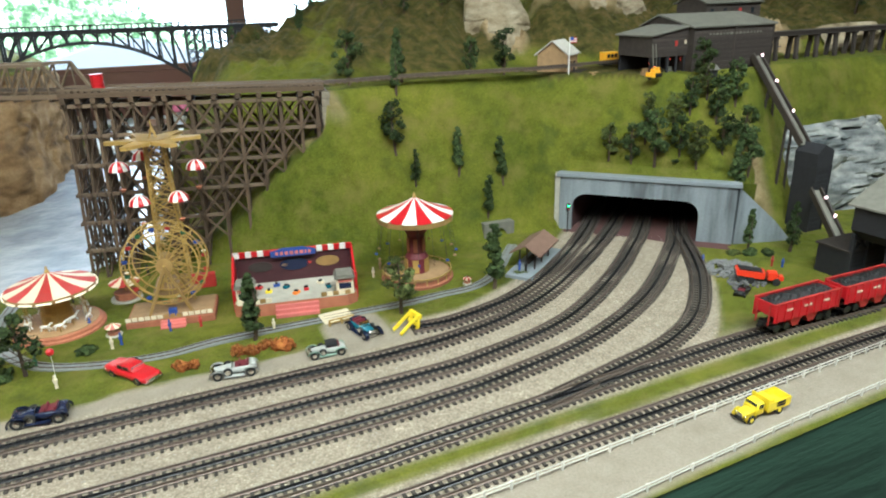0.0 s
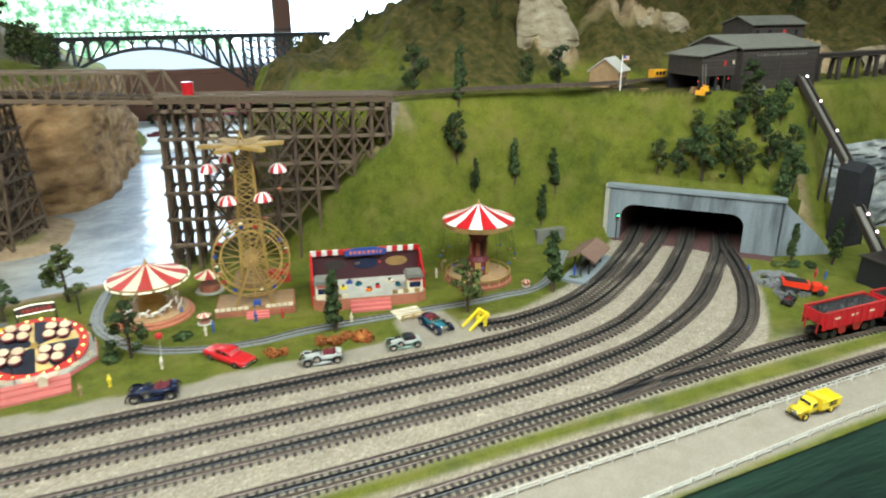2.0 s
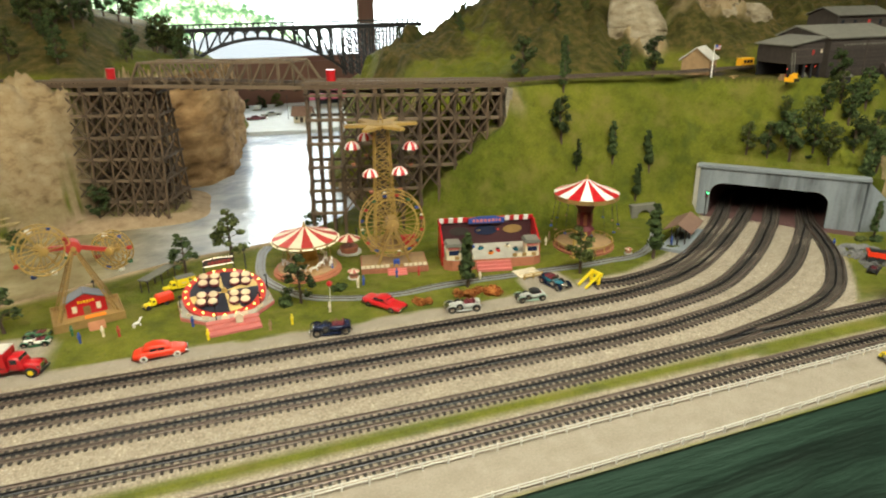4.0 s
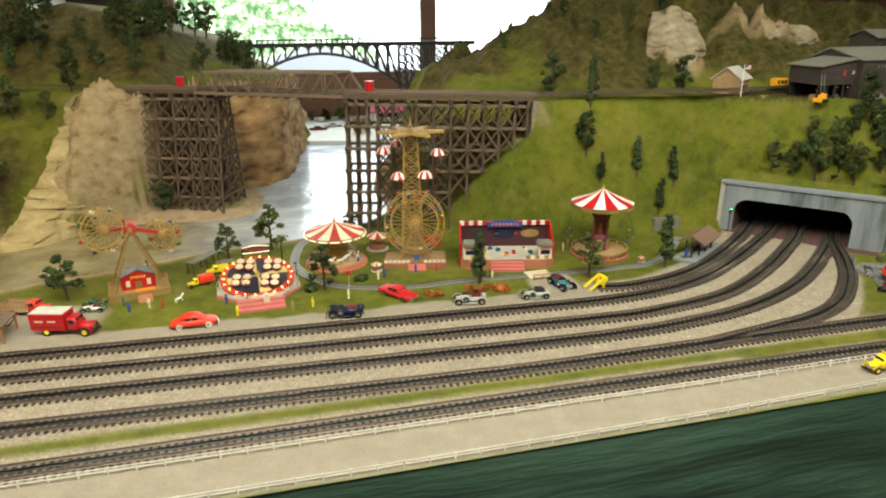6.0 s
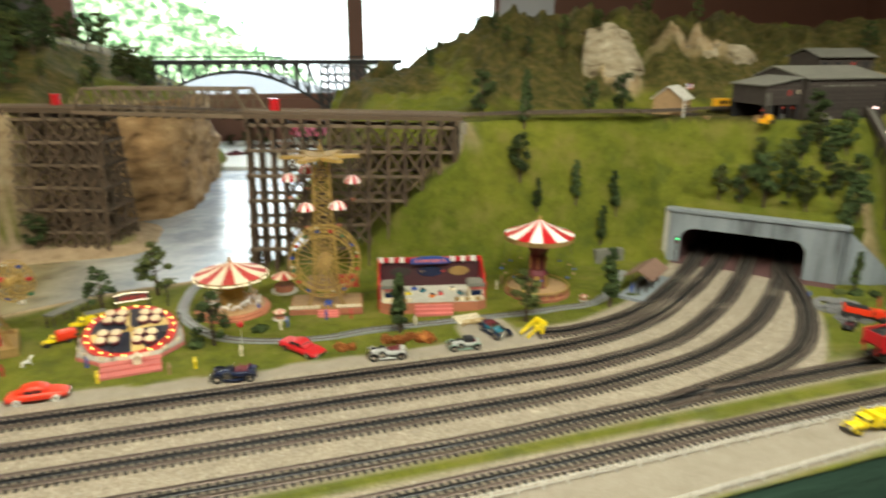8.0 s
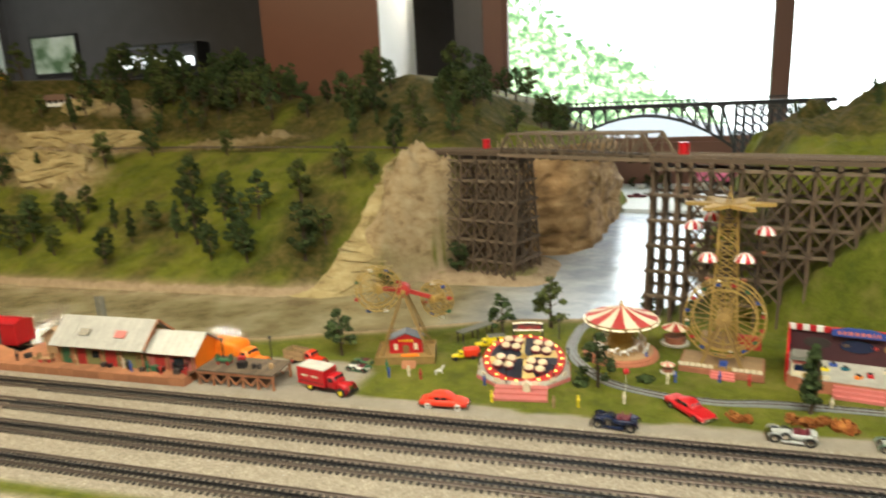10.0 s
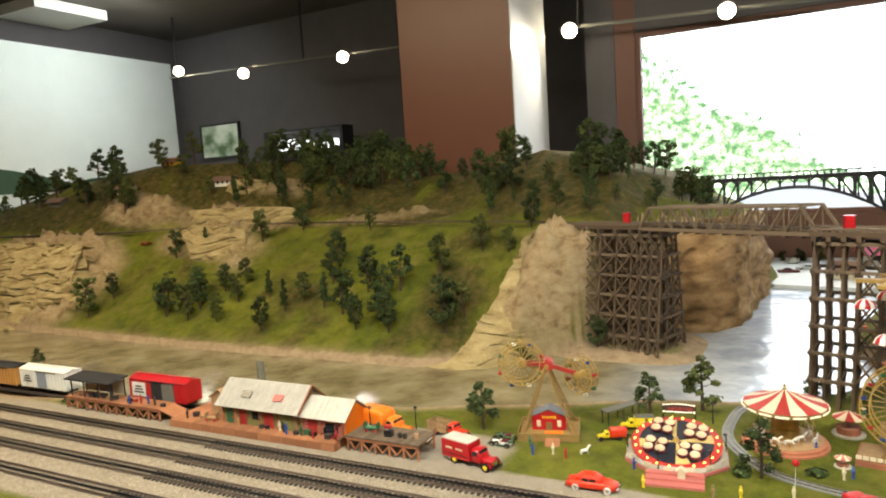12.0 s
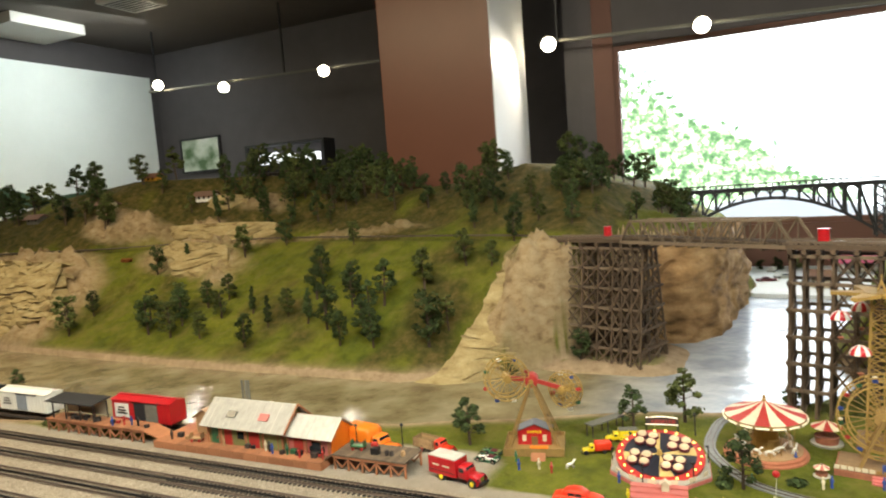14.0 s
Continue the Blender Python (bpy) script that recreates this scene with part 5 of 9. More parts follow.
# right hand hillside
grove("broad", [(0.97, 2.05, 0.135), (1.32, 2.08, 0.100), (1.39, 2.02, 0.125), (1.04, 1.93, 0.13), (1.60, 1.73, 0.10), (1.64, 1.69, 0.14), (1.71, 1.62, 0.115), (1.82, 1.56, 0.12)], 0.95)
grove("broad", [(1.56, 1.77, 0.095), (1.64, 1.73, 0.09), (1.70, 1.70, 0.095), (1.74, 1.69, 0.10), (1.79, 1.65, 0.126), (1.79, 1.69, 0.095), (1.84, 1.60, 0.115), (1.66, 1.75, 0.08), (1.90, 1.70, 0.12), (1.80, 1.72, 0.11), (1.69, 1.66, 0.11), (1.77, 1.60, 0.11), (1.88, 1.62, 0.12)], 0.92)
grove("column", [(1.10, 2.03, 0.135), (1.07, 1.99, 0.110), (1.08, 1.905, 0.095), (1.20, 1.91, 0.123), (1.32, 1.895, 0.125), (1.26, 1.865, 0.115), (1.77, 1.545, 0.13), (1.755, 1.475, 0.105), (1.83, 1.42, 0.125)])
grove("column", [(1.11, 1.55, 0.145), (0.61, 1.555, 0.137), (2.32, 1.66, 0.14), (2.35, 1.68, 0.12)], 1.15)
grove("pine", [(0.89, 1.53, 0.128), (0.235, 1.60, 0.122), (2.67, 1.60, 0.11), (2.80, 2.49, 0.125), (3.00, 2.48, 0.08), (3.00, 2.20, 0.13)], 1.1)
grove("broad", [(1.24, 2.67, 0.075), (1.29, 2.48, 0.07), (1.51, 2.65, 0.08), (1.25, 2.58, 0.08), (1.02, 2.75, 0.055), (0.98, 2.60, 0.05), (1.45, 2.55, 0.06), (1.7, 2.75, 0.09), (1.95, 2.8, 0.10), (2.2, 2.8, 0.09)])
grove("pine", [(0.80, 2.80, 0.055), (0.88, 2.82, 0.05), (1.02, 2.80, 0.055), (1.08, 2.83, 0.05), (1.22, 2.80, 0.06)])
# by the river and the rides
grove("pine", [(-0.355, 1.66, 0.118), (-0.01, 1.855, 0.108), (0.10, 1.925, 0.138), (-2.30, 1.80, 0.085)], 1.15)
grove("broad", [(0.345, 2.17, 0.075), (-0.47, 2.26, 0.085), (-0.27, 2.40, 0.105), (-0.41, 1.74, 0.06)], 1.3)
# left hand hillside
grove("broad", [(-2.63, 2.26, 0.198), (-2.63, 2.40, 0.126), (-2.13, 2.28, 0.168), (-1.99, 2.27, 0.167), (-2.00, 2.35, 0.174), (-1.81, 2.26, 0.120), (-1.82, 2.40, 0.132), (-1.53, 2.21, 0.138), (-1.46, 2.40, 0.126), (-1.42, 2.60, 0.174), (-1.21, 2.51, 0.156), (-1.20, 2.30, 0.178)])
grove("broad", [(-1.10, 2.23, 0.132), (-0.96, 2.23, 0.154), (-0.75, 2.25, 0.198), (-0.87, 2.48, 0.162), (-0.74, 2.59, 0.146), (-0.63, 2.57, 0.106), (-0.56, 2.64, 0.138), (-2.07, 2.86, 0.168), (-2.48, 2.67, 0.150), (-1.89, 2.53, 0.126), (-2.06, 2.42, 0.144), (-1.95, 2.46, 0.132), (-1.40, 2.52, 0.144)])
grove("pine", [(-1.01, 2.41, 0.186), (-0.71, 2.33, 0.132), (-1.05, 2.36, 0.144), (-2.20, 2.36, 0.156), (-1.16, 2.42, 0.156), (-1.02, 2.28, 0.156)])
grove("column", [(-2.35, 2.76, 0.120), (-1.51, 2.33, 0.132), (-1.32, 2.34, 0.144), (-1.66, 2.42, 0.120), (-0.81, 2.86, 0.150), (-2.45, 3.10, 0.180)])
grove("broad", [(-1.41, 2.85, 0.114), (-1.87, 2.94, 0.134), (-0.51, 2.80, 0.114), (-0.35, 2.70, 0.115), (-1.19, 3.20, 0.168), (-0.98, 3.18, 0.198), (-0.75, 2.97, 0.174), (-0.60, 3.0, 0.108), (-0.17, 2.89, 0.078), (-0.62, 2.86, 0.096), (-0.42, 2.92, 0.084)])
# crest of the left hill
crest_rng = random.Random(12)
for _ in range(84):
    cx = crest_rng.uniform(-2.75, -1.40)
    plant(crest_rng.choice(["broad", "pine", "pine"]), cx, crest_rng.uniform(3.15, 3.75), crest_rng.uniform(0.11, 0.22), 0.85)
for _ in range(14):
    plant("broad", crest_rng.uniform(-1.25, -0.15), crest_rng.uniform(3.1, 3.45), crest_rng.uniform(0.10, 0.20))
for _ in range(26):
    plant(crest_rng.choice(["broad", "pine"]), crest_rng.uniform(-4.9, -2.9), crest_rng.uniform(2.85, 3.5), crest_rng.uniform(0.14, 0.27))

for _ in range(16):
    plant(crest_rng.choice(["broad", "broad", "column"]), crest_rng.uniform(-0.95, -0.15), crest_rng.uniform(2.80, 3.15), crest_rng.uniform(0.06, 0.12))
for _ in range(18):
    plant("broad", crest_rng.uniform(-0.50, 0.04), crest_rng.uniform(2.95, 3.25), crest_rng.uniform(0.09, 0.15))


def bush(x, y, r, mat, label, squash=0.6, lean=1.0):
    rng = random.Random(int(x * 1000) + int(y * 777))
    bm = bmesh.new()
    for _ in range(7):
        a, d = rng.uniform(0, 6.28), rng.uniform(0, 0.6) * r
        clump(bm, (math.cos(a) * d * 1.5 * lean, math.sin(a) * d, r * squash * rng.uniform(0.3, 0.7)), r * 0.5, 70, r * 0.13, rng, 0.7)
    add_cyl(bm, r * 0.2, r * 0.1, r * 0.4, seg=6)
    ob = tagged(new("bush", mesh_of("bush", bm, mat)), label, "bush", "bushes")
    ob.location = (x, y, height(x, y) - 0.002)
    return ob


for x, y, r, mat, lab in ((0.484, 1.497, 0.022, "leaf_rust", "small rust orange bush beside the sandy road"), (0.59, 1.512, 0.022, "leaf_rust", "low rust orange bush behind the grey car"),
                          (0.655, 1.508, 0.030, "leaf_rust", "wide rust orange bush beside the sandy road"), (0.62, 1.52, 0.022, "leaf_rust", "low rust orange bush under a slim tree"),
                          (0.327, 1.635, 0.022, "leaf", "low dark green bush beside the fairground path"), (0.205, 1.60, 0.026, "leaf", "dark green bush beneath a pine"),
                          (0.36, 2.14, 0.028, "leaf", "dark green bush at the trestle foot"), (1.735, 1.455, 0.022, "leaf", "dark bush at the tunnel wing wall"),
                          (1.77, 1.43, 0.020, "leaf", "dark bush at the tunnel wing wall"), (1.70, 1.47, 0.018, "leaf_olive", "olive bush beside the coal heap"),
                          (-1.62, 1.48, 0.024, "leaf_olive", "green bush beside the freight dock"), (-2.75, 2.72, 0.03, "leaf_rust", "dull red bush on the rocky slope"),
                          (1.60, 1.735, 0.014, "leaf", "small green bush above the portal"), (1.68, 1.66, 0.012, "leaf", "small green bush above the portal"), (1.20, 1.585, 0.02, "leaf_olive", "low green shrub beside the shelter")):
    bush(x, y, r, M[mat], lab)

# ---- fairground rides ----
def ring(r, w, h, seg=32, m=None):
    """A flat hoop about z: radius r, w thick outwards, h high."""
    return lathe([(r - w / 2, 0), (r + w / 2, 0), (r + w / 2, h), (r - w / 2, h), (r - w / 2, 0)], seg, m)


def sector(r0, z0, r1, z1, a0, a1, thick=0.0012, sag=0.0, n=3, scallop=0.0):
    """A canopy panel between two radii and two angles."""
    bm = bmesh.new()
    rows = []
    for i in range(n + 1):
        s = i / n
        row = []
        for k in range(5):
            a = a0 + (a1 - a0) * k / 4
            r = r0 + (r1 - r0) * s
            z = z0 + (z1 - z0) * s - sag * math.sin(math.pi * s)
            row.append((r * math.cos(a), r * math.sin(a), z))
        rows.append(row)
    top = [[bm.verts.new(c) for c in row] for row in rows]
    low = [[bm.verts.new((c[0], c[1], c[2] - thick)) for c in row] for row in rows]
    for i in range(n):
        for k in range(4):
            bm.faces.new((top[i][k], top[i + 1][k], top[i + 1][k + 1], top[i][k + 1]))
            bm.faces.new((low[i][k], low[i][k + 1], low[i + 1][k + 1], low[i + 1][k]))
    for k in range(4):
        bm.faces.new((top[n][k], low[n][k], low[n][k + 1], top[n][k + 1]))
    bmesh.ops.remove_doubles(bm, verts=bm.verts, dist=1e-7)
    return bm


def striped_canopy(t, r, z_rim, z_top, panels, ca, cb, r_top=0.003, sag=0.004):
    for k in range(panels):
        a = 2 * math.pi / panels
        part("canopy_panel", sector(r_top, z_top, r, z_rim, k * a, (k + 1) * a, sag=sag), M[ca if k % 2 else cb], t)


def horse():
    bm = bmesh.new()
    bmesh.ops.create_icosphere(bm, subdivisions=1, radius=0.006, matrix=Matrix.Diagonal((1.5, 0.6, 0.75, 1)))
    add_cyl(bm, 0.0028, 0.002, 0.010, pose(0.006, 0, 0.001, 0, 40, 0), 6)
    bmesh.ops.create_icosphere(bm, subdivisions=1, radius=0.003, matrix=Matrix.Translation((0.0135, 0, 0.0095)) @ Matrix.Diagonal((1.5, 0.7, 0.8, 1)))
    for x, y, ang in ((0.006, 0.002, 35), (0.006, -0.002, 15), (-0.006, 0.002, -30), (-0.006, -0.002, -15)):
        add_cyl(bm, 0.0008, 0.0014, 0.010, pose(x, y, -0.001, 0, 180 - ang, 0), 5)
    add_cyl(bm, 0.0014, 0.0004, 0.008, pose(-0.008, 0, 0.002, 0, -140, 0), 5)
    return bm


def figure_mesh(name, mat):
    """A tiny painted standing figure, one plain shape."""
    bm = lathe([(0.0028, 0), (0.0022, 0.008), (0.0036, 0.012), (0.0038, 0.016), (0.0014, 0.0185), (0.0022, 0.020), (0.0024, 0.022), (0.0006, 0.0245)], 8)
    return mesh_of(name, bm, mat)


FIG = {k: figure_mesh("figure", M[k]) for k in ("blue", "red_matt", "cream", "green_dark", "yellow", "black", "wood")}


def figure(x, y, z, colour, scale=1.0):
    ob = tagged(new("figurine", FIG[colour]), f"tiny painted {dict(blue='blue', red_matt='red', cream='pale', green_dark='green', yellow='yellow', black='dark', wood='tan')[colour]} standing figurine", "figurine", "figurines")
    ob.matrix_world = pose(x, y, z, 0, 0, (x * 997) % 360) @ Matrix.Scale(scale, 4)
    return ob


def carousel(x, y):
    t = thing("carousel", pose(x, y, 0, 0, 0, 8) @ Matrix.Diagonal((0.94, 0.94, 0.79, 1)), "carousel with red and cream striped canopy and white horses", "carousel")
    part("plinth", lathe([(0.088, -0.004), (0.088, 0.006), (0.083, 0.008), (0.083, 0.014), (0.079, 0.016), (0.0, 0.016)], 40), M["brick"], t)
    part("deck", lathe([(0.076, 0.0162), (0.076, 0.0185), (0.0, 0.0185)], 40), M["wood"], t, "tan wooden deck")
    part("hub", lathe([(0.030, 0.018), (0.030, 0.045), (0.027, 0.05), (0.027, 0.09), (0.034, 0.098), (0.034, 0.104), (0.0, 0.104)], 16), M["brass"], t, "gilded centre drum")
    striped_canopy(t, 0.083, 0.112, 0.147, 16, "red_matt", "cream")
    part("finial", lathe([(0.004, 0.145), (0.005, 0.15), (0.002, 0.154), (0.003, 0.158), (0.0005, 0.163)], 10), M["brass"], t, "gilded finial")
    part("cornice", ring(0.0815, 0.004, 0.010, 40, Matrix.Translation((0, 0, 0.101))), M["brass_dull"], t, "carved gilded cornice")
    for k in range(16):
        a = (k + 0.5) * math.pi / 8
        m = pose(0.0855 * math.cos(a), 0.0855 * math.sin(a), 0.1035, 0, 0, math.degrees(a) + 90)
        g = lathe([(0.0001, 0), (0.011, 0.0), (0.012, 0.004), (0.0001, 0.004)], 16, Matrix.Diagonal((1.2, 0.12, 1, 1)))
        part("scallop", g, M["bulb_scallop"], t, at=m)
    for k in range(8):
        a = k * math.pi / 4
        m = pose(0.033 * math.cos(a), 0.033 * math.sin(a), 0.084, 0, 0, math.degrees(a))
        part("lamp", box(0.003, 0.006, 0.011, bevel=0.0008), M["bulb"], t, "lit yellow lamp", at=m)
    me = mesh_of("horse", horse(), M["white"])
    smoothed(me)
    for k in range(12):
        a = k * math.pi / 6
        r = 0.062 if k % 2 else 0.05
        z = 0.036 + 0.005 * math.sin(k * 2.1)
        h = part("horse", me, None, t, at=pose(r * math.cos(a), r * math.sin(a), z, 0, 0, math.degrees(a) + 90))
        part("pole", cyl(0.0008, 0.0008, 0.085, Matrix.Translation((0, 0, 0.018 - z)), 6), M["brass"], h)
    return t


M["bulb_scallop"] = glow("lit scalloped valance", (1.0, 0.90, 0.68), 0.25)


def swing_ride(x, y):
    t = thing("swing_ride", pose(x, y, 0, 0, 0, 4), "chain swing ride with red and white striped top", "swing ride")
    part("plinth", lathe([(0.080, -0.004), (0.080, 0.006), (0.074, 0.008), (0.074, 0.014), (0.0, 0.014)], 36), M["brick"], t)
    part("deck", lathe([(0.070, 0.0142), (0.070, 0.016), (0.0, 0.016)], 36), M["wood"], t)
    for k in range(18):
        a = k * math.pi / 9
        beam("rail_post", (0.076 * math.cos(a), 0.076 * math.sin(a), 0.006), (0.076 * math.cos(a), 0.076 * math.sin(a), 0.022), 0.002, 0.002, M["brass"], t)
    part("handrail", ring(0.076, 0.002, 0.002, 36, Matrix.Translation((0, 0, 0.021))), M["brass"], t)
    part("tower", lathe([(0.026, 0.016), (0.026, 0.05), (0.019, 0.06), (0.019, 0.10), (0.030, 0.118), (0.034, 0.128), (0.0, 0.128)], 12), M["maroon"], t, "maroon centre tower")
    for k in range(6):
        a = k * math.pi / 3
        part("mirror_panel", box(0.002, 0.014, 0.030, pose(0.0255 * math.cos(a), 0.0255 * math.sin(a), 0.018, 0, 0, math.degrees(a))), M["brass"], t, "gilded panel")
        part("mirror_panel", box(0.002, 0.009, 0.030, pose(0.0195 * math.cos(a), 0.0195 * math.sin(a), 0.064, 0, 0, math.degrees(a))), M["brick"], t)
    striped_canopy(t, 0.083, 0.149, 0.184, 16, "red_gloss", "white", sag=0.003)
    part("finial", lathe([(0.003, 0.182), (0.004, 0.187), (0.0005, 0.196)], 8), M["brass"], t)
    for k in range(16):
        a = (k + 0.5) * math.pi / 8
        part("rounding_board", box(0.032, 0.002, 0.012, pose(0.081 * math.cos(a), 0.081 * math.sin(a), 0.1365, 0, 0, math.degrees(a) + 90), bevel=0.0006), M["brass_dull"], t, "carved gilded rounding board")
    for k in range(16):
        a = k * math.pi / 8
        r0, r1 = 0.076, 0.088
        c, s = math.cos(a), math.sin(a)
        seat = part("swing_seat", box(0.006, 0.005, 0.004, pose(r1 * c, r1 * s, 0.058, 0, 0, math.degrees(a)), bevel=0.0006), M["blue" if k % 2 else "wood"], t)
        beam("chain", (r0 * c, r0 * s, 0.140), (r1 * c, r1 * s, 0.061), 0.0007, 0.0007, M["black"], seat)
    return t


def wheel_mesh(r, w, spokes, mat, parent, seg=36, facing="Y", tube=0.0022, hub_r=0.012, hub_mat="brass_dull"):
    """Two rims with spokes and rungs about the y axis."""
    rot = Matrix.Rotation(radians(90), 4, "X")
    for y in (-w / 2, w / 2):
        for rr in (r, r * 0.80):
            part("rim", lathe([(rr - tube, -tube / 2), (rr + tube * 0.3, -tube / 2), (rr + tube * 0.3, tube / 2), (rr - tube, tube / 2), (rr - tube, -tube / 2)], seg, Matrix.Translation((0, y, 0)) @ rot), M[mat], parent)
        for k in range(spokes):
            a = 2 * math.pi * k / spokes
            beam("spoke", (0, y, 0), (r * math.cos(a), y, r * math.sin(a)), 0.0016, 0.0016, M[mat], parent)
    for k in range(spokes):
        a = 2 * math.pi * k / spokes
        beam("rung", (r * math.cos(a), -w / 2, r * math.sin(a)), (r * math.cos(a), w / 2, r * math.sin(a)), 0.0016, 0.0016, M[mat], parent)
    part("hub", lathe([(0.004, -w * 0.7), (hub_r, -w * 0.66), (hub_r, w * 0.66), (0.004, w * 0.7)], 20, rot), M[hub_mat], parent)


def gondola():
    return lathe([(0.002, -0.006), (0.0055, -0.005), (0.006, 0.0), (0.0052, 0.0), (0.0048, -0.003), (0.0, -0.0035)], 10)


def ferris_wheel(x, y):
    t = thing("ferris_wheel", pose(x, y, 0, 0, 0, -10) @ Matrix.Diagonal((0.92, 0.92, 0.95, 1)), "gilded ferris wheel on a decorated platform with steps", "ferris wheel")
    cz, r, w = 0.118, 0.086, 0.036
    part("platform", box(0.178, 0.105, 0.016, Matrix.Translation((0, 0.0, -0.002)), bevel=0.002), M["brick"], t)
    part("platform_top", box(0.170, 0.098, 0.002, Matrix.Translation((0, 0.0, 0.0142))), M["wood"], t, "tan plank top")
    for k in range(14):
        part("balustrade_panel", box(0.010, 0.002, 0.008, Matrix.Translation((-0.083 + 0.0125 * k, -0.050, 0.016)), bevel=0.0005), M["brass_dull" if 5 < k < 9 else "cream"], t)
    part("steps", prism([(0.0, 0), (0.018, 0), (0.018, 0.013), (0.012, 0.013), (0.012, 0.008), (0.006, 0.008), (0.006, 0.004), (0, 0.004)], 0.05, pose(0.005, -0.071, 0, 0, 0, 90)), M["pink_red"], t, "pinkish entrance steps")
    part("control_box", box(0.016, 0.012, 0.016, Matrix.Translation((0.005, -0.040, 0.016)), bevel=0.001), M["blue"], t, "small blue control box")
    for s in (-1, 1):
        for u in (-1, 1):
            beam("leg", (u * 0.045, s * 0.034, 0.012), (0, s * 0.025, cz), 0.006, 0.006, M["brass_dull"], t)
        beam("tie_bar", (-0.030, s * 0.031, 0.045), (0.030, s * 0.031, 0.045), 0.003, 0.003, M["brass_dull"], t)
    wheel = part("wheel", cyl(0.003, 0.003, 0.055, pose(0, 0.0275, 0, 90, 0, 0)), M["brass"], t, at=pose(0, 0, cz))
    wheel_mesh(r, w, 16, "brass", wheel, hub_r=0.017)
    me = mesh_of("gondola", gondola(), M["red_matt"])
    mb = mesh_of("gondola", gondola(), M["blue"])
    mg = mesh_of("gondola", gondola(), M["green_dark"])
    for k in range(16):
        a = 2 * math.pi * (k + 0.5) / 16
        g = part("gondola", (me, mb, mg)[k % 3], None, t, at=pose(r * 0.94 * math.cos(a), 0, cz + r * 0.94 * math.sin(a) - 0.004))
        if k % 4 == 0:
            part("roof", lathe([(0.0055, 0.006), (0.0, 0.010)], 10), M["cream"], g)
    return t


def parachute_tower(x, y):
    t = thing("parachute_tower", pose(x, y, 0, 0, 0, -8), "gilded lattice parachute drop tower with striped parachutes", "parachute tower")
    hz, b0, b1 = 0.322, 0.030, 0.017
    g = M["brass"]
    n = 11
    for sx, sy in ((-1, -1), (1, -1), (1, 1), (-1, 1)):
        beam("corner_post", (sx * b0, sy * b0, 0), (sx * b1, sy * b1, hz), 0.0035, 0.0035, g, t)
    for k in range(n):
        za, zb = hz * k / n, hz * (k + 1) / n
        wa, wb = b0 + (b1 - b0) * k / n, b0 + (b1 - b0) * (k + 1) / n
        for i in range(4):
            c, s = math.cos(i * math.pi / 2), math.sin(i * math.pi / 2)

            def q(u, w, z):
                return (u * c - w * s, u * s + w * c, z)
            beam("lattice", q(-wa, -wa, za), q(wb, -wb, zb), 0.002, 0.002, g, t)
            beam("lattice", q(wa, -wa, za), q(-wb, -wb, zb), 0.002, 0.002, g, t)
            beam("strut", q(-wb, -wb, zb), q(wb, -wb, zb), 0.002, 0.002, g, t)
    for k in range(6):
        a = k * math.pi / 3
        bm = prism([(0.020, 0), (0.092, 0), (0.092, 0.007), (0.020, 0.007)], 0.044)
        for v in bm.verts:
            v.co.y *= 1.0 if v.co.x < 0.05 else 0.32
        part("star_arm", bm, g, t, at=pose(0, 0, hz, 0, 0, math.degrees(a)))
    part("head_core", cyl(0.034, 0.034, 0.009, Matrix.Translation((0, 0, hz - 0.001)), 12), g, t)
    for k in range(4):
        a = k * math.pi / 2 + 0.7
        beam("spire_leg", (0.010 * math.cos(a), 0.010 * math.sin(a), hz + 0.007), (0, 0, hz + 0.032), 0.002, 0.002, g, t)
    beam("spire", (0, 0, hz + 0.02), (0, 0, hz + 0.044), 0.002, 0.002, g, t)
    part("base", box(0.095, 0.09, 0.012, bevel=0.002), M["wood"], t)
    part("booth", box(0.05, 0.018, 0.03, Matrix.Translation((0.055, -0.02, 0.0)), bevel=0.001), M["red_matt"], t, "red striped booth")
    for k, (i, z) in enumerate(((0, 0.262), (2, 0.278), (3, 0.270), (4, 0.212), (5, 0.214))):
        a = i * math.pi / 3
        m = pose(0.074 * math.cos(a), 0.074 * math.sin(a), z)
        ch = part("parachute", cyl(0.0006, 0.0006, 0.02, Matrix.Translation((0, 0, -0.008)), 5), M["black"], t, at=m)
        for j in range(12):
            w = math.pi / 6
            bm = bmesh.new()
            rows = []
            for q in range(6):
                ph = q / 5 * radians(84)
                rows.append([bm.verts.new((0.021 * math.sin(ph) * math.cos(j * w + w * u / 2), 0.021 * math.sin(ph) * math.sin(j * w + w * u / 2), 0.021 * math.cos(ph) - 0.004)) for u in range(3)])
            for r1, r2 in zip(rows, rows[1:]):
                for u in range(2):
                    bm.faces.new((r1[u], r2[u], r2[u + 1], r1[u + 1]))
            bmesh.ops.remove_doubles(bm, verts=bm.verts, dist=1e-6)
            part("gore", bm, M["red_gloss" if j % 2 else "white"], ch)
        beam("cable", (0, 0, 0.016), (0, 0, hz - z), 0.0006, 0.0006, M["black"], ch)
        part("basket", lathe([(0.003, -0.047), (0.007, -0.041), (0.0065, -0.041), (0.0, -0.045)], 8), M["brick"], ch)
        for j in range(3):
            b = j * 2.1
            beam("cord", (0.019 * math.cos(b), 0.019 * math.sin(b), -0.003), (0.006 * math.cos(b), 0.006 * math.sin(b), -0.041), 0.0005, 0.0005, M["black"], ch)
    return t


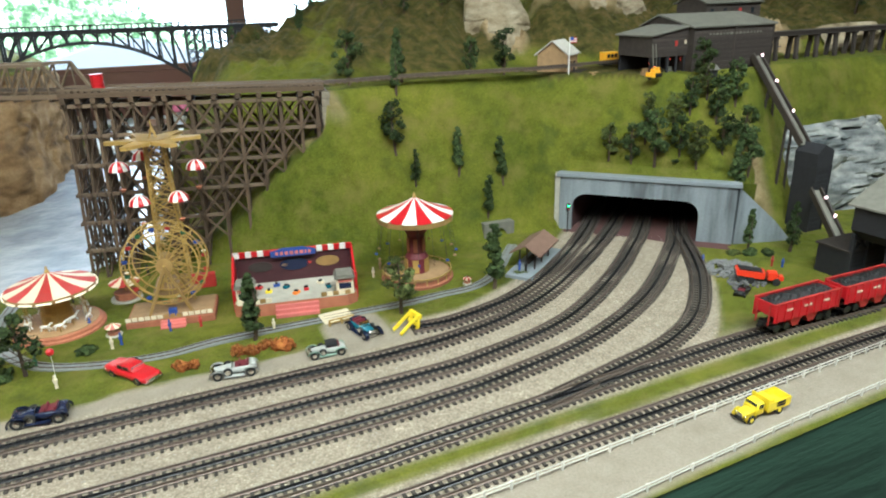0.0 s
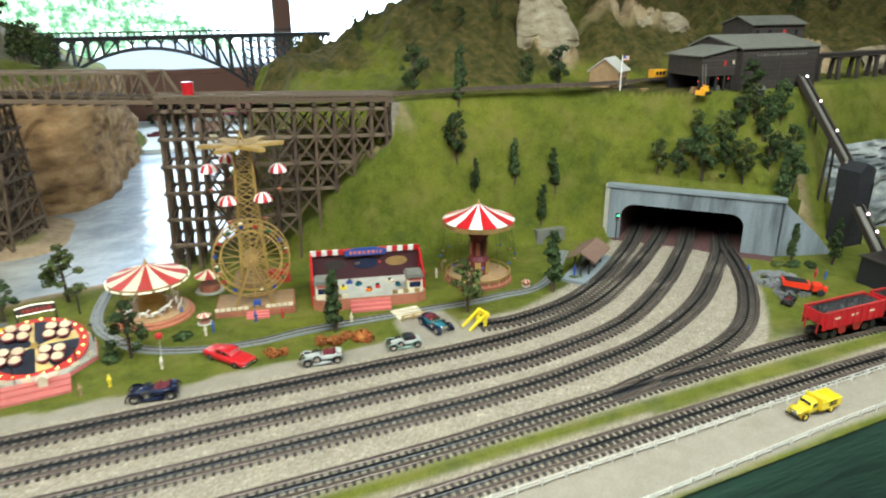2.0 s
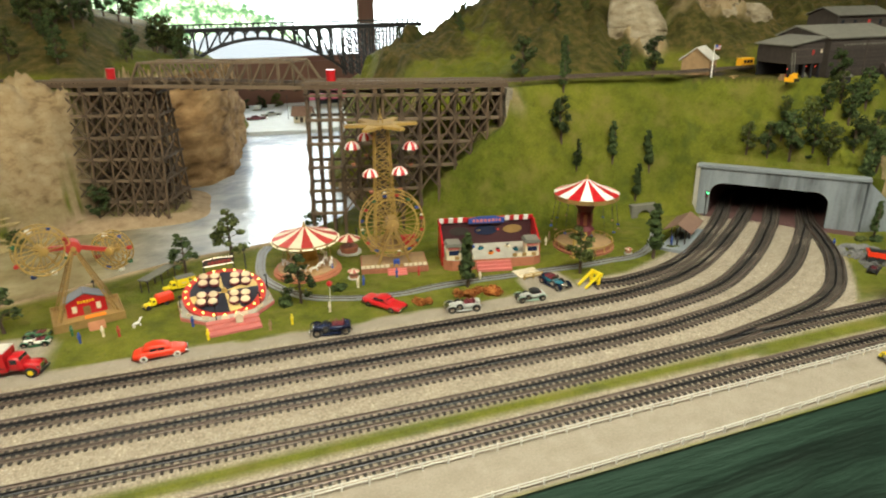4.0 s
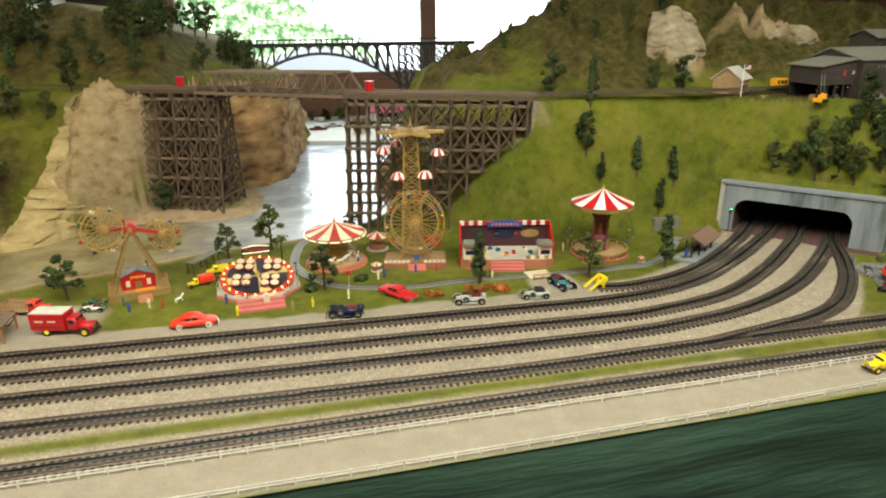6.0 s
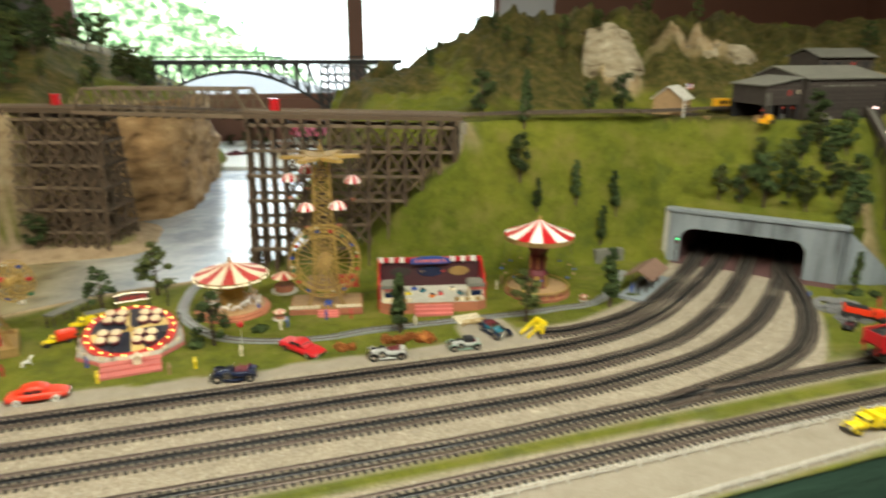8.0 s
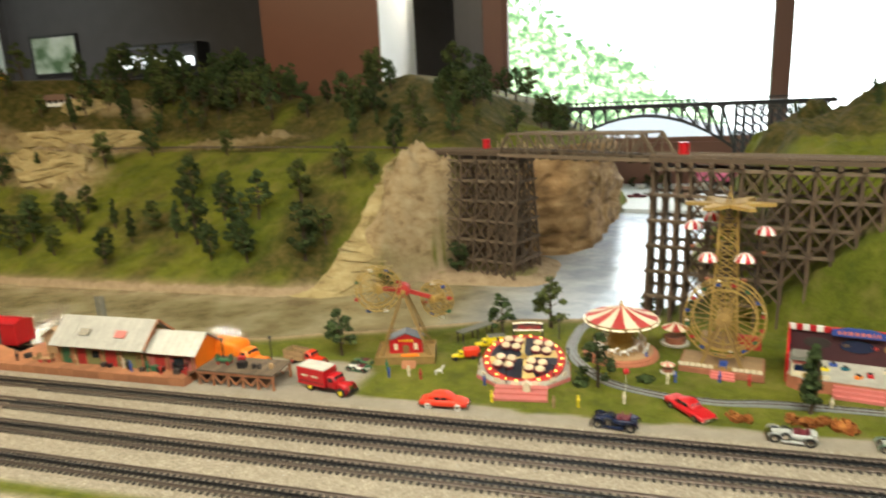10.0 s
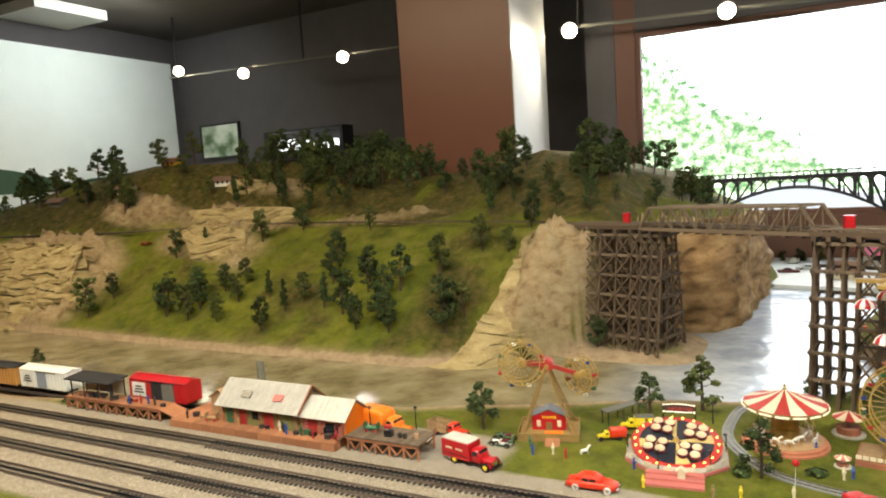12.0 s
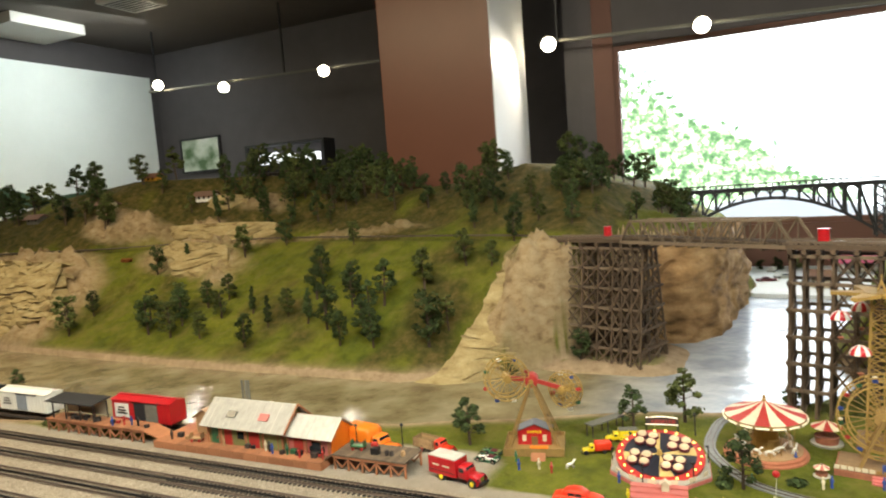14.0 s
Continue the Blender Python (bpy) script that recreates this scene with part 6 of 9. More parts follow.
def bar_text(t, x0, x1, y, z, mat, n=6, h=0.004, seed=3):
    """A row of plain bars where lettering cannot be read."""
    rng = random.Random(seed)
    x = x0
    while x < x1:
        w = rng.uniform(0.5, 1.2) * (x1 - x0) / n * 0.6
        part("lettering_bar", box(w, 0.0008, h, Matrix.Translation((x + w / 2, y, z))), M[mat], t)
        x += w + (x1 - x0) / n * 0.35


M["dark_maroon"] = paint("deep maroon mural board", (0.045, 0.010, 0.014), 0.7, vary=0.3, scale=40)


def show_ride(x, y, ang):
    t = thing("dodgem_pavilion", pose(x, y, 0, 0, 0, ang), "red fronted dodgem pavilion with striped awning and blue sign", "fairground pavilion")
    W, D, H = 0.243, 0.115, 0.093
    pts = [(-W / 2, D), (-W / 2, 0.018), (-W / 2 + 0.02, 0.004), (W / 2 - 0.02, 0.004), (W / 2, 0.018), (W / 2, D)]
    for nm, z0, z1, k, mat in (("platform", -0.004, 0.024, 1.0, "brick"), ("floor_plate", 0.0242, 0.0258, 0.97, "concrete_light")):
        bm = bmesh.new()
        lo = [bm.verts.new((px * k, py * k, z0)) for px, py in pts]
        hi = [bm.verts.new((px * k, py * k, z1)) for px, py in pts]
        bm.faces.new(lo)
        bm.faces.new(list(reversed(hi)))
        for i in range(6):
            j = (i + 1) % 6
            bm.faces.new((lo[j], lo[i], hi[i], hi[j]))
        bmesh.ops.recalc_face_normals(bm, faces=bm.faces)
        part(nm, bm, M[mat], t)
    part("back_wall", box(W, 0.004, H, Matrix.Translation((0, D, 0))), M["dark_maroon"], t, "dark maroon painted back wall")
    for s in (-1, 1):
        part("side_wall", prism([(0, 0), (-0.080, 0), (-0.080, 0.058), (-0.02, H), (0, H)], 0.004, Matrix.Translation((s * W / 2, D, 0)) @ Matrix.Rotation(radians(90), 4, "Z")), M["red_gloss"], t, "bright red side wall")
        part("door_post", box(0.006, 0.006, 0.060, Matrix.Translation((s * W / 2, D - 0.078, 0))), M["red_gloss"], t)
    for k in range(20):
        xx = -W / 2 + W * (k + 0.5) / 20
        if abs(xx) < 0.045:
            continue
        part("valance", box(W / 20 * 0.98, 0.003, 0.013, pose(xx, D - 0.006, H - 0.006, 12, 0, 0)), M["red_gloss" if k % 2 else "white"], t)
    part("ledge", box(W + 0.004, 0.012, 0.003, Matrix.Translation((0, D - 0.002, H))), M["red_gloss"], t)
    sgn = part("sign", prism([(-0.046, 0), (0.046, 0), (0.046, 0.012), (0.02, 0.018), (-0.02, 0.018), (-0.046, 0.012)], 0.004, Matrix.Translation((0, D - 0.012, H - 0.009))), M["blue"], t, "blue sign with illegible lettering")
    bar_text(sgn, -0.036, 0.036, D - 0.0144, H - 0.005, "pink_red", 7, 0.007, 5)
    for k, (xx, ww, mat) in enumerate(((-0.07, 0.05, "wood_dark"), (0, 0.06, "navy"), (0.07, 0.05, "brass_dull"), (-0.02, 0.014, "wood"), (0.03, 0.012, "red_matt"))):
        part("mural", lathe([(0.0001, 0), (ww / 2, 0), (ww / 2, 0.0012), (0.0001, 0.0012)], 16, pose(xx, D - 0.003, 0.062, 90, 0, 0) @ Matrix.Diagonal((1, 0.45, 1, 1))), M[mat], t)
    for s in (-1, 1):
        kx = s * (W / 2 - 0.024)
        k = part("kiosk", box(0.034, 0.030, 0.036, Matrix.Translation((kx, 0.022, 0.0245)), bevel=0.001), M["cream"], t, "small pay kiosk")
        part("roof", prism([(-0.021, 0), (0.021, 0), (0.016, 0.008), (-0.016, 0.008)], 0.040, Matrix.Translation((kx, 0.022, 0.0605))), M["roof_grey"], k, "grey kiosk roof")
        part("window", box(0.024, 0.001, 0.012, Matrix.Translation((kx, 0.0064, 0.038))), M["navy"], k)
        part("panel", box(0.028, 0.001, 0.006, Matrix.Translation((kx, 0.0064, 0.052))), M["pink_red"], k)
    part("steps", prism([(0.0, 0), (0.022, 0), (0.022, 0.020), (0.015, 0.020), (0.015, 0.013), (0.008, 0.013), (0.008, 0.006), (0, 0.006)], 0.085, pose(0.0, -0.018, 0, 0, 0, 90)), M["pink_red"], t, "wide pinkish steps")
    for k in range(18):
        px = -W / 2 + 0.02 + (W - 0.04) * k / 17
        if abs(px) > 0.045:
            part("fence_panel", box(0.011, 0.0018, 0.009, Matrix.Translation((px, 0.006, 0.0258)), bevel=0.0004), M["brass_dull" if k % 2 else "cream"], t)
    for k, (cx, cy, c) in enumerate(((-0.055, 0.055, "yellow"), (-0.02, 0.07, "teal"), (0.02, 0.05, "red_gloss"), (0.05, 0.075, "cream"), (-0.04, 0.085, "blue"), (0.0, 0.035, "orange"), (0.065, 0.05, "teal"), (-0.075, 0.08, "red_gloss"))):
        car_ = part("dodgem_car", box(0.014, 0.010, 0.006, pose(cx, cy, 0.0258, 0, 0, k * 47), bevel=0.002), M[c], t)
        part("seat", box(0.005, 0.008, 0.004, pose(cx, cy, 0.0312, 0, 0, k * 47), bevel=0.001), M["black"], car_)
    return t


M["parasol"] = paint("cream tan parasol", (0.62, 0.50, 0.33), 0.6, vary=0.15)
M["straw"] = paint("straw yellow floor paint", (0.62, 0.45, 0.17), 0.6, vary=0.12)
M["black_blue"] = paint("blue black floor paint", (0.020, 0.022, 0.035), 0.5, vary=0.2)


def cup_ride(x, y):
    t = thing("teacup_ride", pose(x, y, 0, 0, 0, 6), "tilted tea cup ride with red rim and yellow bulbs", "tea cup ride")
    part("plinth", lathe([(0.104, -0.004), (0.104, 0.010), (0.098, 0.012), (0.0, 0.012)], 8, Matrix.Rotation(radians(22.5), 4, "Z")), M["concrete_light"], t)
    part("fascia", lathe([(0.1055, 0.0), (0.1055, 0.007), (0.1035, 0.007)], 8, Matrix.Rotation(radians(22.5), 4, "Z")), M["pink_red"], t)
    part("steps", prism([(0, 0), (0.05, 0), (0.05, 0.012), (0.035, 0.012), (0.035, 0.009), (0.018, 0.009), (0.018, 0.005), (0, 0.005)], 0.105, pose(0.0, -0.145, 0, 0, 0, 90)), M["pink_red"], t, "wide pink red entrance ramp")
    booth = part("ticket_booth", box(0.014, 0.010, 0.014, Matrix.Translation((0.012, -0.118, 0.010)), bevel=0.001), M["cream"], t)
    part("roof", prism([(-0.010, 0), (0.010, 0), (0, 0.008)], 0.014, Matrix.Translation((0.012, -0.118, 0.0242))), M["cream"], booth)
    tilt = pose(0, 0, 0.030, 14, 0, 0)
    disc = part("turntable", lathe([(0.086, -0.010), (0.088, 0.0), (0.072, 0.002), (0.0, 0.002)], 48), M["red_matt"], t, "red rimmed turntable", at=tilt)
    for k in range(16):
        a = 2 * math.pi / 16
        part("floor_wedge", sector(0.004, 0.0032, 0.072, 0.0032, k * a, (k + 1) * a, sag=0, n=1), M["straw" if k % 4 == 0 else "black_blue"], disc)
    bulb = mesh_of("bulb", ball(0.0019, None, 1), M["bulb"])
    for k in range(22):
        a = 2 * math.pi * k / 22
        part("bulb", bulb, None, disc, at=pose(0.0805 * math.cos(a), 0.0805 * math.sin(a), 0.003))
    cup = mesh_of("cup", lathe([(0.006, 0), (0.0105, 0.004), (0.0115, 0.010), (0.0105, 0.010), (0.0, 0.006)], 14), M["maroon"])
    top = mesh_of("parasol", lathe([(0.0100, 0.0102), (0.0080, 0.0130), (0.0045, 0.0148), (0.0, 0.0152)], 14), M["parasol"])
    smoothed(cup)
    for k in range(4):
        a0 = k * math.pi / 2 + 0.6
        for j in range(4):
            a = a0 + j * math.pi / 2
            px, py = 0.047 * math.cos(a0) + 0.0165 * math.cos(a), 0.047 * math.sin(a0) + 0.0165 * math.sin(a)
            c = part("cup", cup, None, disc, at=pose(px, py, 0.0036))
            part("parasol", top, None, c, at=pose(0, 0, 0))
    part("spindle", lathe([(0.007, 0.003), (0.004, 0.012), (0.0, 0.014)], 10), M["brass"], disc)
    for k in range(6):
        a = k * math.pi / 3 + 0.2
        lp = beam("lamp_post", (0.096 * math.cos(a), 0.096 * math.sin(a), 0.01), (0.096 * math.cos(a), 0.096 * math.sin(a), 0.046), 0.0022, 0.0022, M["black"], t)
        part("lamp_head", box(0.007, 0.004, 0.003, pose(0.094 * math.cos(a), 0.094 * math.sin(a), 0.045, 0, 0, math.degrees(a))), M["black"], t)
    for k in range(14):
        a = math.pi * (0.15 + 1.7 * k / 13) - math.pi * 0.5
        part("fence_panel", box(0.016, 0.0016, 0.008, pose(0.097 * math.cos(a + math.pi / 2), 0.097 * math.sin(a + math.pi / 2), 0.0122, 0, 0, math.degrees(a) + 180)), M["cream"], t)
    return t


def light_sign(x, y, z):
    t = thing("lit_sign", pose(x, y, 0, 0, 0, 8), "white sign with rows of lit bulbs on black posts", "lit sign")
    for s in (-1, 1):
        beam("post", (s * 0.033, 0, 0), (s * 0.033, 0, z + 0.014), 0.003, 0.003, M["black"], t)
    part("board", box(0.064, 0.003, 0.018, Matrix.Translation((0, 0, z - 0.004))), M["wood_dark"], t)
    bar_text(t, -0.022, 0.022, -0.0022, z + 0.001, "red_matt", 5, 0.007, 8)
    b = mesh_of("bulb", ball(0.0014), M["bulb_white"])
    for k in range(12):
        u = -0.031 + 0.062 * k / 11
        arc = 0.003 * math.sin(math.pi * k / 11)
        part("bulb", b, None, t, at=pose(u, -0.003, z + 0.013 + arc))
        part("bulb", b, None, t, at=pose(u, -0.003, z - 0.002))
    return t


def double_wheel(x, y):
    t = thing("double_ferris_wheel", pose(x, y, 0, 0, 0, 14), "double ferris wheel ride over a small red barn", "double ferris wheel")
    part("platform", box(0.135, 0.105, 0.010, bevel=0.001), M["brass_dull"], t)
    for s in (-1, 1):
        part("side_rail", box(0.135, 0.002, 0.008, Matrix.Translation((0, s * 0.052, 0.0102))), M["brass_dull"], t)
        part("side_rail", box(0.002, 0.10, 0.008, Matrix.Translation((s * 0.066, 0, 0.0102))), M["brass_dull"], t)
    part("ramp", prism([(0, 0), (0.025, 0), (0.025, 0.010)], 0.032, pose(0.01, -0.077, 0, 0, 0, 90)), M["wood_red"], t, "wooden entrance ramp")
    house = part("barn", prism([(-0.038, 0), (0.038, 0), (0.038, 0.032), (0, 0.048), (-0.038, 0.032)], 0.034, Matrix.Translation((0, 0.010, 0.010))), M["red_gloss"], t, "small red barn with cream windows")
    for s in (-1, 1):
        part("roof", box(0.0450, 0.040, 0.002, pose(s * 0.0205, 0.010, 0.0495, 0, s * 22.8, 0)), M["slate"], house, "blue grey roof slope")
        part("window", box(0.009, 0.001, 0.015, Matrix.Translation((s * 0.023, -0.0078, 0.018))), M["cream"], house)
    part("door", box(0.014, 0.001, 0.018, Matrix.Translation((0, -0.0078, 0.011))), M["brass_dull"], house)
    bar_text(house, -0.015, 0.015, -0.0078, 0.037, "yellow", 4, 0.006, 4)
    part("canopy", box(0.040, 0.010, 0.003, pose(0.012, -0.044, 0.017, 10, 0, 0)), M["orange"], t, "orange entrance canopy")
    hub = Vector((0.0, 0.012, 0.157))
    for sx in (-1, 1):
        for sy in (-1, 1):
            foot, head = Vector((sx * 0.056, 0.012 + sy * 0.036, 0.008)), hub + Vector((0, sy * 0.014, 0))
            for off in (-0.0032, 0.0032):
                beam("leg", foot + Vector((off, 0, 0)), head + Vector((off * 0.5, 0, 0)), 0.0022, 0.0024, M["brass_dull"], t)
            for q in range(9):
                u0, u1 = foot.lerp(head, q / 9), foot.lerp(head, (q + 1) / 9)
                w = -0.0032 if q % 2 else 0.0032
                beam("lacing", u0 + Vector((w, 0, 0)), u1 + Vector((-w, 0, 0)), 0.0014, 0.0016, M["brass_dull"], t)
    part("turret", lathe([(0.004, -0.016), (0.015, -0.014), (0.015, 0.014), (0.004, 0.016)], 16, Matrix.Translation(hub) @ Matrix.Rotation(radians(90), 4, "X")), M["red_matt"], t, "round red turret with gold star")
    part("star", lathe([(0.0001, 0), (0.006, 0), (0.006, 0.001), (0.0001, 0.001)], 5, Matrix.Translation(hub + Vector((0, -0.018, 0))) @ Matrix.Rotation(radians(90), 4, "X")), M["brass"], t)
    for k, (off, r, yaw) in enumerate(((Vector((-0.056, -0.018, 0.010)), 0.051, 18), (Vector((0.074, 0.022, -0.030)), 0.041, -40))):
        beam("boom", hub, hub + off, 0.007, 0.009, M["red_matt"], t, "red boom")
        w = part("wheel", cyl(0.002, 0.002, 0.03, pose(0, 0.015, 0, 90, 0, 0), 8), M["brass"], t, at=Matrix.Translation(hub + off) @ pose(0, 0, 0, 0, 0, yaw))
        wheel_mesh(r, 0.024, 12, "brass", w, 28, tube=0.0018, hub_r=0.009, hub_mat="brass")
        gm = [mesh_of("gondola", gondola(), M[c]) for c in ("red_matt", "blue", "white", "green_dark")]
        for j in range(8):
            a = 2 * math.pi * j / 8 + 0.3
            part("gondola", gm[j % 4], None, w, at=pose(r * math.cos(a), 0, r * math.sin(a) - 0.003))
    return t


carousel(0.275, 1.778)
swing_ride(0.99, 1.69)
ferris_wheel(0.482, 1.735)
parachute_tower(0.500, 1.885)
show_ride(0.708, 1.630, -11.5)
cup_ride(0.078, 1.645)
light_sign(0.070, 1.752, 0.058)
double_wheel(-0.203, 1.685)


def small_kiosk(x, y, r, h, label, top="red_matt"):
    t = thing("fair_kiosk", pose(x, y, 0), label, "kiosk")
    part("plinth", lathe([(r, -0.003), (r, 0.004), (0, 0.004)], 16), M["concrete_light"], t)
    part("counter", lathe([(r * 0.7, 0.004), (r * 0.75, h * 0.35), (r * 0.6, h * 0.35), (0, h * 0.36)], 14), M["brick"], t)
    part("post", cyl(0.002, 0.002, h * 0.8, None, 6), M["wood"], t)
    striped_canopy(t, r * 0.95, h * 0.75, h, 10, top, "cream", sag=0.001)
    return t


small_kiosk(0.395, 1.865, 0.032, 0.052, "small round red kiosk ride with striped top")
small_kiosk(0.372, 1.69, 0.015, 0.026, "tiny food stall with pink striped awning", "pink_red")
small_kiosk(1.07, 1.60, 0.010, 0.018, "tiny ticket stand beside the swing ride")

# ---- vehicles ----
def loft(sections, n=14, power=3.2):
    """A closed rounded body through sections (x, half width, bottom, top)."""
    bm = bmesh.new()
    rings = []
    for x, w, z0, z1 in sections:
        ring_ = []
        for k in range(n):
            a = 2 * math.pi * k / n + math.pi / n
            c, s = math.cos(a), math.sin(a)
            u = math.copysign(abs(c) ** (2 / power), c)
            v = math.copysign(abs(s) ** (2 / power), s)
            ring_.append(bm.verts.new((x, u * w, (z0 + z1) / 2 + v * (z1 - z0) / 2)))
        rings.append(ring_)
    for a, b in zip(rings, rings[1:]):
        for k in range(n):
            j = (k + 1) % n
            bm.faces.new((a[k], a[j], b[j], b[k]))
    bm.faces.new(rings[0])
    bm.faces.new(list(reversed(rings[-1])))
    bmesh.ops.recalc_face_normals(bm, faces=bm.faces)
    return bm


def smooth_part(name, bm, mat, parent, label="", at=None):
    me = mesh_of(name, bm, mat)
    smoothed(me)
    return part(name, me, None, parent, label, at)


TYRES = {}


def road_wheel(t, x, y, r, w, rim, tyre="tyre"):
    key = (round(r, 4), round(w, 4), rim, tyre)
    if key not in TYRES:
        rot = Matrix.Rotation(radians(90), 4, "X")
        a = mesh_of("tyre", lathe([(r * 0.55, -w / 2), (r * 0.92, -w / 2), (r, -w * 0.3), (r, w * 0.3), (r * 0.92, w / 2), (r * 0.55, w / 2), (r * 0.55, -w / 2)], 16, rot), M[tyre])
        b = mesh_of("rim", lathe([(0.0001, -w * 0.55), (r * 0.25, -w * 0.6), (r * 0.5, -w * 0.42), (r * 0.6, -w * 0.5), (r * 0.6, w * 0.5), (r * 0.5, w * 0.42), (r * 0.25, w * 0.6), (0.0001, w * 0.55)], 14, rot), M[rim])
        TYRES[key] = (a, b)
    a, b = TYRES[key]
    wh = part("wheel", a, None, t, at=pose(x, y, r))
    part("rim", b, None, wh)
    return wh


def sedan(x, y, ang, L, body, label, fat=False, white_top=False):
    """A rounded post-war saloon; the nose points along local +x."""
    t = thing("car", pose(x, y, 0, 0, 0, ang), label, "car", "model cars")
    k = L / 0.1
    w, lo = 0.0185 * k, 0.0045 * k
    if fat:
        secs = [(-0.050, 0.010, 0.007, 0.013), (-0.047, 0.0165, 0.0050, 0.0165), (-0.035, 0.0185, 0.0045, 0.0195), (-0.015, 0.0188, 0.0045, 0.0205), (0.010, 0.0188, 0.0045, 0.0205), (0.030, 0.0178, 0.0045, 0.0195), (0.044, 0.0150, 0.0050, 0.0165), (0.050, 0.010, 0.007, 0.013)]
        cab = [(-0.034, 0.009, 0.016, 0.0195), (-0.024, 0.0140, 0.016, 0.0290), (-0.010, 0.0150, 0.016, 0.0325), (0.006, 0.0148, 0.016, 0.0318), (0.016, 0.0140, 0.016, 0.0265), (0.022, 0.0130, 0.016, 0.020)]
    else:
        secs = [(-0.050, 0.0165, 0.0075, 0.0170), (-0.047, 0.0180, 0.0050, 0.0180), (-0.030, 0.0190, 0.0045, 0.0180), (0.0, 0.0190, 0.0045, 0.0178), (0.025, 0.0188, 0.0045, 0.0172), (0.044, 0.0180, 0.0050, 0.0160), (0.050, 0.0165, 0.0065, 0.0145)]
        cab = [(-0.026, 0.0140, 0.016, 0.0190), (-0.018, 0.0148, 0.016, 0.0258), (-0.008, 0.0148, 0.016, 0.0275), (0.006, 0.0145, 0.016, 0.0270), (0.014, 0.0135, 0.016, 0.0225), (0.020, 0.0130, 0.016, 0.0180)]

    def sc(rows):
        return [tuple(c * k for c in r) for r in rows]
    smooth_part("body", loft(sc(secs), 16, 4.0), M[body], t)
    c = smooth_part("cabin", loft(sc(cab), 14, 3.2), M["cream" if white_top else body], t)
    for s in (-1, 1):
        part("side_window", box(0.026 * k, 0.0006, 0.0055 * k, pose(-0.004 * k, s * 0.0149 * k, 0.0195 * k, 0, 0, 0), bevel=0.0002), M["glass_dark"], c)
        part("window_post", box(0.0012 * k, 0.0009, 0.006 * k, pose(-0.004 * k, s * 0.0150 * k, 0.0193 * k)), M[body], c)
    part("windscreen", box(0.0008, 0.022 * k, 0.0065 * k, pose(0.0165 * k, 0, 0.0185 * k, 0, -38, 0)), M["glass_dark"], c)
    part("rear_window", box(0.0008, 0.018 * k, 0.006 * k, pose(-0.0235 * k, 0, 0.0190 * k, 0, 40, 0)), M["glass_dark"], c)
    for s in (-1, 1):
        part("bumper", box(0.0025 * k, 0.036 * k, 0.0028 * k, pose(s * 0.0505 * k, 0, 0.006 * k), bevel=0.0006), M["chrome"], t, "chrome bumper")
        part("headlight", ball(0.0022 * k, pose(0.0485 * k, s * 0.0135 * k, 0.0125 * k)), M["chrome"], t)
        for px in (-0.030, 0.031):
            road_wheel(t, px * k, s * 0.0170 * k, 0.0070 * k, 0.005 * k, "chrome", "whitewall" if fat else "tyre")
    part("grille", box(0.0015 * k, 0.022 * k, 0.004 * k, pose(0.0500 * k, 0, 0.008 * k)), M["chrome"], t)
    return t


